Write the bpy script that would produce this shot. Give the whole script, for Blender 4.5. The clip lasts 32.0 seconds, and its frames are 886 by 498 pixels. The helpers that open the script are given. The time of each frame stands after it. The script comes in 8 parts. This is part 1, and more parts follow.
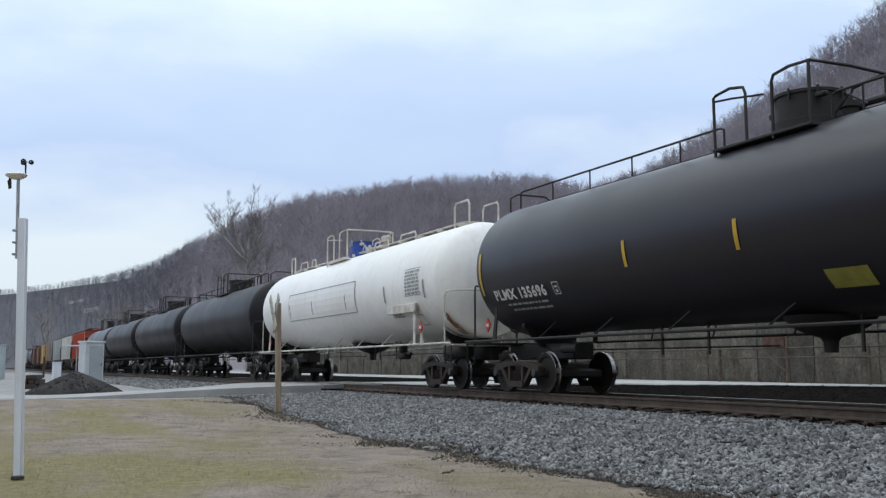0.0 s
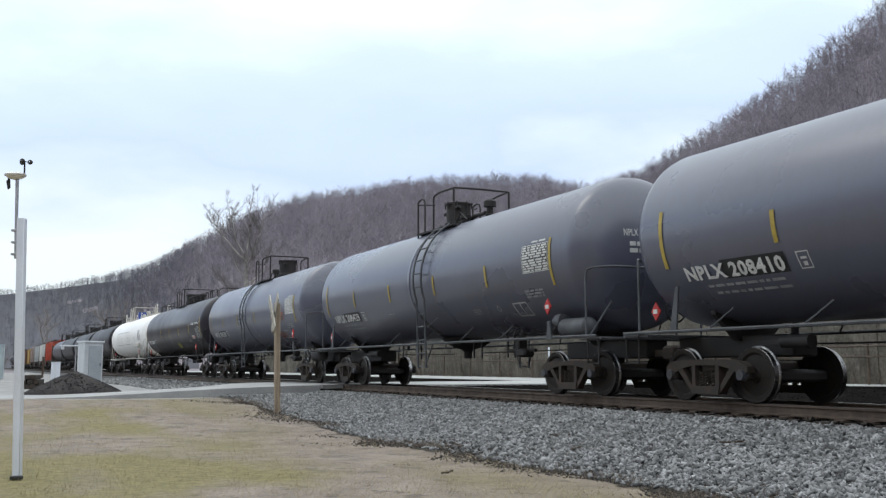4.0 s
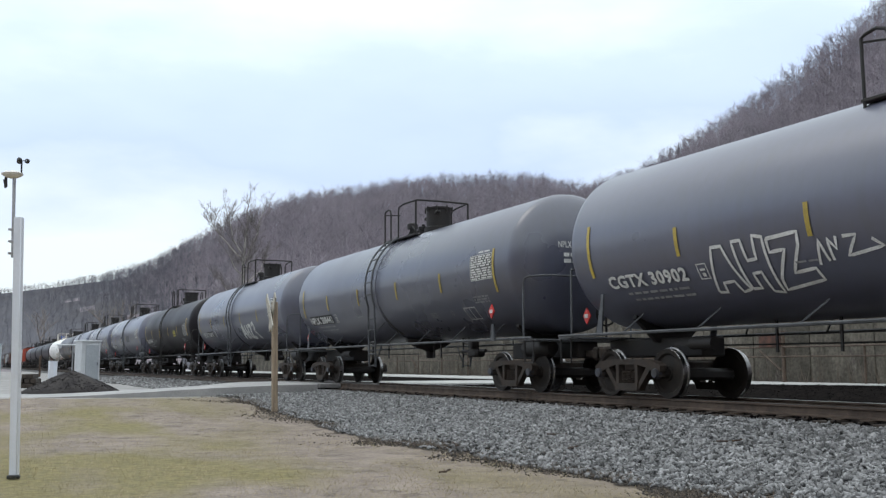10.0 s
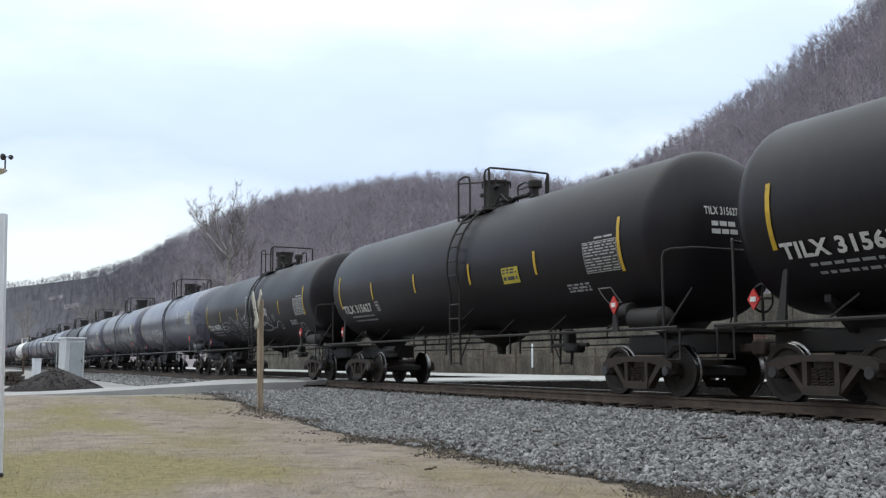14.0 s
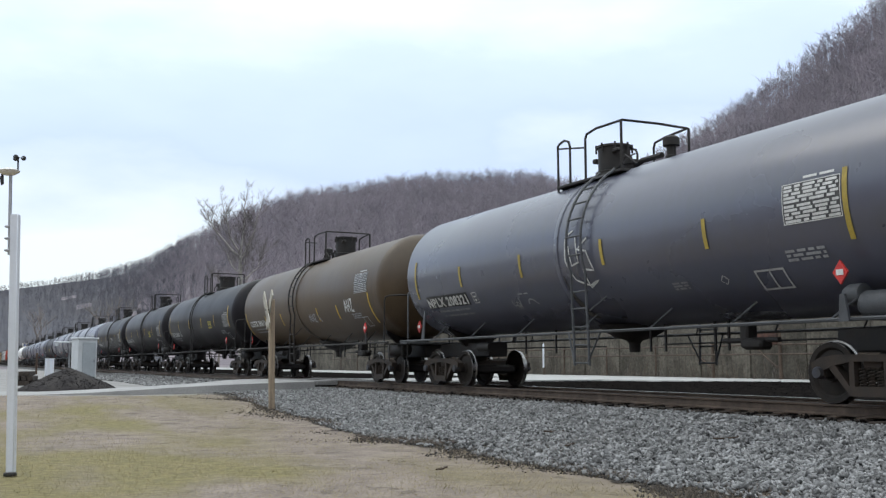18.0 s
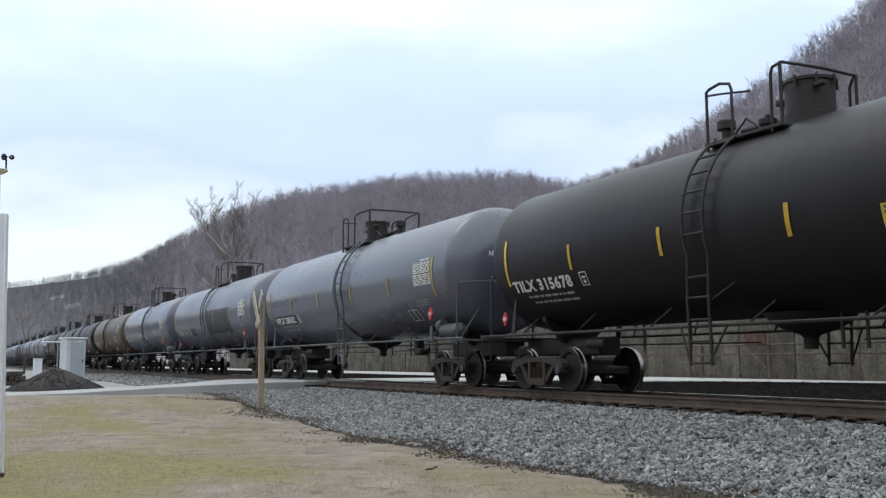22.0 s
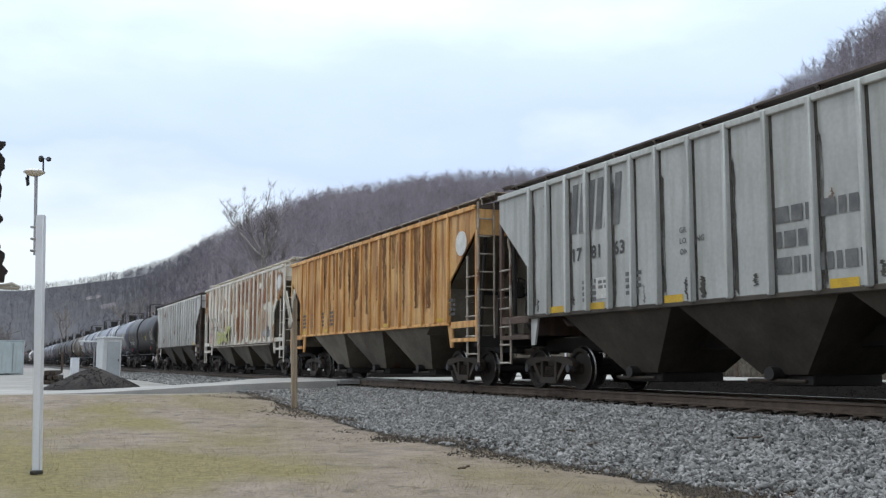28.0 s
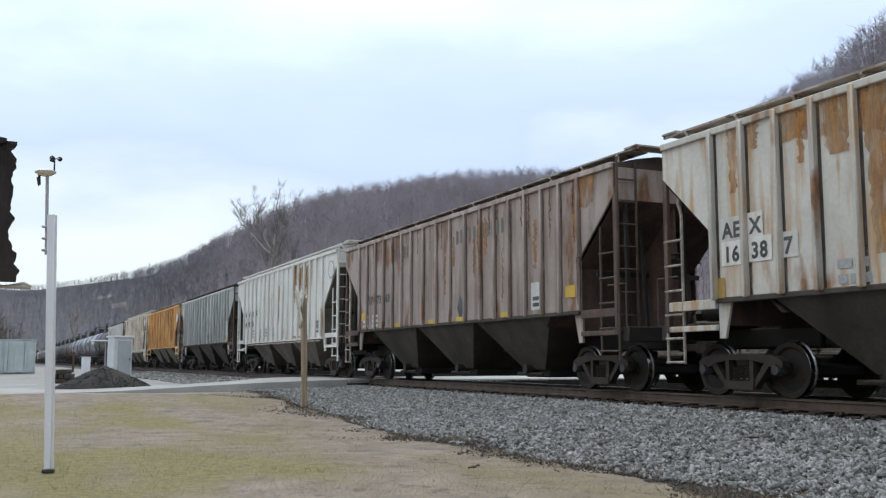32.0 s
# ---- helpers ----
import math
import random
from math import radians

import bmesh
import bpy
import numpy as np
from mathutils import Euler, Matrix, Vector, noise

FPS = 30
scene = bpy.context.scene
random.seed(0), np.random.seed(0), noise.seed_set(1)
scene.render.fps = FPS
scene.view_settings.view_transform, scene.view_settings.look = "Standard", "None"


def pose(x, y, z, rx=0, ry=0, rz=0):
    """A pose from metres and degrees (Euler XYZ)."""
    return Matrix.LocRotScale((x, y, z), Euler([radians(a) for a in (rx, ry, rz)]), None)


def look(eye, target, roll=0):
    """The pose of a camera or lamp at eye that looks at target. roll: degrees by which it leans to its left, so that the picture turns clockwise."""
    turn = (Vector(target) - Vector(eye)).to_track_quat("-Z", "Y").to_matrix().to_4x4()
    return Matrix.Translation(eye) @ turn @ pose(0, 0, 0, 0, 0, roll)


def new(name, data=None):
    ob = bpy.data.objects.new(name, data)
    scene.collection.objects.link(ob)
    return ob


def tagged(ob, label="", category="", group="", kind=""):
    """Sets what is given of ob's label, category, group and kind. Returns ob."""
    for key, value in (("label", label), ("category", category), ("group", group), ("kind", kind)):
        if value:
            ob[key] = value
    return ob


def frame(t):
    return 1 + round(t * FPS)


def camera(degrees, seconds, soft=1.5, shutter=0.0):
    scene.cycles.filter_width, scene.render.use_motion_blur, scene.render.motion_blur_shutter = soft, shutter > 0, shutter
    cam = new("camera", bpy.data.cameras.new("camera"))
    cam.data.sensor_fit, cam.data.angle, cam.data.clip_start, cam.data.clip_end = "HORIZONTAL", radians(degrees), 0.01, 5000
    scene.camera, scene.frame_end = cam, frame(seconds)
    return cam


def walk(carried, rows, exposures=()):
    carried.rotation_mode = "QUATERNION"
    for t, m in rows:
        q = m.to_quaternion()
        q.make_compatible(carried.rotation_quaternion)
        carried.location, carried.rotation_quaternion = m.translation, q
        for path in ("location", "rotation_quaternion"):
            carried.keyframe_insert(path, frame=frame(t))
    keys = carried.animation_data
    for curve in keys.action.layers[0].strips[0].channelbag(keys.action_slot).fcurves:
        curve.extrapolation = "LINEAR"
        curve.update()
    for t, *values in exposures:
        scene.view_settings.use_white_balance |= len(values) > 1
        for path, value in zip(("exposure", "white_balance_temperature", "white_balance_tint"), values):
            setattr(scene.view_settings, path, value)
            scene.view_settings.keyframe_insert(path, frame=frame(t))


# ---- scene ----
cam = camera(49.3, 32.0, soft=1.3)
# a camera on a tripod beside the line that is turned a little now and then
TURNS = [(0, 96.939, -25.617), (2, 96.939, -25.667), (3.5, 96.939, -25.667), (5.5, 96.939, -25.721), (7, 96.939, -25.771), (9.5, 96.939, -25.771), (10, 96.888, -25.821), (12.5, 96.835, -25.872), (12.8, 96.804, -26.181), (13, 96.784, -26.388), (13.2, 96.764, -26.49), (13.5, 96.734, -26.643), (14.5, 96.734, -26.643), (16.5, 96.734, -26.18), (17.5, 96.734, -26.026), (19, 96.734, -25.976), (19.5, 96.734, -26.13), (19.8, 96.734, -26.438), (20, 96.734, -26.643), (20.5, 96.734, -26.643), (22, 96.734, -26.592), (23, 96.734, -26.438), (23.5, 96.684, -26.234), (24, 96.68, -25.925), (24.5, 96.68, -25.721), (25, 96.68, -25.567), (25.5, 96.68, -25.258), (27.5, 96.68, -24.796), (28.5, 96.68, -24.591), (29.5, 96.68, -24.387), (30.5, 96.68, -24.283), (31.5, 96.63, -24.129), (32, 96.63, -24.129)]
walk(cam, [(t, pose(0, 0, 0.6, rx, 0, rz)) for t, rx, rz in TURNS],
     exposures=[(0, -0.25, 6250, 10), (1.5, -0.02, 6450, 10), (6, 0.03, 6520, 10), (9, 0.0, 6520, 10), (13, 0.05, 6550, 10), (20, 0.02, 6520, 10), (26, 0.0, 6520, 10), (32, -0.02, 6480, 10)])

# ---- light: a bright overcast day ----
world = bpy.data.worlds.new("overcast_sky")
scene.world = world
world.use_nodes = True
wn, wl = world.node_tree.nodes, world.node_tree.links
wn.clear()
w_out = wn.new("ShaderNodeOutputWorld")
w_bg = wn.new("ShaderNodeBackground")
w_sky = wn.new("ShaderNodeTexSky")
w_sky.sky_type, w_sky.sun_disc = "NISHITA", False
SUN_EL, SUN_ROT = radians(57), radians(-34)
w_sky.sun_elevation, w_sky.sun_rotation = SUN_EL, SUN_ROT
w_tc = wn.new("ShaderNodeTexCoord")
w_map = wn.new("ShaderNodeMapping")
w_map.inputs["Scale"].default_value = (1.0, 1.0, 2.6)
w_noise = wn.new("ShaderNodeTexNoise")
w_noise.inputs["Scale"].default_value = 2.0
w_noise.inputs["Detail"].default_value = 7
w_noise.inputs["Roughness"].default_value = 0.5
w_ramp = wn.new("ShaderNodeValToRGB")
w_dim = wn.new("ShaderNodeMix")
w_dim.data_type = "RGBA"
w_dim.inputs["Factor"].default_value = 0.88
w_gain = wn.new("ShaderNodeVectorMath")
w_gain.operation = "SCALE"
w_gain.inputs["Scale"].default_value = 0.10
wl.new(w_tc.outputs["Generated"], w_map.inputs["Vector"])
wl.new(w_map.outputs["Vector"], w_noise.inputs["Vector"])
# layered cloud: height above the horizon, pushed about by the noise, picks thick or thin cloud
w_hgt = wn.new("ShaderNodeSeparateXYZ")
w_band = wn.new("ShaderNodeMath")
w_band.operation = "MULTIPLY_ADD"
w_band.inputs[1].default_value = 0.5
wl.new(w_tc.outputs["Generated"], w_hgt.inputs[0])
wl.new(w_noise.outputs["Fac"], w_band.inputs[0])
wl.new(w_hgt.outputs["Z"], w_band.inputs[2])
wl.new(w_band.outputs[0], w_ramp.inputs["Fac"])
e = w_ramp.color_ramp.elements
e[0].position, e[0].color = 0.36, (0.94, 1.03, 1.08, 1)
e[1].position, e[1].color = 0.46, (0.62, 0.755, 1.0, 1)
for p, c in ((0.53, (0.68, 0.82, 1.03, 1)), (0.62, (0.93, 1.045, 1.08, 1)), (0.80, (0.84, 0.93, 1.02, 1)), (1.0, (0.97, 1.05, 1.08, 1))):
    w_ramp.color_ramp.elements.new(p).color = c
wl.new(w_sky.outputs["Color"], w_gain.inputs[0])
wl.new(w_gain.outputs[0], w_dim.inputs["A"])
wl.new(w_ramp.outputs["Color"], w_dim.inputs["B"])
# an overcast sky is brighter overhead than at the horizon
w_sep = wn.new("ShaderNodeSeparateXYZ")
w_up = wn.new("ShaderNodeMapRange")
w_up.inputs["From Min"].default_value, w_up.inputs["From Max"].default_value = 0.0, 1.0
w_up.inputs["To Min"].default_value, w_up.inputs["To Max"].default_value = 0.95, 1.72
w_mul = wn.new("ShaderNodeVectorMath")
w_mul.operation = "SCALE"
wl.new(w_tc.outputs["Generated"], w_sep.inputs[0])
wl.new(w_sep.outputs["Z"], w_up.inputs["Value"])
wl.new(w_dim.outputs["Result"], w_mul.inputs[0])
wl.new(w_up.outputs[0], w_mul.inputs["Scale"])
wl.new(w_mul.outputs[0], w_bg.inputs["Color"])
wl.new(w_bg.outputs["Background"], w_out.inputs["Surface"])
w_bg.inputs["Strength"].default_value = 1.03
sun = new("sun", bpy.data.lights.new("sun", "SUN"))
sun.data.energy, sun.data.angle, sun.data.color = 0.3, radians(25), (1.0, 0.96, 0.9)
sun.matrix_world = look((-16, 24, 45), (0, 0, 0))

# ---- materials ----
def mat(name, a, b, rough=0.7, metal=0.0, scale=3.0, fine=40.0, bump=0.15, streak=None, streak_amt=0.5, rust=None, rust_at=0.62, rust_scale=1.2, stretch=(1, 1, 1), spread=0.12, gloss=0.5, grain=0.14):
    """A weathered surface: two colours mixed by coarse and fine noise, optional run-down streaks and rust."""
    m = bpy.data.materials.new(name)
    m.use_nodes = True
    n, l = m.node_tree.nodes, m.node_tree.links
    bs = n["Principled BSDF"]
    tc, oi = n.new("ShaderNodeTexCoord"), n.new("ShaderNodeObjectInfo")
    off = n.new("ShaderNodeVectorMath")
    off.operation = "MULTIPLY_ADD"
    comb = n.new("ShaderNodeCombineXYZ")
    for k in range(3):
        l.new(oi.outputs["Random"], comb.inputs[k])
    l.new(comb.outputs[0], off.inputs[0])
    off.inputs[1].default_value = (31, 47, 23)
    l.new(tc.outputs["Object"], off.inputs[2])
    mp = n.new("ShaderNodeMapping")
    mp.inputs["Scale"].default_value = stretch
    l.new(off.outputs[0], mp.inputs["Vector"])

    def noise_tex(s, detail, src):
        t = n.new("ShaderNodeTexNoise")
        t.inputs["Scale"].default_value = s
        t.inputs["Detail"].default_value = detail
        l.new(src, t.inputs["Vector"])
        return t.outputs["Fac"]

    def ramp(src, p0, p1):
        r = n.new("ShaderNodeMapRange")
        r.inputs["From Min"].default_value, r.inputs["From Max"].default_value = p0, p1
        l.new(src, r.inputs["Value"])
        return r.outputs[0]

    def mixc(fac, ca, cb):
        x = n.new("ShaderNodeMix")
        x.data_type = "RGBA"
        for sock, val in (("Factor", fac), ("A", ca), ("B", cb)):
            if isinstance(val, (tuple, float)):
                x.inputs[sock].default_value = (*val, 1) if isinstance(val, tuple) else val
            else:
                l.new(val, x.inputs[sock])
        return x.outputs["Result"]

    def scaled(src, k):
        x = n.new("ShaderNodeMath")
        x.operation = "MULTIPLY"
        x.inputs[1].default_value = k
        l.new(src, x.inputs[0])
        return x.outputs[0]

    big = noise_tex(scale, 5, mp.outputs[0])
    col = mixc(ramp(big, 0.35, 0.65), a, b)
    small = noise_tex(fine, 4, mp.outputs[0])
    hsv = n.new("ShaderNodeHueSaturation")
    rnd = n.new("ShaderNodeMapRange")
    rnd.inputs["To Min"].default_value, rnd.inputs["To Max"].default_value = 1 - spread, 1 + spread
    l.new(oi.outputs["Random"], rnd.inputs["Value"])
    fr = n.new("ShaderNodeMapRange")
    fr.inputs["From Min"].default_value, fr.inputs["From Max"].default_value = 0.3, 0.7
    fr.inputs["To Min"].default_value, fr.inputs["To Max"].default_value = 1 - grain, 1 + grain
    l.new(small, fr.inputs["Value"])
    mul = n.new("ShaderNodeMath")
    mul.operation = "MULTIPLY"
    l.new(rnd.outputs[0], mul.inputs[0])
    l.new(fr.outputs[0], mul.inputs[1])
    l.new(mul.outputs[0], hsv.inputs["Value"])
    if streak:
        sm = n.new("ShaderNodeMapping")
        sm.inputs["Scale"].default_value = (2.2, 2.2, 0.22)
        l.new(off.outputs[0], sm.inputs["Vector"])
        st = noise_tex(2.2, 6, sm.outputs[0])
        col = mixc(scaled(ramp(st, 0.48, 0.66), streak_amt), col, streak)
    if rust:
        rm = n.new("ShaderNodeMapping")
        rm.inputs["Scale"].default_value = (1.0, 1.0, 0.38)
        l.new(off.outputs[0], rm.inputs["Vector"])
        rn = noise_tex(rust_scale, 8, rm.outputs[0])
        inner = noise_tex(rust_scale * 7, 4, rm.outputs[0])
        rc = mixc(ramp(inner, 0.35, 0.65), rust, (rust[0] * 0.45, rust[1] * 0.4, rust[2] * 0.45))
        col = mixc(scaled(ramp(rn, rust_at, rust_at + 0.07), 0.92), col, rc)
    l.new(col, hsv.inputs["Color"])
    l.new(hsv.outputs[0], bs.inputs["Base Color"])
    rr = n.new("ShaderNodeMapRange")
    rr.inputs["To Min"].default_value, rr.inputs["To Max"].default_value = max(rough - 0.15, 0.03), min(rough + 0.15, 1)
    l.new(big, rr.inputs["Value"])
    l.new(rr.outputs[0], bs.inputs["Roughness"])
    bs.inputs["Metallic"].default_value = metal
    bs.inputs["Specular IOR Level"].default_value = gloss
    if bump:
        bp = n.new("ShaderNodeBump")
        bp.inputs["Strength"].default_value = bump
        bp.inputs["Distance"].default_value = 0.02
        l.new(small, bp.inputs["Height"])
        l.new(bp.outputs[0], bs.inputs["Normal"])
    return m


M = {}
M["tank_grey"] = mat("grey_tank_paint", (0.082, 0.0867, 0.122), (0.097, 0.101, 0.14), 0.3, scale=0.35, fine=6, bump=0, streak=(0.085, 0.088, 0.1), streak_amt=0.3, gloss=0.95, grain=0.03, spread=0.12)
M["tank_black"] = mat("black_tank_paint", (0.011, 0.00907, 0.0121), (0.0148, 0.0122, 0.0152), 0.42, scale=0.35, fine=6, bump=0, streak=(0.024, 0.021, 0.02), streak_amt=0.25, grain=0.05, gloss=0.23)
M["tank_char"] = mat("charcoal_tank_paint", (0.0236, 0.0206, 0.0279), (0.0281, 0.0244, 0.0328), 0.34, scale=0.35, fine=6, bump=0, streak=(0.022, 0.022, 0.023), streak_amt=0.25, grain=0.05, gloss=0.36)
M["tank_white"] = mat("white_tank_paint", (0.90, 0.885, 0.86), (0.84, 0.82, 0.785), 0.4, scale=0.35, fine=6, bump=0, streak=(0.52, 0.47, 0.4), streak_amt=0.12, grain=0.03)
M["tank_brown"] = mat("brown_tank_paint", (0.062, 0.04, 0.021), (0.084, 0.055, 0.028), 0.45, scale=0.4, fine=6, bump=0, streak=(0.05, 0.03, 0.02), streak_amt=0.4, grain=0.05)
M["head_grey"] = mat("grimy_grey_head", (0.12, 0.125, 0.14), (0.16, 0.165, 0.18), 0.5, scale=0.8, fine=12, bump=0.03, streak=(0.07, 0.065, 0.06), streak_amt=0.6)
M["iron"] = mat("grimy_black_iron", (0.012, 0.011, 0.011), (0.024, 0.02, 0.018), 0.65, scale=4, fine=60, bump=0.2)
M["iron_grey"] = mat("grey_painted_steel", (0.085, 0.09, 0.1), (0.055, 0.058, 0.062), 0.55, scale=3, fine=50, bump=0.1)
M["iron_white"] = mat("white_painted_steel", (0.66, 0.64, 0.58), (0.45, 0.4, 0.34), 0.5, scale=3, fine=50, bump=0.1)
M["truck"] = mat("rust_grimed_cast_steel", (0.03, 0.024, 0.0195), (0.0525, 0.0375, 0.0285), 0.8, scale=5, fine=60, bump=0.3)
M["tyre"] = mat("wheel_plate_steel", (0.021, 0.018, 0.0158), (0.0338, 0.027, 0.0225), 0.7, metal=0.0, gloss=0.3, scale=5, fine=50, bump=0.1)
M["tread"] = mat("worn_wheel_tread", (0.3, 0.3, 0.3), (0.16, 0.155, 0.15), 0.3, metal=1.0, scale=8, fine=60, bump=0.02)
M["bearing"] = mat("blue_grey_bearing_cap", (0.05, 0.055, 0.07), (0.035, 0.03, 0.028), 0.5, scale=6, fine=50)
M["yellow"] = mat("yellow_reflective_tape", (0.62, 0.40, 0.025), (0.5, 0.31, 0.025), 0.45, scale=4, fine=40, bump=0.02)
M["yellow_faded"] = mat("faded_yellow_tape", (0.48, 0.35, 0.06), (0.38, 0.28, 0.06), 0.5, scale=4, fine=40, bump=0.02)
M["sign_yellow"] = mat("yellow_decal", (0.6, 0.5, 0.04), (0.48, 0.4, 0.04), 0.5, scale=3, fine=40, bump=0.02)
M["white_ink"] = mat("white_stencil_paint", (0.72, 0.72, 0.7), (0.58, 0.58, 0.56), 0.6, scale=4, fine=30, bump=0)
M["panel_ink"] = mat("worn_white_stencil", (0.5, 0.5, 0.5), (0.4, 0.4, 0.4), 0.6, scale=4, fine=30, bump=0)
M["grey_ink"] = mat("faded_stencil_paint", (0.36, 0.37, 0.38), (0.28, 0.28, 0.29), 0.6, scale=4, fine=30, bump=0)
M["black_ink"] = mat("black_stencil_paint", (0.05, 0.05, 0.052), (0.1, 0.1, 0.1), 0.6, scale=4, fine=30, bump=0)
M["faded_decal"] = mat("faded_yellow_decal", (0.30, 0.28, 0.05), (0.22, 0.2, 0.04), 0.6, scale=4, fine=30, bump=0)
M["dark_rust"] = mat("dark_rust_runs", (0.20, 0.085, 0.03), (0.12, 0.05, 0.022), 0.9, scale=2.2, fine=20, bump=0.1, streak=(0.4, 0.2, 0.07), streak_amt=0.5)
M["orange_rust"] = mat("orange_rust_wash", (0.44, 0.21, 0.06), (0.33, 0.145, 0.045), 0.9, scale=2.2, fine=20, bump=0.1, streak=(0.42, 0.34, 0.24), streak_amt=0.6)
# the distant slope's blue cast is haze mixed into the colour
M["hazed_slope"] = mat("hazed_wooded_slope", (0.0624, 0.0616, 0.0752), (0.0512, 0.0472, 0.0528), 0.95, scale=0.012, fine=0.08, bump=0, grain=0.08)
M["dark_patch"] = mat("black_patch_paint", (0.02, 0.02, 0.022), (0.03, 0.03, 0.03), 0.45, scale=2, fine=30, bump=0)
M["red_ink"] = mat("red_placard", (0.62, 0.04, 0.03), (0.5, 0.03, 0.03), 0.45, scale=4, fine=40, bump=0.02)
M["orange_ink"] = mat("orange_scrawl", (0.42, 0.13, 0.06), (0.3, 0.1, 0.06), 0.6, scale=4, fine=30, bump=0)
M["faint_rust"] = mat("faint_rust_wash", (0.45, 0.27, 0.1), (0.34, 0.19, 0.08), 0.9, scale=2.2, fine=20, bump=0.1)
M["violet_ink"] = mat("violet_spray_paint", (0.16, 0.06, 0.16), (0.12, 0.05, 0.13), 0.6, scale=4, fine=30, bump=0)
M["lime_ink"] = mat("lime_spray_paint", (0.6, 0.61, 0.19), (0.5, 0.5, 0.18), 0.6, scale=4, fine=30, bump=0)
M["blue"] = mat("blue_valve_housing", (0.03, 0.09, 0.38), (0.03, 0.06, 0.26), 0.5, scale=4, fine=30, bump=0.05)
M["dark_plate"] = mat("rusted_steel_plate", (0.11, 0.05, 0.035), (0.05, 0.03, 0.025), 0.9, scale=3, fine=20, bump=0.2)
RUST = (0.30, 0.12, 0.045)
M["hop_nw"] = mat("light_grey_hopper_paint", (0.56, 0.56, 0.56), (0.46, 0.46, 0.46), 0.6, scale=1.0, fine=14, grain=0.06, bump=0.05, streak=(0.34, 0.31, 0.27), streak_amt=0.5, rust=RUST, rust_at=0.66)
# paler than hop_nw: the light that posts and trim catch is painted in
M["hop_rib"] = mat("lit_post_paint_chipped", (0.70, 0.695, 0.68), (0.6, 0.59, 0.58), 0.6, scale=1.5, fine=14, grain=0.06, bump=0.05, streak=(0.36, 0.3, 0.25), streak_amt=0.5, rust=RUST, rust_at=0.64, rust_scale=2)
M["hop_rusty"] = mat("white_hopper_paint_rust_blotched", (0.74, 0.72, 0.66), (0.64, 0.61, 0.54), 0.6, scale=1.0, fine=14, grain=0.06, bump=0.08, streak=(0.5, 0.32, 0.19), streak_amt=0.5, rust=(0.42, 0.23, 0.1), rust_at=0.6, rust_scale=1.3)
M["hop_yellow"] = mat("orange_yellow_hopper_paint_rusted", (0.74, 0.46, 0.19), (0.58, 0.29, 0.09), 0.65, scale=0.9, fine=14, grain=0.08, bump=0.08, streak=(0.28, 0.11, 0.035), streak_amt=0.8, rust=(0.32, 0.13, 0.05), rust_at=0.62)
M["hop_green"] = mat("pale_grey_green_hopper_paint", (0.50, 0.518, 0.515), (0.43, 0.445, 0.44), 0.6, scale=1.0, fine=14, grain=0.06, bump=0.04, streak=(0.3, 0.3, 0.28), streak_amt=0.5, rust=RUST, rust_at=0.74)
M["hop_white"] = mat("off_white_hopper_paint", (0.70, 0.705, 0.68), (0.62, 0.62, 0.595), 0.6, scale=1.0, fine=14, grain=0.06, bump=0.05, streak=(0.44, 0.38, 0.28), streak_amt=0.4, rust=(0.36, 0.17, 0.06), rust_at=0.73, rust_scale=0.8)
M["hop_brown"] = mat("brown_grey_hopper_paint", (0.425, 0.359, 0.33), (0.319, 0.262, 0.237), 0.65, scale=1.0, fine=14, grain=0.06, bump=0.06, streak=(0.17, 0.115, 0.085), streak_amt=0.6, rust=(0.27, 0.135, 0.06), rust_at=0.57)
M["hop_aex"] = mat("cream_hopper_paint_rust_stained", (0.58, 0.57, 0.53), (0.49, 0.475, 0.44), 0.6, scale=1.0, fine=14, grain=0.06, bump=0.06, streak=(0.42, 0.24, 0.09), streak_amt=0.85, rust=(0.34, 0.15, 0.05), rust_at=0.6)
M["under"] = mat("dark_hopper_bottom", (0.0765, 0.0646, 0.051), (0.0425, 0.0357, 0.0298), 0.75, scale=1.2, fine=14, bump=0.1, streak=(0.05, 0.042, 0.036), streak_amt=0.6)
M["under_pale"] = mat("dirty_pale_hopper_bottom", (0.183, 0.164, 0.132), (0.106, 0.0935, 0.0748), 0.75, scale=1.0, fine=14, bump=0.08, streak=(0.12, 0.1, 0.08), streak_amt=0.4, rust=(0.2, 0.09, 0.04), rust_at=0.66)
M["under_tan"] = mat("dirty_tan_hopper_bottom", (0.22, 0.165, 0.11), (0.13, 0.1, 0.07), 0.75, scale=1.0, fine=14, bump=0.08, streak=(0.06, 0.045, 0.035), streak_amt=0.7)
M["rust_patch"] = mat("flaked_orange_rust", (0.265, 0.092, 0.034), (0.165, 0.058, 0.025), 0.9, scale=1.6, fine=20, bump=0.2, streak=(0.40, 0.24, 0.12), streak_amt=0.5)
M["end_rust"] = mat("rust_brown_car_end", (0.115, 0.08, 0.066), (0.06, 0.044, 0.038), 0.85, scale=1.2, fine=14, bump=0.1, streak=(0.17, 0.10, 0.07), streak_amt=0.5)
M["ladder_pale"] = mat("pale_rust_chipped_steel", (0.42, 0.39, 0.35), (0.25, 0.2, 0.16), 0.7, scale=3, fine=20, bump=0.1, rust=(0.16, 0.08, 0.05), rust_at=0.58, rust_scale=3)
# serves for real grime and for the shade painted beside the posts
M["grime"] = mat("black_grime_and_shade", (0.05, 0.047, 0.042), (0.09, 0.083, 0.075), 0.85, scale=3, fine=20, bump=0)
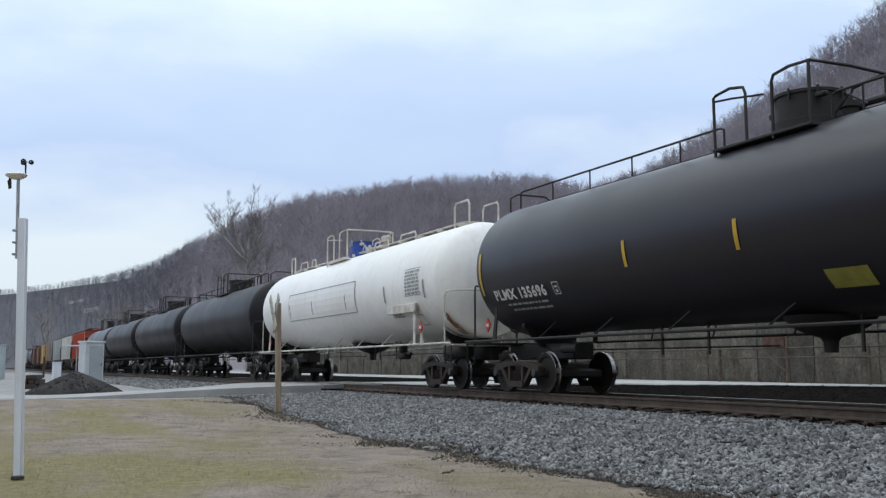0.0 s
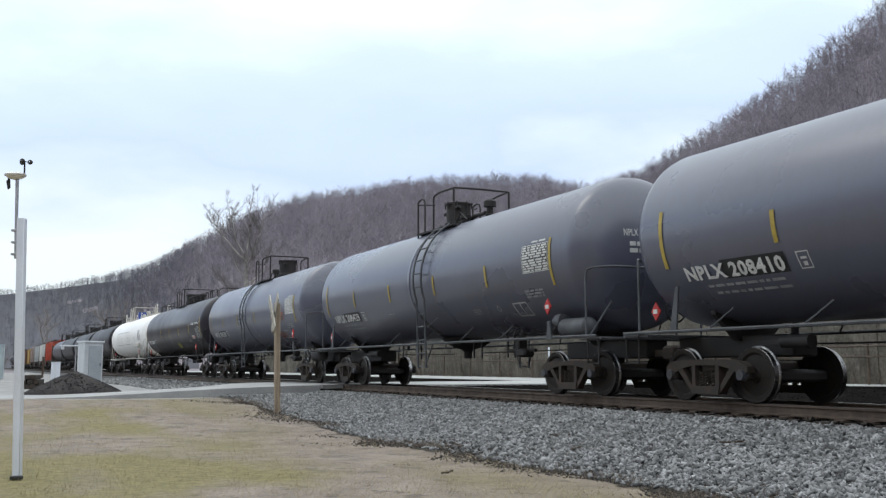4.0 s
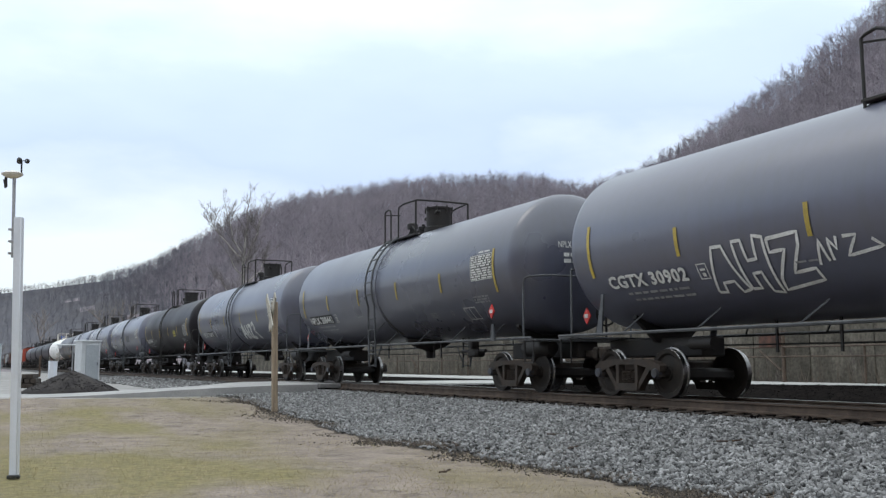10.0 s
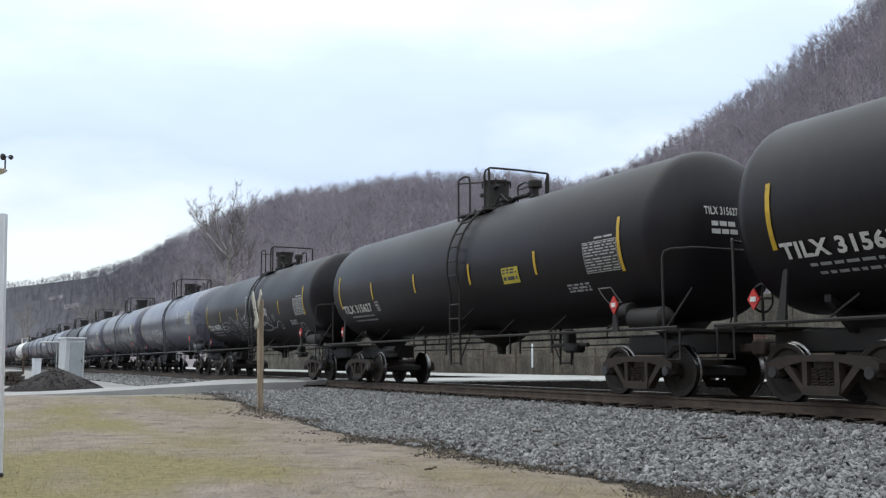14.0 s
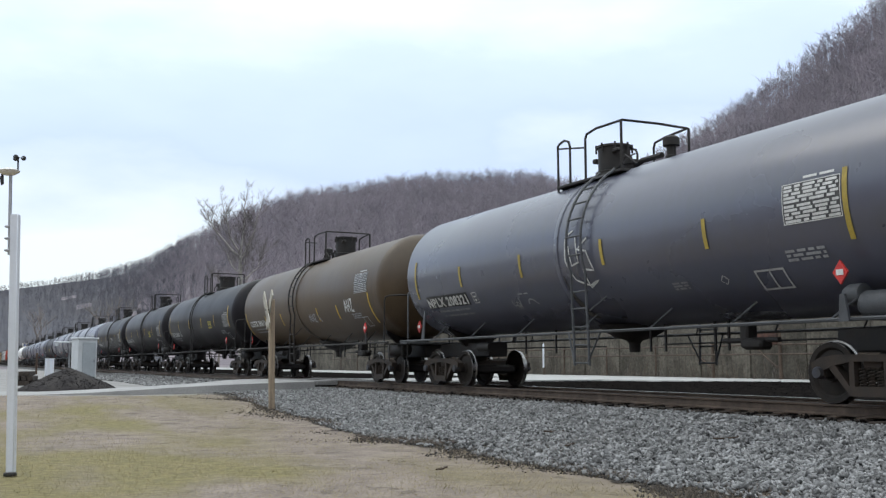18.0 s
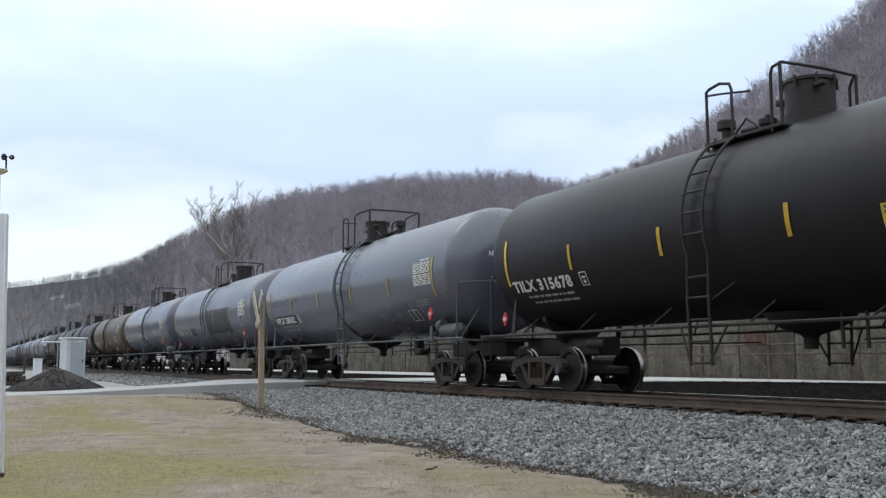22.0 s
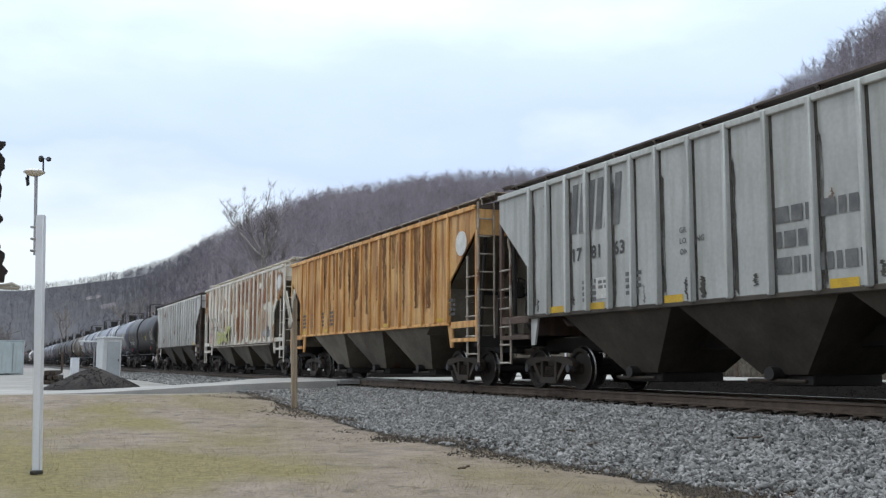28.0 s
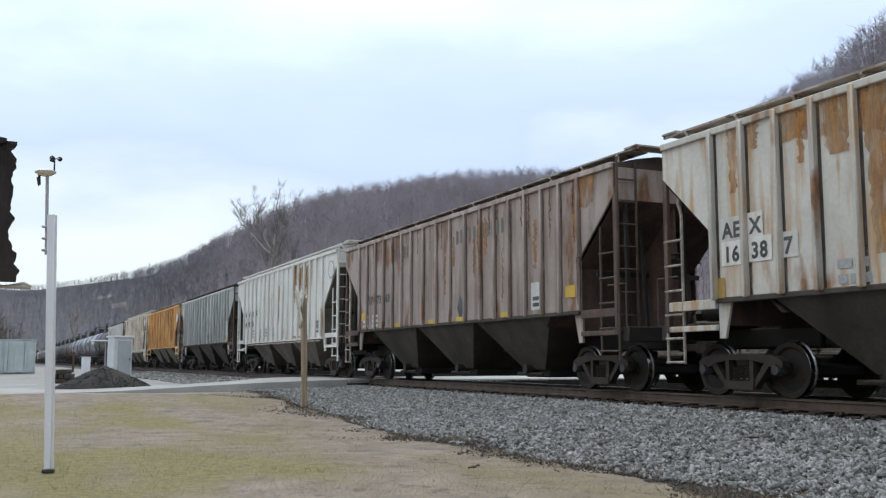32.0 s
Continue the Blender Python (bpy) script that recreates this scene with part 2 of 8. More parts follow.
M["faded_tape"] = mat("faded_orange_tape", (0.50, 0.33, 0.21), (0.42, 0.27, 0.17), 0.6, scale=3, fine=20, bump=0)
M["faint_ink"] = mat("ghosted_stencil", (0.15, 0.135, 0.125), (0.2, 0.18, 0.165), 0.7, scale=4, fine=30, bump=0)
M["soft_ink"] = mat("worn_dark_stencil", (0.10, 0.105, 0.11), (0.17, 0.17, 0.17), 0.6, scale=4, fine=30, bump=0)
M["roofwalk"] = mat("rusted_walkway_steel", (0.09, 0.066, 0.055), (0.055, 0.042, 0.036), 0.7, scale=3, fine=40, bump=0.1)
M["red_car"] = mat("orange_red_car_paint", (0.52, 0.09, 0.04), (0.42, 0.07, 0.04), 0.55, scale=1.0, fine=14, bump=0.03, streak=(0.3, 0.06, 0.04), streak_amt=0.5)
M["box_yellow"] = mat("yellow_boxcar_paint", (0.5, 0.33, 0.09), (0.42, 0.27, 0.08), 0.55, scale=1.0, fine=14, bump=0.03, streak=(0.25, 0.15, 0.06), streak_amt=0.5)
M["box_brown"] = mat("brown_boxcar_paint", (0.19, 0.09, 0.06), (0.14, 0.07, 0.05), 0.6, scale=1.0, fine=14, bump=0.03, streak=(0.1, 0.06, 0.05), streak_amt=0.5)
M["rail"] = mat("rusty_rail_web", (0.115, 0.08, 0.057), (0.07, 0.049, 0.037), 0.7, scale=4, fine=40, bump=0.15)
# far rail head: the bright sky it mirrors is put into the colour
M["railtop"] = mat("sky_lit_railhead", (0.72, 0.71, 0.69), (0.6, 0.59, 0.57), 0.4, metal=0.5, scale=6, fine=50, bump=0.02, stretch=(4, 0.3, 4))
M["tie"] = mat("creosoted_tie_wood", (0.035, 0.027, 0.022), (0.06, 0.046, 0.036), 0.85, scale=2, fine=30, bump=0.3, stretch=(0.4, 4, 4))
M["road"] = mat("worn_grey_asphalt", (0.43, 0.42, 0.41), (0.35, 0.345, 0.34), 0.85, scale=0.8, fine=30, bump=0.2)
M["crosspanel"] = mat("concrete_crossing_panel", (0.33, 0.32, 0.31), (0.25, 0.245, 0.24), 0.8, scale=1.5, fine=25, bump=0.2)
M["concrete"] = mat("stained_concrete_wall", (0.165, 0.148, 0.122), (0.085, 0.077, 0.064), 0.9, scale=1.1, fine=9, bump=0.3, streak=(0.07, 0.062, 0.05), streak_amt=0.5, rust=(0.2, 0.185, 0.155), rust_at=0.6, rust_scale=2.2, grain=0.3, gloss=0.2)
M["pale_gravel"] = mat("pale_gravel_lane", (0.44, 0.44, 0.43), (0.36, 0.355, 0.345), 0.9, scale=1.2, fine=20, bump=0.2)
M["coldpatch"] = mat("dark_asphalt_millings", (0.038, 0.035, 0.036), (0.064, 0.058, 0.056), 0.95, scale=2, fine=40, bump=0.3, gloss=0.1)
M["white_post"] = mat("white_painted_post", (0.76, 0.79, 0.86), (0.70, 0.73, 0.80), 0.5, scale=2, fine=30, bump=0, grain=0.03, streak=(0.6, 0.58, 0.56), streak_amt=0.3)
M["galv"] = mat("galvanised_pipe", (0.45, 0.46, 0.48), (0.36, 0.37, 0.39), 0.4, metal=0.8, scale=4, fine=40, bump=0.05)
M["white_plastic"] = mat("white_weathered_plastic", (0.75, 0.74, 0.72), (0.66, 0.64, 0.62), 0.4, scale=5, fine=40, bump=0.03)
M["black_plastic"] = mat("black_plastic", (0.02, 0.02, 0.022), (0.03, 0.03, 0.03), 0.4, scale=5, fine=40, bump=0.02)
M["old_wood"] = mat("grey_brown_old_timber", (0.38, 0.3, 0.215), (0.26, 0.2, 0.145), 0.85, scale=3, fine=30, bump=0.3, stretch=(6, 6, 0.6))
M["sign_white"] = mat("weathered_white_sign_paint", (0.42, 0.4, 0.35), (0.3, 0.27, 0.22), 0.7, scale=5, fine=30, bump=0.1)
M["hut"] = mat("silver_white_hut_metal", (0.62, 0.64, 0.66), (0.54, 0.56, 0.58), 0.45, metal=0.2, scale=1.5, fine=20, bump=0.03)
M["hut_door"] = mat("pale_grey_hut_door", (0.40, 0.43, 0.46), (0.35, 0.38, 0.41), 0.45, scale=1.5, fine=20, bump=0.03)
M["shed_blue"] = mat("pale_blue_grey_steel", (0.46, 0.53, 0.55), (0.38, 0.44, 0.46), 0.5, scale=1.2, fine=20, bump=0.03, streak=(0.28, 0.3, 0.3), streak_amt=0.4)
M["bark"] = mat("rough_brown_bark", (0.10, 0.065, 0.045), (0.055, 0.036, 0.028), 0.95, scale=6, fine=30, bump=0.8, stretch=(2, 2, 0.5))
M["dark_bark"] = mat("dark_old_bark", (0.035, 0.025, 0.025), (0.018, 0.014, 0.015), 0.95, scale=6, fine=30, bump=0.8, stretch=(2, 2, 0.5))
M["pale_bark"] = mat("pale_sycamore_bark", (0.45, 0.42, 0.39), (0.27, 0.25, 0.23), 0.85, scale=1.5, fine=12, bump=0.2)
M["twig"] = mat("grey_brown_twigs", (0.25, 0.215, 0.19), (0.18, 0.155, 0.14), 0.9, scale=0.3, fine=5, bump=0)
M["pale_twig"] = mat("pale_sycamore_twigs", (0.215, 0.192, 0.185), (0.16, 0.143, 0.138), 0.9, scale=0.3, fine=5, bump=0)
# grey-violet cast: a little haze is mixed into the wood tones
M["wood_a"] = mat("bare_hillside_woods", (0.233, 0.201, 0.229), (0.147, 0.128, 0.15), 0.95, scale=0.03, fine=0.15, bump=0)
M["wood_b"] = mat("pale_bare_trunks", (0.251, 0.224, 0.248), (0.16, 0.142, 0.158), 0.95, scale=0.03, fine=0.15, bump=0)
M["thicket"] = mat("brown_brush_stems", (0.12, 0.092, 0.075), (0.085, 0.066, 0.055), 0.95, scale=0.3, fine=5, bump=0)
# bluer copy of the woods, with the haze of distance painted in
M["wood_far"] = mat("hazed_bare_woods", (0.0972, 0.0972, 0.119), (0.0743, 0.0702, 0.0837), 0.95, scale=0.012, fine=0.08, bump=0, grain=0.08)
# near black: the shade under and behind the train is in this colour
M["shade_ballast"] = mat("shaded_dark_ballast", (0.008, 0.0075, 0.0075), (0.016, 0.014, 0.013), 1.0, scale=5, fine=30, bump=0.4, gloss=0.0)
M["bed"] = mat("fine_ballast_bed", (0.15, 0.149, 0.148), (0.085, 0.084, 0.084), 1.0, scale=9, fine=40, bump=0.2, gloss=0.05)
M["tie_end"] = mat("rust_dusted_ballast", (0.095, 0.073, 0.054), (0.05, 0.04, 0.031), 0.95, scale=4, fine=30, bump=0.5, gloss=0.1)
M["soil"] = mat("dark_damp_soil", (0.06, 0.054, 0.05), (0.033, 0.03, 0.028), 0.95, scale=4, fine=30, bump=0.4, gloss=0.1)
# near rail head: the dark train it mirrors is put into the colour
M["railtop_shaded"] = mat("shaded_railhead", (0.09, 0.08, 0.075), (0.055, 0.048, 0.045), 0.6, scale=6, fine=50, bump=0.02, stretch=(4, 0.3, 4), gloss=0.2)
M["litter"] = mat("leaf_littered_hillside", (0.214, 0.181, 0.194), (0.148, 0.128, 0.143), 0.95, scale=0.02, fine=0.4, bump=0.4)
M["evergreen"] = mat("dark_evergreen_needles", (0.03, 0.05, 0.035), (0.02, 0.034, 0.026), 0.9, scale=0.5, fine=4, bump=0)
M["straw"] = mat("dry_straw_blades", (0.36, 0.29, 0.18), (0.26, 0.22, 0.12), 0.9, scale=0.7, fine=12, bump=0)
M["weed"] = mat("dead_weed_stems", (0.13, 0.1, 0.075), (0.08, 0.062, 0.05), 0.9, scale=1, fine=12, bump=0)


def grass_ground():
    """Dry winter lawn: straw, bare tan soil and dull green patches, grey gravel beyond the lane."""
    m = mat("dry_winter_lawn", (0.262, 0.212, 0.172), (0.175, 0.14, 0.114), 0.95, scale=1.6, fine=22, bump=0.7, grain=0.24, rust=(0.165, 0.132, 0.104), rust_at=0.575, rust_scale=3.4)
    n, l = m.node_tree.nodes, m.node_tree.links
    bs = n["Principled BSDF"]
    hsv = [x for x in n if x.type == "HUE_SAT"][0]
    tc = n.new("ShaderNodeTexCoord")
    mp = n.new("ShaderNodeMapping")
    mp.inputs["Scale"].default_value = (0.34, 0.15, 1)
    mp.inputs["Location"].default_value = (1.3, 0.4, 0)
    l.new(tc.outputs["Object"], mp.inputs["Vector"])
    t = n.new("ShaderNodeTexNoise")
    t.inputs["Scale"].default_value = 1.0
    t.inputs["Detail"].default_value = 7
    l.new(mp.outputs[0], t.inputs["Vector"])
    r = n.new("ShaderNodeMapRange")
    r.inputs["From Min"].default_value, r.inputs["From Max"].default_value = 0.47, 0.6
    l.new(t.outputs["Fac"], r.inputs["Value"])
    x = n.new("ShaderNodeMix")
    x.data_type = "RGBA"
    x.inputs["B"].default_value = (0.182, 0.152, 0.06, 1)
    bl = n.new("ShaderNodeTexNoise")
    bl.inputs["Scale"].default_value = 9.0
    bl.inputs["Detail"].default_value = 6
    l.new(tc.outputs["Object"], bl.inputs["Vector"])
    tuft = n.new("ShaderNodeMapRange")
    tuft.inputs["From Min"].default_value, tuft.inputs["From Max"].default_value = 0.35, 0.65
    tuft.inputs["To Min"].default_value, tuft.inputs["To Max"].default_value = 0.75, 1.25
    l.new(bl.outputs["Fac"], tuft.inputs["Value"])
    gain = n.new("ShaderNodeHueSaturation")
    gain.inputs["Color"].default_value = (0.182, 0.152, 0.06, 1)
    l.new(tuft.outputs[0], gain.inputs["Value"])
    l.new(gain.outputs[0], x.inputs["B"])
    # the green thins out towards the line
    sx = n.new("ShaderNodeSeparateXYZ")
    l.new(tc.outputs["Object"], sx.inputs[0])
    thin = n.new("ShaderNodeMapRange")
    thin.inputs["From Min"].default_value, thin.inputs["From Max"].default_value = 3.8, 7.2
    thin.inputs["To Min"].default_value, thin.inputs["To Max"].default_value = 1.0, 0.12
    l.new(sx.outputs["X"], thin.inputs["Value"])
    less = n.new("ShaderNodeMath")
    less.operation = "MULTIPLY"
    l.new(r.outputs[0], less.inputs[0])
    l.new(thin.outputs[0], less.inputs[1])
    l.new(less.outputs[0], x.inputs["Factor"])
    l.new(hsv.outputs[0], x.inputs["A"])
    l.new(x.outputs["Result"], bs.inputs["Base Color"])
    return m


M["lawn"] = grass_ground()
M["gravel"] = mat("grey_yard_gravel", (0.31, 0.3, 0.29), (0.24, 0.232, 0.222), 0.95, scale=0.6, fine=18, bump=0.5)


def flaky(m, scale, at):
    """Lets the paint below show through a stain where it has not taken hold."""
    n, l = m.node_tree.nodes, m.node_tree.links
    tc = n.new("ShaderNodeTexCoord")
    mp = n.new("ShaderNodeMapping")
    mp.inputs["Scale"].default_value = (1.3, 1.3, 0.3)
    t = n.new("ShaderNodeTexNoise")
    t.inputs["Scale"].default_value, t.inputs["Detail"].default_value, t.inputs["Roughness"].default_value = scale, 9, 0.65
    r = n.new("ShaderNodeMapRange")
    r.inputs["From Min"].default_value, r.inputs["From Max"].default_value = at - 0.15, at + 0.15
    l.new(tc.outputs["Object"], mp.inputs["Vector"])
    l.new(mp.outputs[0], t.inputs["Vector"])
    l.new(t.outputs["Fac"], r.inputs["Value"])
    l.new(r.outputs[0], n["Principled BSDF"].inputs["Alpha"])


flaky(M["grime"], 2.4, 0.41)
flaky(M["rust_patch"], 3.4, 0.45)
flaky(M["dark_rust"], 3.0, 0.47)
flaky(M["orange_rust"], 3.0, 0.48)
flaky(M["faint_rust"], 3.6, 0.5)

# ---- mesh helpers ----
class MB:
    """Collects vertices and faces of one part."""

    def __init__(self):
        self.v, self.f = [], []

    def add(self, v, f):
        k = len(self.v)
        self.v += [tuple(p) for p in v]
        self.f += [tuple(i + k for i in q) for q in f]
        return self

    def box(self, c, s, m=None, bevel=0.0):
        x, y, z = (d / 2 for d in s)
        b = min(bevel, x * 0.9, y * 0.9, z * 0.9)
        if b > 0:
            # a box with cut edges: eight corners of three points each
            pts, idx = [], {}
            for sx in (-1, 1):
                for sy in (-1, 1):
                    for sz in (-1, 1):
                        for k, p in enumerate(((x, y - b, z - b), (x - b, y, z - b), (x - b, y - b, z))):
                            idx[sx, sy, sz, k] = len(pts)
                            pts.append(Vector((p[0] * sx, p[1] * sy, p[2] * sz)))
            fs = []
            for k in range(3):
                o = [d for d in range(3) if d != k]
                for s1 in (-1, 1):
                    q = []
                    for a, e in ((-1, -1), (1, -1), (1, 1), (-1, 1)):
                        sg = [0, 0, 0]
                        sg[k], sg[o[0]], sg[o[1]] = s1, a, e
                        q.append(idx[(*sg, k)])
                    fs.append(q if (s1 > 0) == (k != 1) else q[::-1])
            for k in range(3):
                o = [d for d in range(3) if d != k]
                for a in (-1, 1):
                    for e in (-1, 1):
                        sg = [0, 0, 0]
                        sg[o[0]], sg[o[1]] = a, e
                        lo, hi = list(sg), list(sg)
                        lo[k], hi[k] = -1, 1
                        fs.append((idx[(*lo, o[0])], idx[(*hi, o[0])], idx[(*hi, o[1])], idx[(*lo, o[1])]))
            for sx in (-1, 1):
                for sy in (-1, 1):
                    for sz in (-1, 1):
                        fs.append(tuple(idx[sx, sy, sz, k] for k in range(3)))
        else:
            pts = [Vector((a * x, e * y, g * z)) for a in (-1, 1) for e in (-1, 1) for g in (-1, 1)]
            fs = [(0, 1, 3, 2), (4, 6, 7, 5), (0, 4, 5, 1), (2, 3, 7, 6), (0, 2, 6, 4), (1, 5, 7, 3)]
        c = Vector(c)
        return self.add([(m @ p if m else p) + c for p in pts], fs)

    def cyl(self, p0, p1, r, n=12, r1=None, caps=True):
        p0, p1 = Vector(p0), Vector(p1)
        r1 = r if r1 is None else r1
        w = (p1 - p0).normalized()
        u = w.orthogonal().normalized()
        e = w.cross(u)
        ring = [u * math.cos(2 * math.pi * k / n) + e * math.sin(2 * math.pi * k / n) for k in range(n)]
        v = [p0 + d * r for d in ring] + [p1 + d * r1 for d in ring]
        f = [(k, (k + 1) % n, n + (k + 1) % n, n + k) for k in range(n)]
        if caps:
            f += [tuple(range(n))[::-1], tuple(range(n, 2 * n))]
        return self.add(v, f)

    def tube(self, pts, r, n=6):
        """A bent bar through the points."""
        pts = [Vector(p) for p in pts]
        v, f = [], []
        u = None
        for i, p in enumerate(pts):
            d = (pts[min(i + 1, len(pts) - 1)] - pts[max(i - 1, 0)]).normalized()
            u = d.orthogonal().normalized() if u is None else (u - d * u.dot(d)).normalized()
            e = d.cross(u)
            v += [p + (u * math.cos(2 * math.pi * k / n) + e * math.sin(2 * math.pi * k / n)) * r for k in range(n)]
        for i in range(len(pts) - 1):
            f += [(i * n + k, i * n + (k + 1) % n, (i + 1) * n + (k + 1) % n, (i + 1) * n + k) for k in range(n)]
        f += [tuple(range(n))[::-1], tuple(range((len(pts) - 1) * n, len(pts) * n))]
        return self.add(v, f)

    def lathe(self, prof, n=24, c=(0, 0, 0), axis="y", close=True):
        """Turns a profile of (radius, along) round an axis."""
        v, f = [], []
        for r, a in prof:
            for k in range(n):
                q = 2 * math.pi * k / n
                p = {"y": (r * math.cos(q), a, r * math.sin(q)), "z": (r * math.cos(q), r * math.sin(q), a), "x": (a, r * math.cos(q), r * math.sin(q))}[axis]
                v.append((p[0] + c[0], p[1] + c[1], p[2] + c[2]))
        for i in range(len(prof) - 1):
            f += [(i * n + k, i * n + (k + 1) % n, (i + 1) * n + (k + 1) % n, (i + 1) * n + k) for k in range(n)]
        if close:
            f += [tuple(range(n))[::-1], tuple(range((len(prof) - 1) * n, len(prof) * n))]
        return self.add(v, f)

    def slab(self, poly, h, axis="x", at=0.0):
        """A flat polygon given in the two other axes, h thick about at."""
        n = len(poly)
        put = {"x": lambda a, b, d: (d, a, b), "y": lambda a, b, d: (a, d, b), "z": lambda a, b, d: (a, b, d)}[axis]
        v = [put(a, b, at - h / 2) for a, b in poly] + [put(a, b, at + h / 2) for a, b in poly]
        f = [tuple(range(n))[::-1], tuple(range(n, 2 * n))] + [(k, (k + 1) % n, n + (k + 1) % n, n + k) for k in range(n)]
        return self.add(v, f)


def to_mesh(name, b, material=None, smooth=None):
    me = bpy.data.meshes.new(name)
    me.from_pydata(b.v, [], b.f)
    bm = bmesh.new()
    bm.from_mesh(me)
    bmesh.ops.recalc_face_normals(bm, faces=bm.faces)
    bm.to_mesh(me)
    bm.free()
    if smooth:
        me.shade_smooth()
        me.set_sharp_from_angle(angle=radians(smooth))
    me.materials.append(material)
    return me


CACHE = {}


def cached(key, make, smooth=40):
    """The one mesh of alike parts."""
    if key not in CACHE:
        CACHE[key] = to_mesh(str(key if isinstance(key, str) else key[0]), make(), None, smooth)
    return CACHE[key]


def part(name, bm, material, parent, label="", at=None, smooth=40):
    """One mesh under a thing or a part; bm is a builder or a finished shared mesh."""
    me = bm if isinstance(bm, bpy.types.Mesh) else to_mesh(name, bm, None, smooth)
    ob = new(name, me)
    ob.material_slots[0].link = "OBJECT"
    ob.material_slots[0].material = material
    ob.parent = parent
    if at is not None:
        ob.matrix_basis = at
    if label:
        ob["label"] = label
    return ob


def thing(name, label, category, at=None, group="", kind=""):
    ob = new(name)
    if at is not None:
        ob.matrix_basis = at
    return tagged(ob, label, category, group, kind)


def solid(name, bm, material, label, category, at=None, group="", kind="", smooth=40):
    ob = part(name, bm, material, None, label, at, smooth)
    return tagged(ob, label, category, group, kind)


def arrays(name, v, f, material):
    """A big mesh from arrays of vertices and triangles."""
    me = bpy.data.meshes.new(name)
    v, f = np.asarray(v, dtype=np.float32), np.asarray(f, dtype=np.int32)
    me.vertices.add(len(v))
    me.vertices.foreach_set("co", v.ravel())
    me.loops.add(f.size)
    me.loops.foreach_set("vertex_index", f.ravel())
    me.polygons.add(len(f))
    me.polygons.foreach_set("loop_start", np.arange(0, f.size, f.shape[1], dtype=np.int32))
    me.update(calc_edges=True)
    me.materials.append(material)
    return me

# ---- the ground ----
TRACK_X = 12.36      # middle of the line; its rails run along y, their tops at z = 0
ROAD_Y0, ROAD_Y1 = 32.0, 38.0


def sm(a, b, t):
    t = min(max((t - a) / (b - a), 0.0), 1.0)
    return t * t * (3 - 2 * t)


def road_z(x):
    return -0.36 + 0.335 * sm(0.5, 10.6, x) if x < TRACK_X else -0.025 - 0.06 * sm(14, 20, x)


def ground_z(x, y):
    base = -0.85 + 0.47 * sm(19, 31.5, y) + 0.03 * math.sin(x * 0.7 + 1) * math.sin(y * 0.45)
    d = x - TRACK_X
    if d < 0:
        toe = 4.9 + 0.25 * math.sin(y * 0.55) + 0.15 * math.sin(y * 1.7)
        bed = -0.27 - 0.62 * max(0.0, (-d - 1.7) / (toe - 1.7))
        z = max(base, bed)
    else:
        z = -0.27 if d < 1.8 else -0.27 - 0.25 * sm(1.8, 4, d) + 0.45 * sm(9.5, 12, d)
        if d > 1.2:
            # it climbs to the lane at the crossing
            z += (-0.1 - z) * sm(25, 31.4, y) * sm(1.2, 2.2, d)
    if ROAD_Y0 - 0.3 < y < ROAD_Y1 + 0.3 and x < 24:
        z = min(z, road_z(x) - 0.12)
    return z


def spread(fine0, fine1, step, far, grow=1.35):
    """Grid lines: even within a stretch, widening outside it."""
    a = list(np.arange(fine0, fine1 + 1e-6, step))
    d = step
    while a[-1] < far:
        d *= grow
        a.append(a[-1] + d)
    d = step
    while a[0] > -far:
        d *= grow
        a.insert(0, a[0] - d)
    return a


def make_ground():
    xs, ys = spread(-8, 32, 0.35, 3000), spread(2, 46, 0.5, 3500)
    nx = len(xs)
    v = [(x, y, ground_z(x, y) + 0.012 * noise.noise((x * 2, y * 2, 0))) for y in ys for x in xs]
    f, idx = [], []
    for j in range(len(ys) - 1):
        for i in range(nx - 1):
            f.append((j * nx + i, j * nx + i + 1, (j + 1) * nx + i + 1, (j + 1) * nx + i))
            x, y = (xs[i] + xs[i + 1]) / 2, (ys[j] + ys[j + 1]) / 2
            wob = 0.35 * noise.noise((x * 0.6, y * 0.6, 3))
            # ground under and past the train takes the colour with painted shade
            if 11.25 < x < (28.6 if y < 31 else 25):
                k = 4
            elif 10.75 < x < 12:
                k = 5
            elif 8.2 + wob < x < 12:
                k = 1
            elif y > 31 or x >= 18:
                k = 2 if y < 160 and -70 < x < 60 else 3
            else:
                k = 0
            idx.append(k)
    me = bpy.data.meshes.new("ground")
    me.from_pydata(v, [], f)
    for m in ("lawn", "bed", "gravel", "litter", "shade_ballast", "tie_end"):
        me.materials.append(M[m])
    me.polygons.foreach_set("material_index", idx)
    me.shade_smooth()
    tagged(new("ground", me), "dry winter lawn, crushed stone and gravel beside the line", "ground", kind="structure")


make_ground()


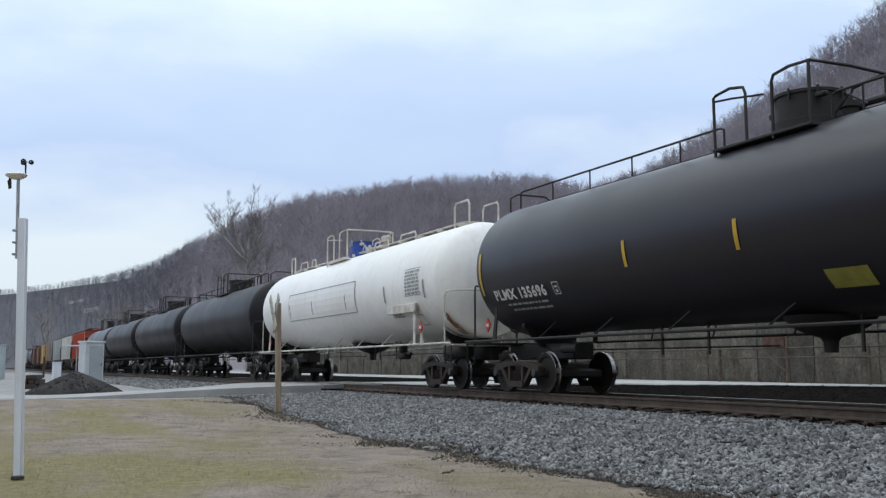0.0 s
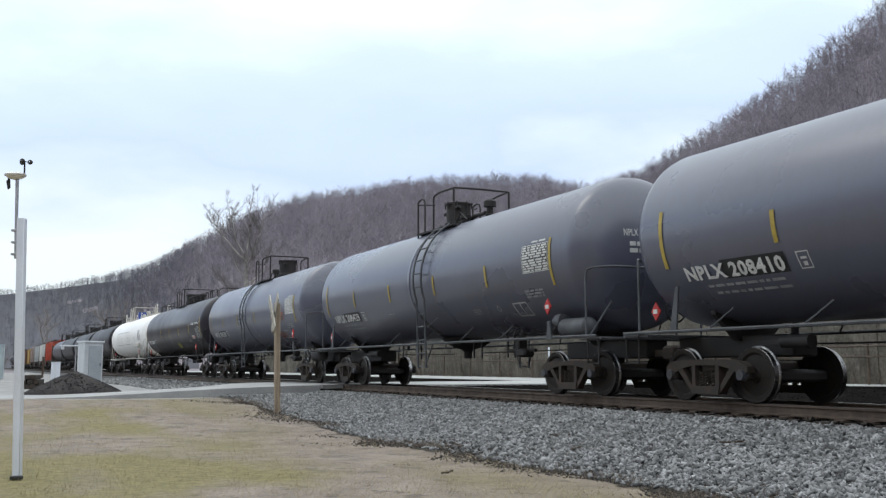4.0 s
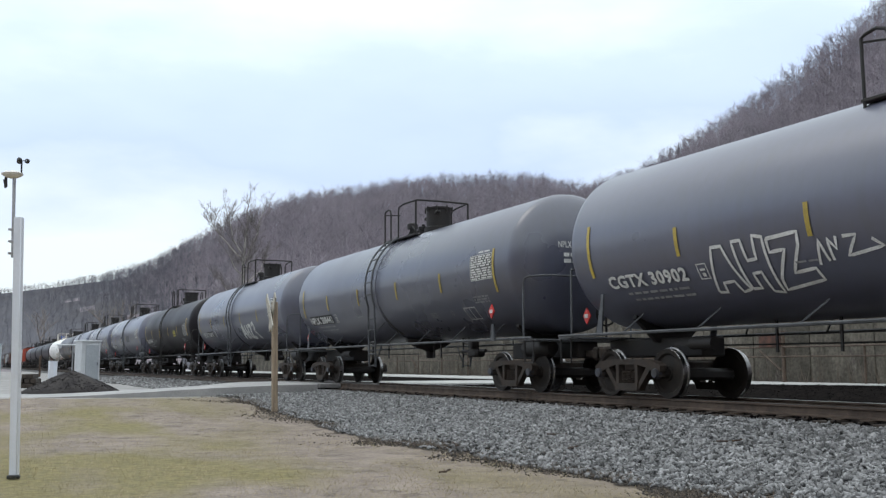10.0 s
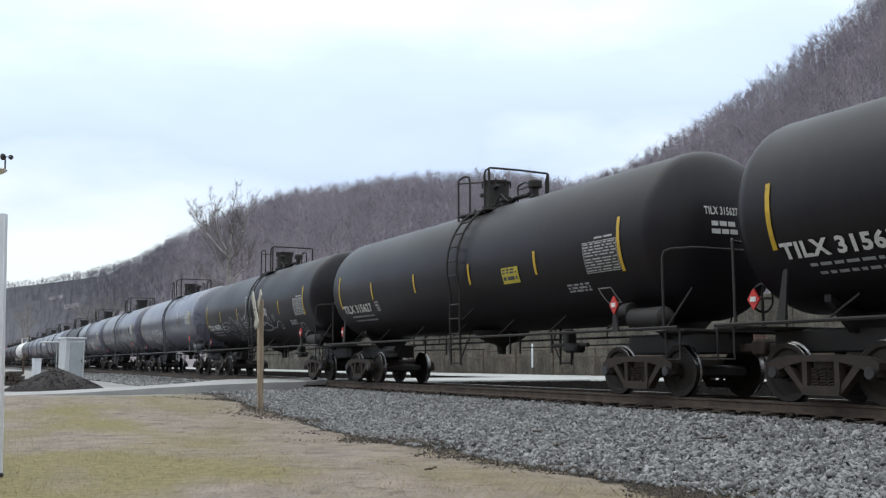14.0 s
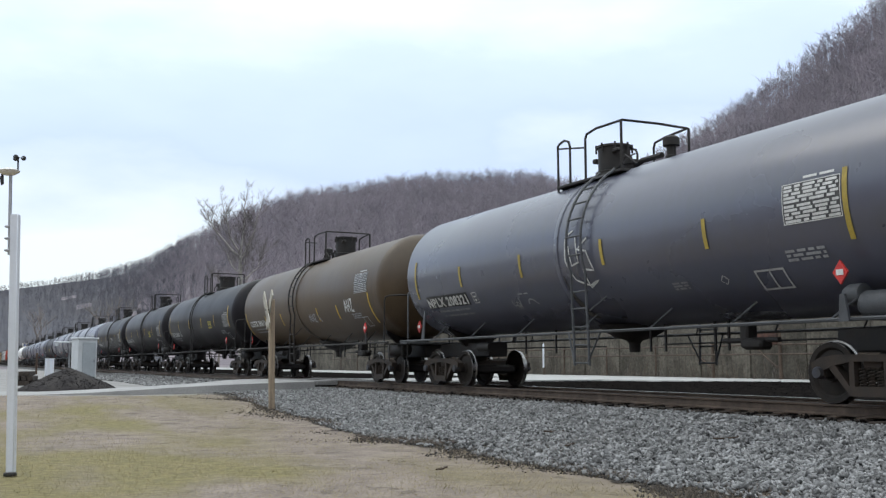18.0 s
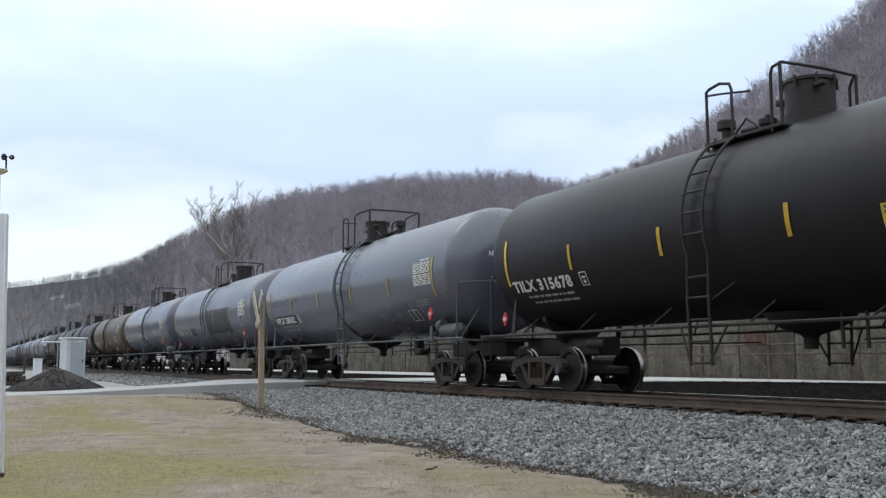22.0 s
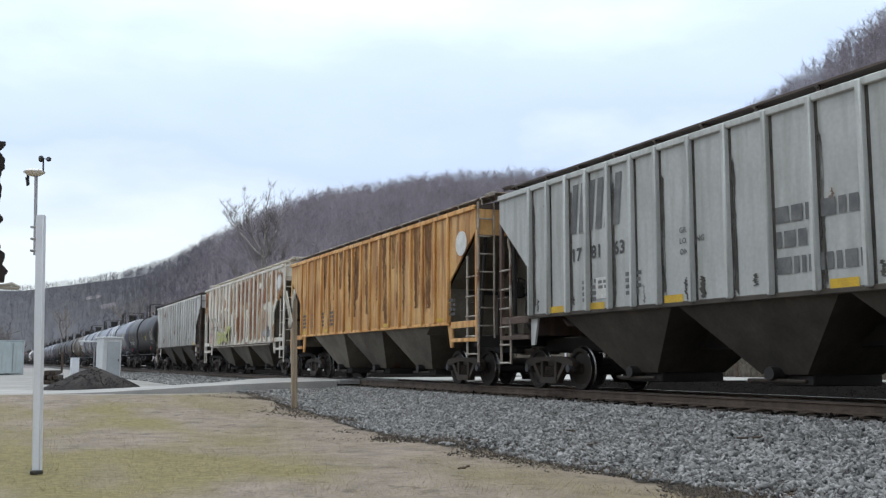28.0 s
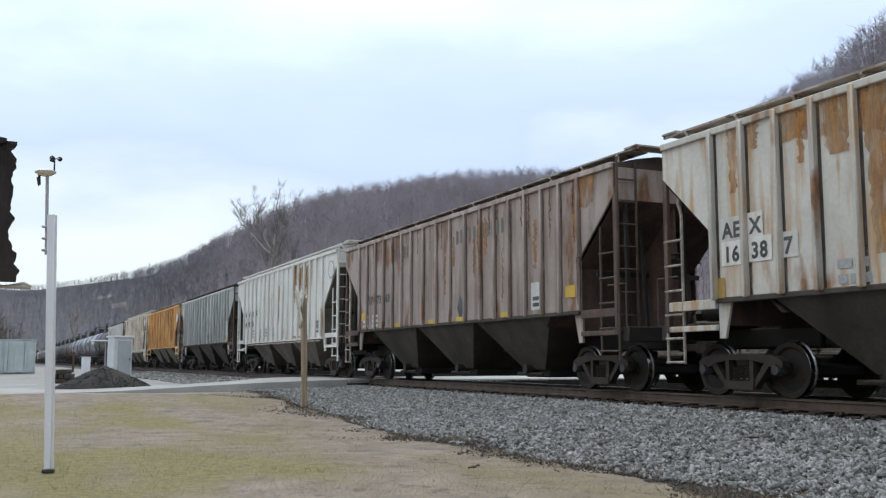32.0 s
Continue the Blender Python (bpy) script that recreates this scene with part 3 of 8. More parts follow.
def make_road():
    b = MB()
    xs = [-80, -40, -20, -10, -5] + [k * 0.5 for k in range(0, 22)] + [10.75]
    n = len(xs)
    v = []
    for x in xs:
        z = road_z(x)
        e = 0.12 * math.sin(x * 1.3)
        back = ROAD_Y1 - 3.3 * sm(0, 2.5, x) * (1 - sm(6.5, 10, x))
        v += [(x, ROAD_Y0 + e, z - 0.4), (x, ROAD_Y0 + e, z - 0.02), (x, ROAD_Y0 + 0.15 + e, z), (x, back - 0.15, z), (x, back, z - 0.02), (x, back, z - 0.4)]
    f = [(i * 6 + k, i * 6 + k + 1, (i + 1) * 6 + k + 1, (i + 1) * 6 + k) for i in range(n - 1) for k in range(5)]
    b.add(v, f)
    tagged(part("road", b, M["road"], None), "worn grey asphalt lane climbing to the level crossing", "road", kind="structure")
    b = MB().box(((14.0 + 24) / 2, (ROAD_Y0 + ROAD_Y1) / 2, -0.16), (10.0, ROAD_Y1 - ROAD_Y0, 0.24), bevel=0.02)
    tagged(part("road", b, M["pale_gravel"], None), "pale worn lane beyond the level crossing", "road", kind="structure")
    cross = thing("level_crossing", "concrete panels of a road crossing laid between the rails", "level crossing", kind="structure")
    for k in range(3):
        y = ROAD_Y0 + 1.0 + 2 * k
        for x, w in ((TRACK_X, 1.26), (TRACK_X - 1.19, 0.76), (TRACK_X + 1.19, 0.76)):
            part("panel", MB().box((x, y, -0.09), (w, 1.985, 0.15), bevel=0.015), M["crosspanel"], cross)


make_road()

# ---- the railway line ----
def make_track():
    track = thing("railway_track", "single railway track with worn rails on dark timber ties", "railway track", kind="structure")
    prof = [(-0.07, -0.172), (0.07, -0.172), (0.07, -0.16), (0.012, -0.135), (0.01, -0.045), (0.036, -0.035), (0.036, -0.006), (-0.036, -0.006), (-0.036, -0.035), (-0.01, -0.045), (-0.012, -0.135), (-0.07, -0.16)]
    for s in (-1, 1):
        x = TRACK_X + s * 0.754
        b = MB().slab([(x + a, z) for a, z in prof], 1000, "y", 440)
        rail = part("rail", b, M["rail"], track)
        # the two heads differ only by their painted reflections
        part("rail_head", MB().slab([(x - 0.034, -0.007), (x + 0.034, -0.007), (x + 0.03, 0.0), (x - 0.03, 0.0)], 1000, "y", 440), M["railtop"] if s > 0 else M["railtop_shaded"], rail, "worn running surface, its reflection put into the colour")
    tie = cached("tie", lambda: MB().box((0, 0, 0), (2.6, 0.23, 0.18), bevel=0.012))
    plate = cached("tie_plate", lambda: MB().box((0, 0, 0), (0.36, 0.19, 0.02), bevel=0.004))
    k, y = 0, -6.0
    while y < 150:
        if not ROAD_Y0 - 0.1 < y < ROAD_Y1 + 0.1:
            t = part("tie", tie, M["tie"], track, at=pose(TRACK_X + random.uniform(-0.03, 0.03), y, -0.285, 0, 0, random.uniform(-0.7, 0.7)))
            if y < 45:
                for s in (-1, 1):
                    part("tie_plate", plate, M["rail"], t, at=pose(s * 0.754, 0, 0.1))
        y += 0.53
    return track


make_track()


def stones(name, count, region, size, material, label, seed):
    """Loose stones: squashed, turned eight-cornered lumps strewn over the ground."""
    rng = np.random.default_rng(seed)
    cube = np.array([(a, b, c) for a in (-1, 1) for b in (-1, 1) for c in (-1, 1)], float)
    tri = np.array([(0, 1, 3), (0, 3, 2), (4, 6, 7), (4, 7, 5), (0, 4, 5), (0, 5, 1), (2, 3, 7), (2, 7, 6), (0, 2, 6), (0, 6, 4), (1, 5, 7), (1, 7, 3)])
    p = region(rng, count)
    n = len(p)
    s = rng.uniform(size[0], size[1], (n, 1, 1)) * rng.uniform(0.6, 1.2, (n, 1, 3))
    v = cube[None] * s * np.array([1.6, 1.0, 0.6]) * rng.uniform(0.3, 1.2, (n, 8, 3))
    # turned about the upright at will, but lying rather than standing
    turn, tip = rng.uniform(0, np.pi, n), rng.normal(size=(2, n)) * 0.3
    w, x, y, z = np.cos(turn), tip[0], tip[1], np.sin(turn)
    size_q = np.sqrt(w * w + x * x + y * y + z * z)
    w, x, y, z = w / size_q, x / size_q, y / size_q, z / size_q
    r = np.stack([1 - 2 * (y * y + z * z), 2 * (x * y - z * w), 2 * (x * z + y * w), 2 * (x * y + z * w), 1 - 2 * (x * x + z * z), 2 * (y * z - x * w), 2 * (x * z - y * w), 2 * (y * z + x * w), 1 - 2 * (x * x + y * y)], 1).reshape(n, 3, 3)
    v = np.einsum("nij,nkj->nki", r, v) + p[:, None, :]
    f = (tri[None] + 8 * np.arange(n)[:, None, None]).reshape(-1, 3)
    return tagged(new(name, arrays(name, v.reshape(-1, 3), f, material)), label, "ballast", kind="stuff")


def near_bed(rng, n):
    y = 3 + 29 * rng.random(n) ** 1.25
    x = 7.2 + 3.75 * rng.random(n) ** 0.85
    edge = 7.75 + 0.3 * np.sin(y * 0.9) + 0.2 * np.sin(y * 2.3 + 1)
    keep = rng.random(n) < np.clip((x - edge + 0.75) / 1.05, 0.025, 1)
    x, y = x[keep], y[keep]
    z = np.array([ground_z(a, b) for a, b in zip(x, y)])
    return np.stack([x, y, z + 0.012 + rng.uniform(0, 0.03, len(x))], 1)


def far_bed(rng, n):
    y = 38.5 + 45 * rng.random(n) ** 1.6
    x = rng.uniform(7.0, 11.3, n)
    z = np.array([ground_z(a, b) for a, b in zip(x, y)])
    return np.stack([x, y, z + 0.02], 1)


def between_rails(rng, n):
    y = rng.uniform(2, 32, n)
    x = rng.uniform(11.1, 15.2, n)
    return np.stack([x, y, np.full(n, -0.24) + rng.uniform(0, 0.03, n)], 1)


M["stones"] = mat("crushed_granite_pieces", (0.285, 0.284, 0.284), (0.165, 0.164, 0.163), 0.85, scale=5, fine=25, bump=0.1, gloss=0.25)
isl = M["stones"].node_tree
g = isl.nodes.new("ShaderNodeNewGeometry")
mr = isl.nodes.new("ShaderNodeMapRange")
mr.inputs["To Min"].default_value, mr.inputs["To Max"].default_value = 0.42, 1.6
isl.links.new(g.outputs["Random Per Island"], mr.inputs["Value"])
isl.links.new(mr.outputs[0], [x for x in isl.nodes if x.type == "HUE_SAT"][0].inputs["Value"])
stones("ballast_stones", 76000, near_bed, (0.013, 0.037), M["stones"], "grey crushed stone ballast sloping down from the track", 3)
stones("ballast_stones", 9000, far_bed, (0.03, 0.06), M["stones"], "grey crushed stone beyond the crossing", 4)


def beyond_rails(rng, n):
    y = rng.uniform(6, 31.5, n)
    x = 13.2 + 14 * rng.random(n) ** 1.2
    keep = x < np.interp(y, (18, 22.5, 25, 28, 31.6), (28.2, 27.7, 26.4, 25.0, 22.9)) - 0.3
    x, y = x[keep], y[keep]
    return np.stack([x, y, np.array([ground_z(a, b) for a, b in zip(x, y)]) - 0.004], 1)


# both strewings carry the train's shade in their near-black colour
stones("ballast_stones", 26000, beyond_rails, (0.012, 0.03), M["shade_ballast"], "stone beyond the track, painted near black for the shade", 9)
stones("ballast_stones", 9000, between_rails, (0.02, 0.045), M["shade_ballast"], "crushed stone between the ties, the train's shade in its colour", 5)


def blades(name, count, spot, height, width, material, label, category, seed, lean=0.5):
    """Thin three-sided blades standing on the ground."""
    rng = np.random.default_rng(seed)
    p = spot(rng, count)
    n = len(p)
    h = rng.uniform(*height, n)
    a = rng.uniform(0, 2 * np.pi, n)
    tip = p + np.stack([np.cos(a) * lean * h, np.sin(a) * lean * h, h], 1)
    ring = [p + np.stack([np.cos(a + k * 2.094) * width, np.sin(a + k * 2.094) * width, np.zeros(n)], 1) for k in range(3)]
    v = np.stack([*ring, tip], 1)
    f = (np.array([(0, 1, 3), (1, 2, 3), (2, 0, 3)])[None] + 4 * np.arange(n)[:, None, None]).reshape(-1, 3)
    return tagged(new(name, arrays(name, v.reshape(-1, 3), f, material)), label, category, kind="stuff")


def lawn_spot(rng, n):
    y = 8 + 24 * rng.random(n) ** 1.5
    x = rng.uniform(-4.5, 7.6, n)
    keep = (x > -0.3 * y) & (np.array([noise.noise((a * 0.5, b * 0.3, 9)) for a, b in zip(x, y)]) > -0.25 + 0.5 * rng.random(n) - 0.3)
    x, y = x[keep], y[keep]
    return np.stack([x, y, np.array([ground_z(a, b) for a, b in zip(x, y)]) - 0.005], 1)


def toe_spot(rng, n):
    y = rng.uniform(6, 31.5, n)
    x = 7.5 + 0.3 * rng.normal(size=n) * (1.3 + np.sin(y * 1.1)) + 0.2 * np.sin(y * 0.6)
    keep = np.array([noise.noise((a * 0.9, b * 0.45, 4)) for a, b in zip(x, y)]) > 0.35 * rng.random(n) - 0.15
    x, y = x[keep], y[keep]
    return np.stack([x, y, np.array([ground_z(a, b) for a, b in zip(x, y)])], 1)


blades("dry_grass", 60000, lawn_spot, (0.015, 0.05), 0.004, M["straw"], "short dry straw-coloured winter grass", "grass", 6, 0.9)


def soil_strip():
    """A ragged band of dark soil where the stones meet the lawn."""
    v, f = [], []
    n = 330
    for k in range(n):
        y = 4 + 27.5 * k / (n - 1)
        mid = 7.55 + 0.22 * math.sin(y * 0.6) + 0.3 * noise.noise((y * 0.5, 0, 7)) + 0.12 * noise.noise((y * 2.3, 1, 7))
        half = 0.34 + 0.3 * noise.noise((y * 0.8, 4, 7)) + 0.12 * noise.noise((y * 3.1, 5, 7))
        for j in range(5):
            x = mid + max(half, 0.06) * (j / 2 - 1)
            v.append((x, y, ground_z(x, y) + 0.016))
    f = [(5 * k + j, 5 * k + j + 1, 5 * k + j + 6, 5 * k + j + 5) for k in range(n - 1) for j in range(4)]
    tagged(part("soil_strip", MB().add(v, f), M["soil_band"], None, smooth=60), "dark damp soil along the foot of the ballast", "soil", kind="structure")


M["soil_band"] = mat("dark_soil_and_litter", (0.075, 0.066, 0.058), (0.04, 0.036, 0.033), 0.95, scale=3, fine=26, bump=0.8, grain=0.4, gloss=0.1)
flaky(M["soil_band"], 6.0, 0.47)
soil_strip()
stones("soil_crumbs", 24000, toe_spot, (0.006, 0.02), M["soil"], "dark soil and cinders along the foot of the ballast", 17)["category"] = "soil"
blades("dead_weeds", 9000, toe_spot, (0.03, 0.11), 0.006, M["weed"], "dark dead weeds along the foot of the ballast", "weeds", 7, 0.8)

# ---- beyond the line: lane, wall and posts ----
def make_far_side():
    b = MB()
    ys = list(range(-30, 20, 5)) + list(range(20, 40)) + list(range(40, 141, 5))
    v = []
    for y in ys:
        # the lane flares out towards the crossing
        e = float(np.interp(y, (18, 22.5, 25, 28, 31.6, 34, 37, 41), (28.2, 27.7, 26.4, 25.0, 22.9, 22.0, 22.5, 24.3))) + 0.12 * math.sin(y * 1.7)
        v += [(e - 0.1, y, -0.2), (e, y, -0.05), (28.9, y, -0.03), (28.9, y, -0.3)]
    b.add(v, [(i * 4 + k, i * 4 + k + 1, i * 4 + k + 5, i * 4 + k + 4) for i in range(len(ys) - 1) for k in range(3)])
    tagged(part("pavement", b, M["pale_gravel"], None), "pale gravel lane along the far side of the line", "lane", kind="structure")
    wall = thing("wall_east", "stained concrete retaining wall beyond the line", "wall", kind="structure")
    panel = cached("wall_panel", lambda: MB().box((0, 0, 1.55), (0.4, 2.97, 3.3), bevel=0.02))
    for k in range(48):
        part("wall_panel", panel, M["concrete"], wall, at=pose(29.2 + random.uniform(-0.012, 0.012), -28 + 3 * k, 0))
    part("coping", MB().box((29.2, 42.5, 3.28), (0.55, 144, 0.16), bevel=0.03), M["concrete"], wall)
    t = thing("marker_post", "white-painted marker post before the concrete wall", "post", pose(28.1, 45.1, -0.1))
    part("stake", MB().cyl((0, 0, 0), (0, 0, 0.5), 0.04, 8), M["rail"], t)
    part("marker", MB().box((-0.03, 0, 1.1), (0.05, 0.14, 1.3), bevel=0.012), M["white_post"], t, "white reflective marker strip")


def pipe_fence():
    """A rusty two-rail pipe fence along the foot of the wall."""
    t = thing("pipe_fence", "rusty two-rail pipe fence with slanting braces before the wall", "fence", pose(28.3, 28.2, 0))
    for z in (0.96, 1.33):
        part("rail", MB().tube([(0, -34, z), (0, 52, z - 0.04)], 0.035, 8), M["rail"], t)
    for k in range(-8, 14):
        y = 3.82 * k
        big = k in (0, 1)
        part("post", MB().cyl((0.04, y, -0.15), (0.04, y, 1.95 if k == 0 else 1.4), 0.075 if big else 0.045, 8), M["rail"], t)
        if k in (0, 1, 5, 9):
            part("brace", MB().tube([(-0.02, y + 0.1, 0.42), (-0.02, y + 1.2, 1.2)], 0.04, 6), M["rail"], t)
    part("plate", MB().box((-0.04, 0.62, 1.6), (0.05, 1.15, 0.55), bevel=0.01), M["dark_plate"], t, "rusty steel plate")


make_far_side()
pipe_fence()


def wall_weeds(rng, n):
    y = rng.uniform(2, 70, n)
    x = 28.6 + 0.25 * rng.normal(size=n)
    return np.stack([np.minimum(x, 28.95), y, np.full(n, -0.05)], 1)


blades("dead_weeds", 420, wall_weeds, (0.3, 1.6), 0.016, M["weed"], "dead weed stalks at the foot of the wall", "weeds", 8, 0.25)

# ---- wooded hills ----
def crest_at(table, az):
    return float(np.interp(az, [a for a, _ in table], [e for _, e in table]))


def hill(name, label, crest, radius, base_r, az0, az1, seed, trees, size, wooded):
    """A wooded ridge: crest gives the slope's rise in degrees by bearing, radius the crest's distance."""
    rng = np.random.default_rng(seed)
    azs = np.arange(az0, az1 + 0.01, 0.8)
    rows_n = 22

    def surf(az, t):
        rc = crest_at(radius, az)
        r0 = crest_at(base_r, az)
        r = r0 + (rc - r0) * t
        top = math.tan(radians(crest_at(crest, az))) * rc
        if t <= 1:
            h = top * (0.25 * t + 0.75 * t ** 1.25)
        else:
            h = top * (1 - 0.8 * (t - 1))
        h += 6 * noise.noise((az * 0.16, t * 2.3, seed)) * min(t * 2, 1) * (0 if t > 0.93 else 1)
        return Vector((r * math.sin(radians(az)), r * math.cos(radians(az)), h - 0.5))

    ts = [k / (rows_n - 4) for k in range(rows_n)]
    v = [surf(a, t) for a in azs for t in ts]
    f = [(i * rows_n + k, (i + 1) * rows_n + k, (i + 1) * rows_n + k + 1, i * rows_n + k + 1) for i in range(len(azs) - 1) for k in range(rows_n - 1)]
    ob = part(name, MB().add(v, f), M["litter"], None, smooth=80)
    tagged(ob, label, "hill", kind="structure")
    # the far left of the ridge gets the slope colour with painted haze
    ob.data.materials.append(M["hazed_slope"])
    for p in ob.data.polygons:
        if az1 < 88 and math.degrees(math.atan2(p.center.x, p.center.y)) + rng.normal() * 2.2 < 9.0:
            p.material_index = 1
    # bare trees in a few forms, repeated over the slope in one mesh
    forms = []
    for k in range(7):
        vv, ff = [], []

        def stick(p, q, r):
            p, q = np.array(p), np.array(q)
            d = q - p
            u = np.cross(d, (0.3, 0.9, 0.1))
            u /= np.linalg.norm(u)
            w = np.cross(d, u)
            w /= np.linalg.norm(w)
            n0 = len(vv)
            vv.extend([p + r * (u * math.cos(a) + w * math.sin(a)) for a in (0, 2.1, 4.2)])
            vv.append(q)
            ff.extend([(n0, n0 + 1, n0 + 3), (n0 + 1, n0 + 2, n0 + 3), (n0 + 2, n0, n0 + 3)])

        lean = rng.normal(size=2) * 0.04
        stick((0, 0, -0.02), (lean[0], lean[1], 1.0), 0.009)
        for i in range(9):
            z = rng.uniform(0.35, 0.85)
            a = rng.uniform(0, 6.283)
            ln = rng.uniform(0.14, 0.3) * (1.25 - z * 0.6)
            p0 = (lean[0] * z, lean[1] * z, z)
            p1 = (p0[0] + math.cos(a) * ln * 0.75, p0[1] + math.sin(a) * ln * 0.75, z + ln * 0.8)
            stick(p0, p1, 0.005)
            for _ in range(2):
                m = [p0[j] + (p1[j] - p0[j]) * rng.uniform(0.3, 0.8) for j in range(3)]
                stick(m, (m[0] + rng.normal() * 0.07, m[1] + rng.normal() * 0.07, m[2] + rng.uniform(0.06, 0.16)), 0.0035)
        forms.append((np.array(vv), np.array(ff)))
    vs, fs, tot = [], [], 0
    kinds = {k: ([], [], [0]) for k in range(3)}
    for _ in range(trees):
        az = rng.uniform(*wooded) if rng.random() < 0.85 else wooded[0] + rng.random() * 16
        t = 1 - abs(rng.normal()) * 0.33 if rng.random() < 0.75 else rng.random()
        if t < 0.02:
            t = rng.random()
        t = min(t + 0.03, 1.06)
        p = surf(az, t)
        vv, ff = forms[rng.integers(7)]
        h = rng.uniform(*size) * (0.36 + 0.64 * sm(3, 15, az))
        a = rng.uniform(0, 6.283)
        c, s = math.cos(a), math.sin(a)
        w = vv * np.array([h, h, h]) * np.array([rng.uniform(0.8, 1.3)] * 2 + [1])
        w = np.stack([w[:, 0] * c - w[:, 1] * s, w[:, 0] * s + w[:, 1] * c, w[:, 2]], 1) + np.array(p)
        # trees on the far left take the haze-tinted colour
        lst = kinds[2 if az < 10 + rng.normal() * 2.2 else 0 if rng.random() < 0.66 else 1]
        lst[0].append(w)
        lst[1].append(ff + lst[2][0])
        lst[2][0] += len(vv)
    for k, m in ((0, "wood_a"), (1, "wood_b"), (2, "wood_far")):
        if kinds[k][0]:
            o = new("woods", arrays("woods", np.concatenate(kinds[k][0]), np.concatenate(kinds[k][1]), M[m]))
            tagged(o, "bare grey-brown winter woods covering the hillside, haze tinted into the colour", "woods", kind="stuff")
    return surf


LEFT_CREST = [(-40, 3.0), (-20, 3.6), (-6, 4.0), (0.9, 3.85), (3.7, 4.3), (6.7, 4.8), (8.8, 5.25), (10.6, 6.1), (12.8, 7.0), (15.1, 7.9), (18, 8.7), (20.7, 8.9), (23.4, 9.4), (26.2, 9.6), (29.6, 9.7), (31.6, 9.6), (33.3, 9.1), (55, 7.0), (75, 5.0)]
LEFT_R = [(-40, 1500), (0, 1500), (8, 1200), (14, 900), (22, 780), (40, 800), (75, 900)]
LEFT_B = [(-40, 600), (0, 500), (10, 330), (20, 210), (40, 200), (75, 220)]
RIGHT_CREST = [(26, 2.0), (33, 7.8), (35.6, 9.2), (36.9, 9.7), (40.1, 11.3), (43.8, 13.35), (46, 14.8), (48.5, 16.2), (51.1, 17.7), (60, 27), (80, 30), (110, 28), (140, 20), (165, 8)]
RIGHT_R = [(26, 560), (36, 480), (50, 400), (80, 360), (165, 380)]
RIGHT_B = [(26, 150), (50, 90), (80, 70), (165, 90)]
surf_a = hill("hill", "wooded ridge in bare winter brown across the valley", LEFT_CREST, LEFT_R, LEFT_B, -38, 70, 21, 13000, (19, 29), (-5, 47))
surf_b = hill("hill", "steep wooded hillside rising close behind the line", RIGHT_CREST, RIGHT_R, RIGHT_B, 28, 90, 22, 4600, (12, 18), (30, 60))

# an unseen hill added behind the camera, to keep low skylight off the cars
BACK_CREST = [(88, 29), (110, 26), (140, 21), (180, 19), (230, 20), (280, 20), (305, 12), (325, 4)]
hill("hill", "unseen hill added behind the camera to block low skylight", BACK_CREST, [(88, 360), (325, 420)], [(88, 80), (325, 120)], 88, 325, 23, 0, (13, 19), (90, 320))


def conifer(at, h):
    t = thing("pine_tree", "small dark evergreen among bare trees on the ridge", "tree", at, "evergreens on the ridge")
    part("trunk", MB().cyl((0, 0, -0.5), (0, 0, h), 0.16, 6, 0.03), M["bark"], t)
    b = MB()
    rng = random.Random(h)
    for k in range(60):
        z = h * (0.18 + 0.8 * k / 60)
        r = (1 - (z / h)) * h * 0.26 * rng.uniform(0.6, 1.15) + 0.15
        a = rng.uniform(0, 6.283)
        b.cyl((math.cos(a) * 0.1, math.sin(a) * 0.1, z), (math.cos(a) * r, math.sin(a) * r, z - 0.25 * r), 0.28, 4, 0.05)
    part("crown", b, M["evergreen"], t)


for az, t, h in ((39.8, 0.97, 15), (41.0, 0.99, 12), (41.6, 0.98, 13), (43.2, 0.96, 11), (10.4, 1.0, 16)):
    sf = surf_a if az < 20 else surf_b
    conifer(Matrix.Translation(sf(az, t)), h)


def bare_tree(at, h, seed, label, bark, spreading=0.55, levels=5, first=0.32):
    """A leafless tree: trunk, limbs and a crown of twigs."""
    rng = random.Random(seed)
    trunk, limbs, twigs = MB(), MB(), MB()

    def grow(p, d, ln, r, lev):
        q, dd = p, d
        pts = [p]
        for _ in range(3):
            dd = (dd + Vector((rng.gauss(0, 0.12), rng.gauss(0, 0.12), rng.gauss(0.04, 0.06)))).normalized()
            q = q + dd * ln / 3
            pts.append(q)
        to = trunk if lev == 0 else limbs if lev < 3 else twigs
        for k in range(3):
            to.cyl(pts[k], pts[k + 1], r * (1 - 0.18 * k), (10, 7, 5, 3, 3, 3, 3)[lev], r * (1 - 0.18 * (k + 1)), caps=False)
        if lev >= levels:
            return
        n = (3, 4, 4, 4, 3)[min(lev, 4)]
        turn = rng.uniform(0, 6.283)
        for k in range(n):
            a = turn + k * 6.283 / n + rng.gauss(0, 0.35)
            side = Vector((math.cos(a), math.sin(a), rng.uniform(0.1, 0.6)))
            nd = (dd * (1 - spreading) + side * spreading).normalized()
            st = pts[3] if k < 2 else pts[rng.choice((1, 2, 2, 3))]
            grow(st, nd, ln * rng.uniform(0.55, 0.78), max(r * (0.56 if lev else 0.6) * rng.uniform(0.8, 1.0), 0.012), lev + 1)

    grow(Vector((0, 0, -0.6)), Vector((0, 0, 1)), h * first, h * 0.017, 0)
    t = thing("tree", label, "tree", at)
    part("trunk", trunk, M[bark], t)
    part("limb_work", limbs, M[bark], t)
    part("crown", twigs, M["twig"], t)


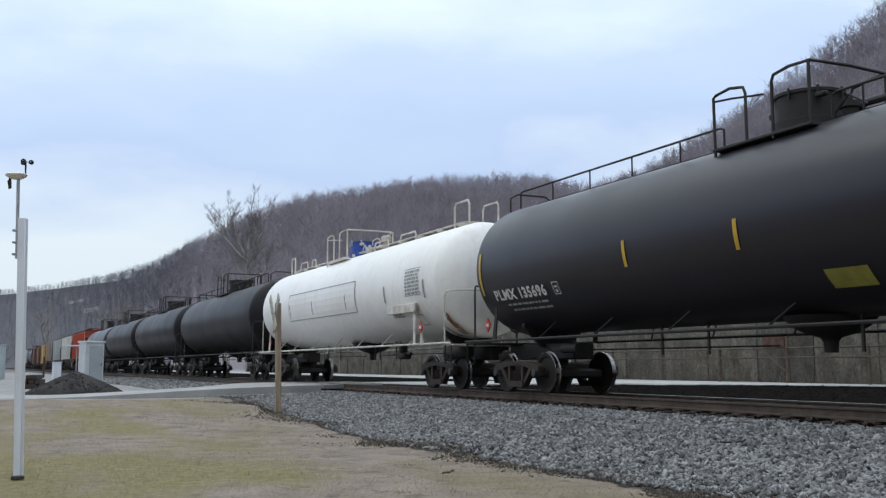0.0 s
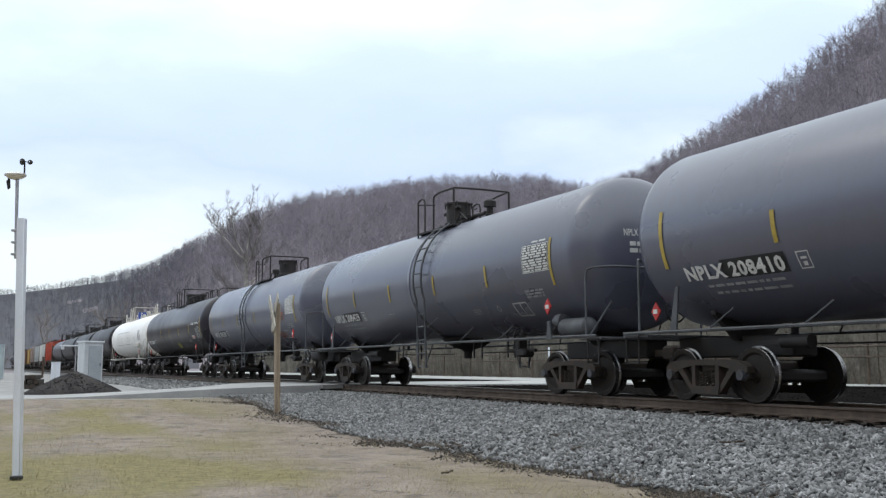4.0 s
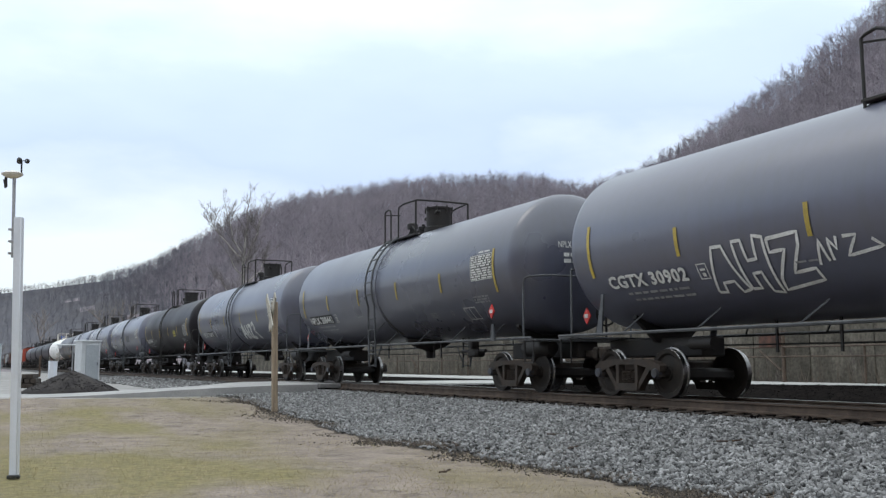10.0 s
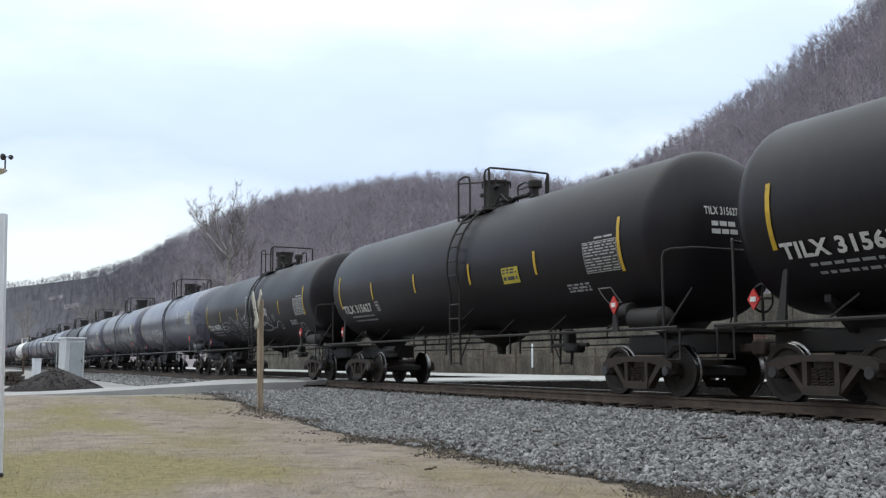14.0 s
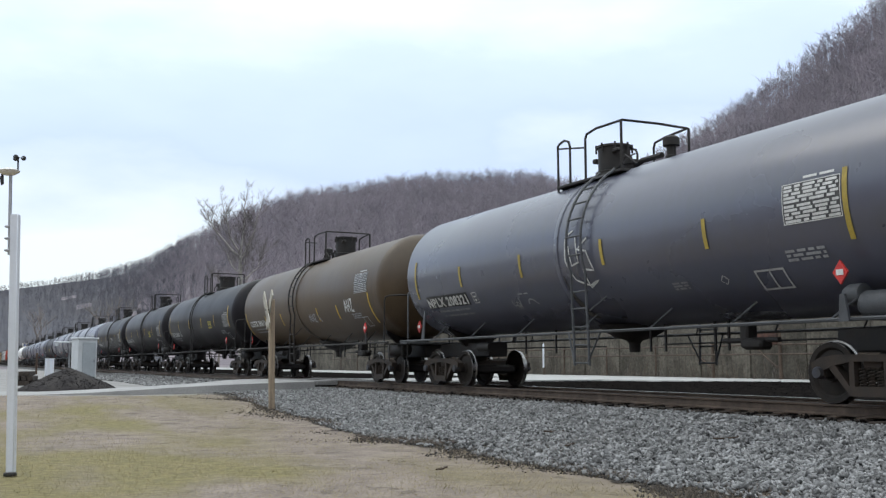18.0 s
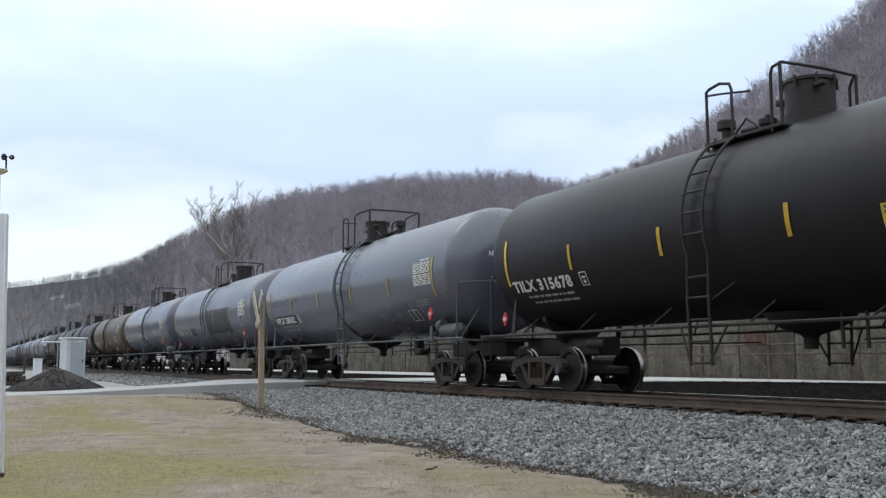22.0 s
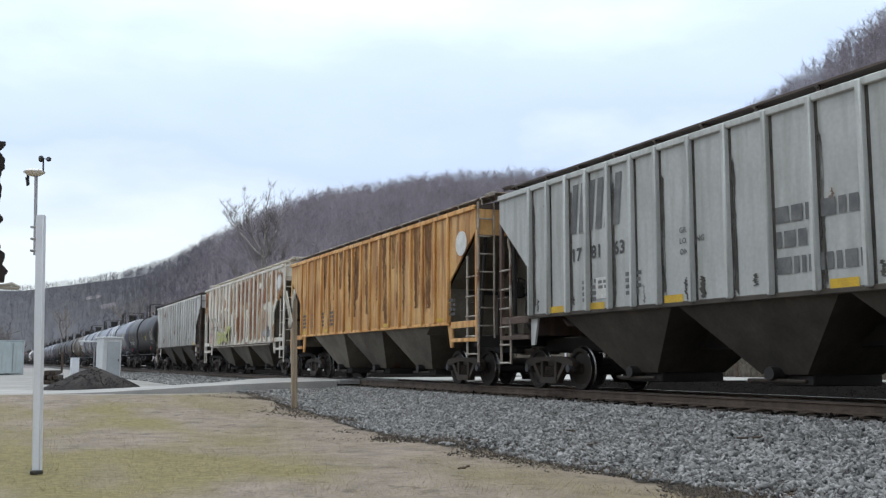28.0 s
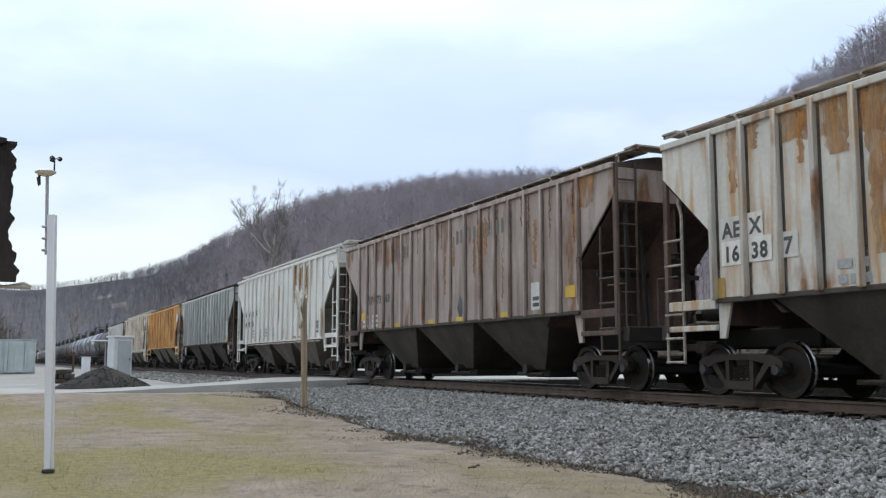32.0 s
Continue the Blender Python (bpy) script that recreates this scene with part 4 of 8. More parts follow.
def sycamore():
    """A tall leafless sycamore: a bare trunk that forks into a fan of long limbs with sparse twigs."""
    rng = random.Random(4)
    t = thing("tree", "tall pale-barked bare sycamore before the wooded hill", "tree", pose(31.6, 125.5, -0.3, 0, 0, -14))
    trunk = [(0.35, 0, -0.4), (0.2, 0.1, 5), (0.0, 0, 10), (-0.1, 0, 13), (-0.15, 0, 15)]
    b = MB()
    for k in range(4):
        b.cyl(trunk[k], trunk[k + 1], 0.42 - 0.055 * k, 10, 0.42 - 0.055 * (k + 1), caps=False)
    part("trunk", b, M["pale_bark"], t)
    crown = MB()

    def twig(p, d, ln, r, lev):
        pts = [p]
        for _ in range(3):
            d = (d + Vector((rng.gauss(0, 0.18), rng.gauss(0, 0.18), rng.gauss(0.06, 0.08)))).normalized()
            pts.append(pts[-1] + d * ln / 3)
        for k in range(3):
            crown.cyl(pts[k], pts[k + 1], r * (1 - 0.2 * k), 4 if lev < 1 else 3, r * (1 - 0.2 * (k + 1)), caps=False)
        if lev < 2:
            for k in range((5, 4)[lev]):
                side = Vector((rng.gauss(0, 1), rng.gauss(0, 1), rng.uniform(0, 0.9))).normalized()
                twig(pts[rng.choice((1, 2, 2, 3))], (d * 0.55 + side * 0.6).normalized(), ln * rng.uniform(0.45, 0.7), max(r * 0.6, 0.02), lev + 1)

    # where each limb leaves the trunk and where it ends
    for p, q, r in (((-0.15, 0, 14.9), (-4.7, 1.2, 22.0), 0.2), ((-0.15, 0, 15), (-2.6, -1.0, 23.2), 0.18), ((-0.15, 0, 15), (0.5, 0.8, 25.4), 0.2), ((-0.1, 0, 14.5), (2.4, -0.6, 23.2), 0.19), ((-0.05, 0, 12.8), (-2.2, 1.5, 17.0), 0.15), ((0, 0, 11.8), (2.9, 0.5, 16.2), 0.14), ((-0.1, 0, 13.4), (0.9, -1.8, 17.4), 0.13), ((0.05, 0, 9.5), (-3.0, -0.6, 12.6), 0.12)):
        p, q = Vector(p), Vector(q)
        q.z -= 0.2 * (q.z - p.z)
        pts = []
        for k in range(7):
            u = k / 6
            bow = Vector((0, 0, -1.0)) * math.sin(math.pi * u) * 0.8 + Vector((rng.gauss(0, 0.12), rng.gauss(0, 0.12), 0)) * (0 < k)
            pts.append(p.lerp(q, u) + bow)
        r *= 0.8
        limb = MB()
        for k in range(6):
            limb.cyl(pts[k], pts[k + 1], r * (1 - 0.13 * k), 7, r * (1 - 0.13 * (k + 1)), caps=False)
        part("limb", limb, M["pale_bark"], t)
        d = (pts[6] - pts[5]).normalized()
        twig(pts[6], d, 1.6, r * 0.24, 0)
        for _ in range(13):
            k = rng.choice((1, 2, 2, 3, 3, 4, 4, 5, 5))
            side = Vector((rng.gauss(0, 1), rng.gauss(0, 1), rng.uniform(0.1, 1))).normalized()
            twig(pts[k], (d * 0.6 + side * 0.6).normalized(), rng.uniform(1.2, 2.4), r * 0.3, 0)
    part("crown", crown, M["pale_twig"], t, "sparse grey-brown twigs")


sycamore()
for x, y, h, sd in ((42, 150, 17, 3), (38, 165, 15, 4), (55, 140, 18, 5), (68, 150, 16, 6), (22, 175, 16, 8), (13, 215, 15, 9), (60, 95, 15, 12), (-6, 118, 9, 14), (-13, 120, 10, 15)):
    bare_tree(pose(x, y, -0.3, 0, 0, sd * 50), h, sd, "slender bare deciduous tree at the foot of the hill", "twig", 0.4, 4, 0.36)



def thicket():
    """A tangle of bare brown stems behind the container, lower towards its end."""
    rng = random.Random(31)
    b = MB()
    for _ in range(420):
        x, y = rng.uniform(-15, 2.0), rng.uniform(107, 117)
        h = rng.uniform(0.7, 1.0) * (6.4 - 0.035 * (x + 3) ** 2 if x > -3 else 6.4) * (1 - max(0.0, x + 0.5) * 0.22)
        p = Vector((x, y, -0.4))
        tip = p + Vector((rng.gauss(0, 0.8), rng.gauss(0, 0.8), h))
        b.cyl(p, tip, 0.045, 3, 0.008, caps=False)
        for _ in range(9):
            q = p.lerp(tip, rng.uniform(0.2, 0.95))
            b.cyl(q, q + Vector((rng.gauss(0, 0.55), rng.gauss(0, 0.55), rng.uniform(0.1, 0.9))), 0.022, 3, 0.006, caps=False)
    solid("thicket", b, M["thicket"], "dense tangle of bare brown brush behind the container", "brush", kind="stuff")


thicket()

# ---- railway cars: each lies along y with its leading end towards +y; the origin is on the rails under its middle ----
WHEEL_R = 0.457
WHEELSETS = {1: [], -1: []}


def make_wheelset():
    b = MB()
    for s in (-1, 1):
        # hub, dished plate, rim and flange; the outer face looks away from the car
        prof = [(0.085, 0.02), (0.13, 0.02), (0.14, -0.02), (0.34, -0.045), (0.375, -0.005), (0.45, 0.0), (0.457, -0.006), (0.459, -0.09), (0.485, -0.105), (0.482, -0.13), (0.38, -0.13), (0.34, -0.085), (0.14, -0.1), (0.085, -0.12)]
        b.lathe([(r, s * (0.81 + a)) for r, a in prof], 32, axis="x", close=False)
    b.cyl((-0.95, 0, 0), (0.95, 0, 0), 0.1, 12)
    return b


def wheelset_mesh():
    """The shared wheelset, its running treads bright."""
    if "wheelset" not in CACHE:
        me = cached("wheelset", make_wheelset)
        me.materials.append(M["tread"])
        for p in me.polygons:
            rr = [math.hypot(me.vertices[i].co.y, me.vertices[i].co.z) for i in p.vertices]
            if min(rr) > 0.45 and max(rr) < 0.487:
                p.material_index = 1
    return CACHE["wheelset"]


def make_sideframe():
    """A cast side frame: top chord, tension legs and two openings, in the plane y, z."""
    b = MB()
    for d in (1, -1):
        b.slab([(d * 1.02, 0.60), (d * 1.02, 0.50), (d * 0.78, 0.50), (d * 0.62, 0.56), (d * 0.30, 0.62), (0, 0.62), (0, 0.72), (d * 0.55, 0.72), (d * 0.86, 0.68)], 0.16, "x", 0)
        b.slab([(d * 0.74, 0.56), (d * 0.60, 0.58), (d * 0.34, 0.26), (d * 0.34, 0.14)], 0.14, "x", 0)
        b.slab([(d * 0.34, 0.64), (d * 0.25, 0.64), (d * 0.25, 0.20), (d * 0.34, 0.20)], 0.15, "x", 0)
        b.slab([(d * 0.80, 0.58), (d * 0.98, 0.58), (d * 0.98, 0.40), (d * 0.93, 0.40), (d * 0.89, 0.54), (d * 0.84, 0.40), (d * 0.79, 0.40)], 0.15, "x", 0)
    b.slab([(-0.36, 0.27), (0.36, 0.27), (0.34, 0.13), (-0.34, 0.13)], 0.2, "x", 0)
    return b


def make_springs():
    return MB().tube([(0.055 * math.cos(k * 1.047), 0.055 * math.sin(k * 1.047), 0.27 + 0.0075 * k) for k in range(34)], 0.014, 4)


def add_truck(car, y, heading):
    """Bolster with two side frames, springs, bearing caps and two wheelsets."""
    bol = part("truck", cached("bolster", lambda: MB().box((0, 0, 0.6), (2.0, 0.36, 0.2), bevel=0.04).box((0, 0, 0.74), (0.5, 0.5, 0.14), bevel=0.03)), M["truck"], car, "four-wheel freight truck in rust-grimed cast steel", pose(0, y, 0))
    part("spring_plank", cached("spring_plank", lambda: MB().box((0, 0, 0.44), (1.2, 2.3, 0.2), bevel=0.05)), M["iron"], bol)
    for d in (1, -1):
        part("brake_beam", cached(("brake_beam", d), lambda: MB().box((0, d * 0.42, 0.42), (1.5, 0.14, 0.2), bevel=0.02)), M["iron"], bol)
    for s in (-1, 1):
        part("side_frame", cached("side_frame", make_sideframe), M["truck"], bol, at=pose(s * 1.0, 0, 0))
        for k in (-1, 0, 1):
            if s < 0 or k == 0:
                part("spring", cached("spring", make_springs), M["truck"], bol, at=pose(s * 1.0, 0.15 * k, 0))
        for d in (-1, 1):
            part("bearing_cap", cached("bearing_cap", lambda: MB().lathe([(0.0, 0.0), (0.08, 0.0), (0.09, -0.02), (0.1, -0.12)], 14, axis="x", close=False)), M["bearing"], bol, at=pose(s * 1.13, d * 0.889, WHEEL_R, 0, 0, 0 if s > 0 else 180))
    for d in (1, -1):
        w = part("wheelset", wheelset_mesh(), M["tyre"], bol, at=pose(0, d * 0.889, WHEEL_R))
        WHEELSETS[d].append(w)
    return bol


def add_coupler(car, y, d):
    b = MB().box((0, y - d * 0.45, 0.86), (0.13, 0.7, 0.15), bevel=0.02)
    b.box((0.02, y - d * 0.07, 0.86), (0.3, 0.22, 0.3), bevel=0.05).box((-0.1, y + d * 0.06, 0.86), (0.1, 0.2, 0.26), bevel=0.03)
    part("coupler", b, M["truck"], car, "rusty knuckle coupler")
    part("air_hose", MB().tube([(0.3, y - d * 0.35, 0.75), (0.32, y - d * 0.2, 0.5), (0.2, y - d * 0.05, 0.38), (0.05, y, 0.42)], 0.025, 6), M["black_plastic"], car)


# ---- lettering ----
FONT_CACHE = {}


def letters(text, size, bold=0.0):
    """Flat outlines of a text as points and faces, its lower left corner at the origin."""
    key = (text, size, bold)
    if key not in FONT_CACHE:
        cu = bpy.data.curves.new("lettering", "FONT")
        cu.body, cu.size, cu.offset, cu.resolution_u = text, size, bold, 2
        cu.space_character = 1.08
        ob = bpy.data.objects.new("lettering", cu)
        scene.collection.objects.link(ob)
        dg = bpy.context.evaluated_depsgraph_get()
        me = ob.evaluated_get(dg).to_mesh()
        v = [(p.co.x, p.co.y) for p in me.vertices]
        f = [tuple(p.vertices) for p in me.polygons]
        ob.evaluated_get(dg).to_mesh_clear()
        bpy.data.objects.remove(ob)
        bpy.data.curves.remove(cu)
        FONT_CACHE[key] = (v, f)
    return FONT_CACHE[key]


def text_width(text, size, bold=0.0):
    v, _ = letters(text, size, bold)
    return max(p[0] for p in v) - min(p[0] for p in v)


def rect(a0, b0, a1, b1, n=1):
    """A rectangle of a, b in n strips along b."""
    v, f = [], []
    for k in range(n + 1):
        b = b0 + (b1 - b0) * k / n
        v += [(a0, b), (a1, b)]
    for k in range(n):
        f.append((2 * k, 2 * k + 1, 2 * k + 3, 2 * k + 2))
    return v, f


def bars(a0, b1, a1, rows, gap, seed, thick=0.62):
    """Plain bars that stand for lines of unreadable writing."""
    rng = random.Random(seed)
    v, f = [], []
    b = b1
    for _ in range(rows):
        a = a0
        while a < a1 - 0.05:
            w = rng.uniform(0.08, 0.3)
            e = min(a + w, a1)
            k = len(v)
            v += [(a, b), (e, b), (e, b - gap * thick), (a, b - gap * thick)]
            f.append((k, k + 1, k + 2, k + 3))
            a = e + 0.05
        b -= gap
    return v, f


def stroke(pts, w):
    """A painted line through points, w wide, in short steps."""
    fine = [pts[0]]
    for (x0, y0), (x1, y1) in zip(pts, pts[1:]):
        n = max(1, int(math.hypot(x1 - x0, y1 - y0) / 0.1))
        fine += [(x0 + (x1 - x0) * k / n, y0 + (y1 - y0) * k / n) for k in range(1, n + 1)]
    pts = fine
    v, f = [], []
    for i, (x, y) in enumerate(pts):
        x0, y0 = pts[max(i - 1, 0)]
        x1, y1 = pts[min(i + 1, len(pts) - 1)]
        d = math.hypot(x1 - x0, y1 - y0) or 1
        nx, ny = -(y1 - y0) / d * w / 2, (x1 - x0) / d * w / 2
        v += [(x + nx, y + ny), (x - nx, y - ny)]
    f = [(2 * i, 2 * i + 1, 2 * i + 3, 2 * i + 2) for i in range(len(pts) - 1)]
    return v, f


def join(*shapes):
    v, f = [], []
    for sv, sf in shapes:
        k = len(v)
        v += sv
        f += [tuple(i + k for i in q) for q in sf]
    return v, f


def shift(shape, a, b):
    return [(x + a, y + b) for x, y in shape[0]], shape[1]


def on_tank(car, name, shape, y, ang, material, R, ZC, label="", lift=0.014):
    """Lays a flat shape on the near side of a tank: a runs towards the rear from y, b up the round side from ang degrees below or above its middle."""
    q = MB()
    vv = []
    for a, b in shape[0]:
        th = radians(ang) + b / R
        vv.append((-(R + lift) * math.cos(th), y - a, ZC + (R + lift) * math.sin(th)))
    q.add(vv, [f[::-1] for f in shape[1]])
    return writing(part(name, flat_mesh(name, q), material, car, label))


def writing(ob):
    """Marks too small to pick apart stay joined."""
    if ob.name.split(".")[0] in ("small_writing", "data_panel", "board_writing", "wording", "owner_lettering", "head_number", "car_number", "spray_tag", "stencil_frame", "decal", "panel_edge"):
        tagged(ob, kind="stuff")
    return ob


def flat_mesh(name, q):
    me = bpy.data.meshes.new(name)
    me.from_pydata(q.v, [], q.f)
    me.materials.append(None)
    return me


def on_side(car, name, shape, y, z, x, material, label=""):
    """Lays a flat shape on the near side of a flat-sided car."""
    q = MB()
    q.add([(x, y - a, z + b) for a, b in shape[0]], [f[::-1] for f in shape[1]])
    return writing(part(name, flat_mesh(name, q), material, car, label))


def scrawl(seed, n, w, h):
    """A loose sprayed flourish."""
    rng = random.Random(seed)
    out = []
    for _ in range(n):
        x, y, a = rng.uniform(0, w), rng.uniform(-h, h) * 0.5, rng.uniform(0, 6.283)
        pts, turn = [], rng.uniform(-0.5, 0.5)
        for _ in range(22):
            pts.append((x, y))
            turn += rng.gauss(0, 0.14)
            a += max(-0.6, min(0.6, turn))
            x, y = x + math.cos(a) * w * 0.025, y + math.sin(a) * h * 0.09
            if abs(y) > h * 0.6:
                a = -a
        out.append(stroke(pts, 0.035))
    return join(*out)

# ---- tank cars ----
TANK_R, TANK_Z = 1.58, 2.94
GREY_R, GREY_Z = 1.63, 2.96


def tank_car(length, colour, iron, label, style, marks=None, R=TANK_R, ZC=TANK_Z, deco=None, detail=True, head=None):
    car = thing("tank_car", label, "tank car", group="freight train")
    hl = length / 2
    tip = hl - 0.55            # the tank's furthest point
    hc = tip - 0.72            # where its straight part ends
    paint_m, iron_m = M[colour], M[iron]

    def shell():
        prof = []
        for k in range(11):
            q = math.pi / 2 * k / 10
            prof.append((max(R * math.sin(q), 0.002), -hc - 0.72 * math.cos(q)))
        prof += [(R, y) for y in (-hc * 0.5, 0.0, hc * 0.5)]
        for k in range(10, -1, -1):
            q = math.pi / 2 * k / 10
            prof.append((max(R * math.sin(q), 0.002), hc + 0.72 * math.cos(q)))
        return MB().lathe(prof, 56, (0, 0, ZC), "y")

    part("tank", cached(("tank", length, R, ZC), shell), paint_m, car)
    for d in (-1, 1):
        sill = MB().box((0, d * (hl - 1.95), 0.95), (0.55, 2.9, 0.38), bevel=0.03)
        sill.slab([(-0.85, 1.5), (-0.35, 1.05), (0.35, 1.05), (0.85, 1.5), (0.85, ZC - 1.25), (0, ZC - 1.45), (-0.85, ZC - 1.25)], 0.12, "y", d * (hl - 2.15))
        part("stub_sill", sill, M["iron"], car, "grimy stub sill and saddle")
        add_truck(car, d * (hl - 2.15), d)
        add_coupler(car, d * hl, d)
        deck = MB().box((0, d * (hl - 0.72), 1.15), (2.9, 0.75, 0.05), bevel=0.01)
        part("end_platform", deck, iron_m, car, "narrow steel grating platform")
        # end handrail: a tall bent pipe round the tank's head from side to side
        bend = [(-1.45, hl - 0.86, 1.15), (-1.45, hl - 0.86, 2.42), (-1.43, hl - 0.83, 2.53), (-1.35, hl - 0.74, 2.57), (-1.1, hl - 0.5, 2.58), (-0.9, hl - 0.44, 2.58)]
        part("end_handrail", MB().tube([(x, d * y, z) for x, y, z in bend] + [(-x, d * y, z) for x, y, z in bend[::-1]], 0.024, 7), iron_m, car, "bent pipe handrail round the tank's end")
        for s in (-1, 1):
            x = s * 1.45
            # a slanting plate that ties the side rail to the tank
            if d > 0:
                part("strut", MB().slab([(d * (hl - 1.95), 1.98), (d * (hl - 1.87), 1.98), (d * (hl - 1.68), 1.17), (d * (hl - 1.86), 1.17)], 0.03, "x", s * 1.42), iron_m, car)
            part("step", MB().tube([(x, d * (hl - 0.45), 1.15), (x, d * (hl - 0.45), 0.66), (x, d * (hl - 0.82), 0.66), (x, d * (hl - 0.82), 1.15)], 0.02, 5), M["iron"], car, "bent stirrup step")
    # long side rails carried on slanting brackets
    for s in (-1, 1):
        rail = part("side_rail", MB().tube([(s * 1.50, -hl + 0.45, 1.2), (s * 1.50, hl - 0.45, 1.2)], 0.03, 6), iron_m, car, "long low handrail")
        for y in (6.4, 4.35, 2.1, -0.3, -2.55, -4.6, -6.6):
            part("bracket", cached(("bracket", s), lambda: MB().tube([(s * 1.50, 0, 1.2), (s * 1.3, -0.4, 1.55)], 0.018, 5)), iron_m, rail, at=pose(0, y, 0))
    # under the tank: brake rods on hangers, bottom outlet, reservoir
    part("brake_rod", MB().tube([(-0.25, -hl + 3.3, 0.98), (-0.25, -1.4, 0.96)], 0.016, 5), M["iron"], car, "thin brake rod under the tank")
    part("brake_rod", MB().tube([(0.25, 1.2, 0.96), (0.25, hl - 3.3, 0.98)], 0.016, 5), M["iron"], car, "thin brake rod under the tank")
    for y in (3.8, 2.45, -1.0, -1.46, -2.85, -3.2):
        part("hanger", cached(("hanger", ZC, R), lambda: MB().box((-0.25, 0, (ZC - R + 0.8) / 2 + 0.05), (0.03, 0.05, ZC - R - 0.74))), M["iron"], car, at=pose(0, y, 0))
    part("bottom_outlet", MB().lathe([(0.75, ZC - R + 0.05), (0.6, 1.24), (0.4, 1.13), (0.17, 1.06), (0.12, 1.0), (0.11, 0.82)], 20, (0, -0.15, 0), "z"), M["iron"], car)
    part("brake_valve", MB().box((-0.5, -3.95, 1.08), (0.26, 0.2, 0.46), bevel=0.04).box((-0.55, -4.2, 0.92), (0.3, 0.46, 0.2), bevel=0.05).cyl((-0.55, -4.7, 0.98), (-0.55, -3.4, 0.98), 0.045, 8), M["iron"], car, "black air brake valve group")
    if style in ("ladder", "ladder_dark"):
        res = part("air_reservoir", MB().lathe([(0.02, -0.56), (0.12, -0.53), (0.2, -0.44), (0.2, 0.44), (0.12, 0.53), (0.02, 0.56)], 18, (-1.2, -hl + 1.55, 1.4), "y"), iron_m, car, "rounded air reservoir")
        part("brake_cylinder", MB().lathe([(0.02, 0.17), (0.12, 0.14), (0.16, 0.05), (0.16, -0.16), (0.08, -0.18)], 16, (-1.2, -hl + 2.2, 1.55), "y"), iron_m, res)
        for y in (-hl + 1.25, -hl + 1.85):
            part("strap", MB().box((-1.2, y, 1.25), (0.3, 0.05, 0.14)), M["iron"], res)
        part("brace", MB().tube([(-1.25, -hl + 1.02, 1.22), (-0.95, -hl + 0.68, 1.9)], 0.025, 6), iron_m, car)
    else:
        part("air_reservoir", MB().lathe([(0.02, -0.62), (0.14, -0.58), (0.2, -0.48), (0.2, 0.48), (0.14, 0.58), (0.02, 0.62)], 16, (-0.75, -hl + 1.35, 1.0), "y"), M["iron"], car, "rounded air reservoir")
    part("deck_stripe", MB().box((-1.46, -hl + 1.1, 1.19), (0.03, 0.62, 0.07), bevel=0.006), M["panel_ink"], car, "white lettered strip on the side rail")
    part("brake_cylinder", MB().cyl((-0.6, hl - 3.5, 1.0), (-0.6, hl - 4.1, 1.0), 0.11, 12).box((-0.6, hl - 3.3, 1.0), (0.1, 0.5, 0.08)), M["iron"], car)
    part("brake_wheel", MB().lathe([(0.25, -0.015), (0.275, 0), (0.25, 0.015), (0.23, 0)], 20, (0.5, -hl + 0.5, 1.75), "y", close=False).box((0.5, -hl + 0.5, 1.75), (0.5, 0.02, 0.03)).box((0.5, -hl + 0.5, 1.75), (0.03, 0.02, 0.5)).cyl((0.5, -hl + 0.5, 1.2), (0.5, -hl + 0.5, 1.75), 0.03, 6), M["iron"], car, "spoked hand brake wheel on its staff")
    # top fittings
    top = ZC + R
    # platform beside the manway: a short loop at its front, a gap for the ladder, then a hoop across behind
    a0, a1, b0, b1, my, dr, dh = {"ladder": (1.25, 0.78, 0.2, -1.0, 0.42, 0.35, 0.68), "ladder_b": (1.25, 0.78, 0.2, -1.0, -0.76, 0.37, 0.7), "lpg": (1.37, 0.6, 0.0, -0.75, 0.07, 0.56, 0.58), "ladder_black": (1.1, 0.5, -0.38, -0.55, -0.35, 0.4, 0.7), "lpg_white": (2.2, 1.5, 0.9, 0.2, 0.75, 0.5, 0.5)}.get(style, (0.46, -0.16, -0.92, -1.08, 0.06, 0.33, 0.76))
    top_m = M["iron"] if iron == "iron_grey" else iron_m
    for s in (-1, 1):
        x = s * 0.9
        part("platform", MB().box((s * 0.78, (a0 + b1) / 2, top - 0.17), (0.3, a0 - b1 + 0.1, 0.05), bevel=0.008).tube([(s * 0.78, a0 - 0.1, top - 0.18), (s * 0.6, a0 - 0.1, top - 0.1)], 0.02, 4), top_m, car, "grating walkway beside the manway")
        part("platform_rail", MB().tube([(x, a0, top - 0.3), (x, a0 + 0.01, top + 0.76), (x, a0 - 0.06, top + 0.8), (x, (a0 + a1) / 2 - 0.02, top + 0.84), (x, a1 + 0.05, top + 0.78), (x, a1, top + 0.66), (x, a1, top - 0.2)], 0.027, 7)
             .tube([(x, a0, top + 0.7), (x * 0.95, (a0 + a1) / 2, top + 0.67), (x * 0.75, a1 - 0.2, top + 0.62)], 0.02, 5), top_m, car, "bent pipe guard rail")
    hoop = []
    for s in (-1, 1):
        x = s * 0.9
        leg = [(x, b0, top - 0.25), (x, b0, top + 0.7), (x, b0 - 0.05, top + 0.8)] + ([(x, b0 - 0.4, top + 0.85)] if b0 - b1 > 0.4 else []) + [(x * 0.92, b1, top + 0.86)]
        hoop.append(leg)
    part("platform_rail", MB().tube(hoop[0] + [(0, b1 - 0.06, top + 0.86)] + hoop[1][::-1], 0.027, 7), top_m, car, "pipe hoop across the platform's end")
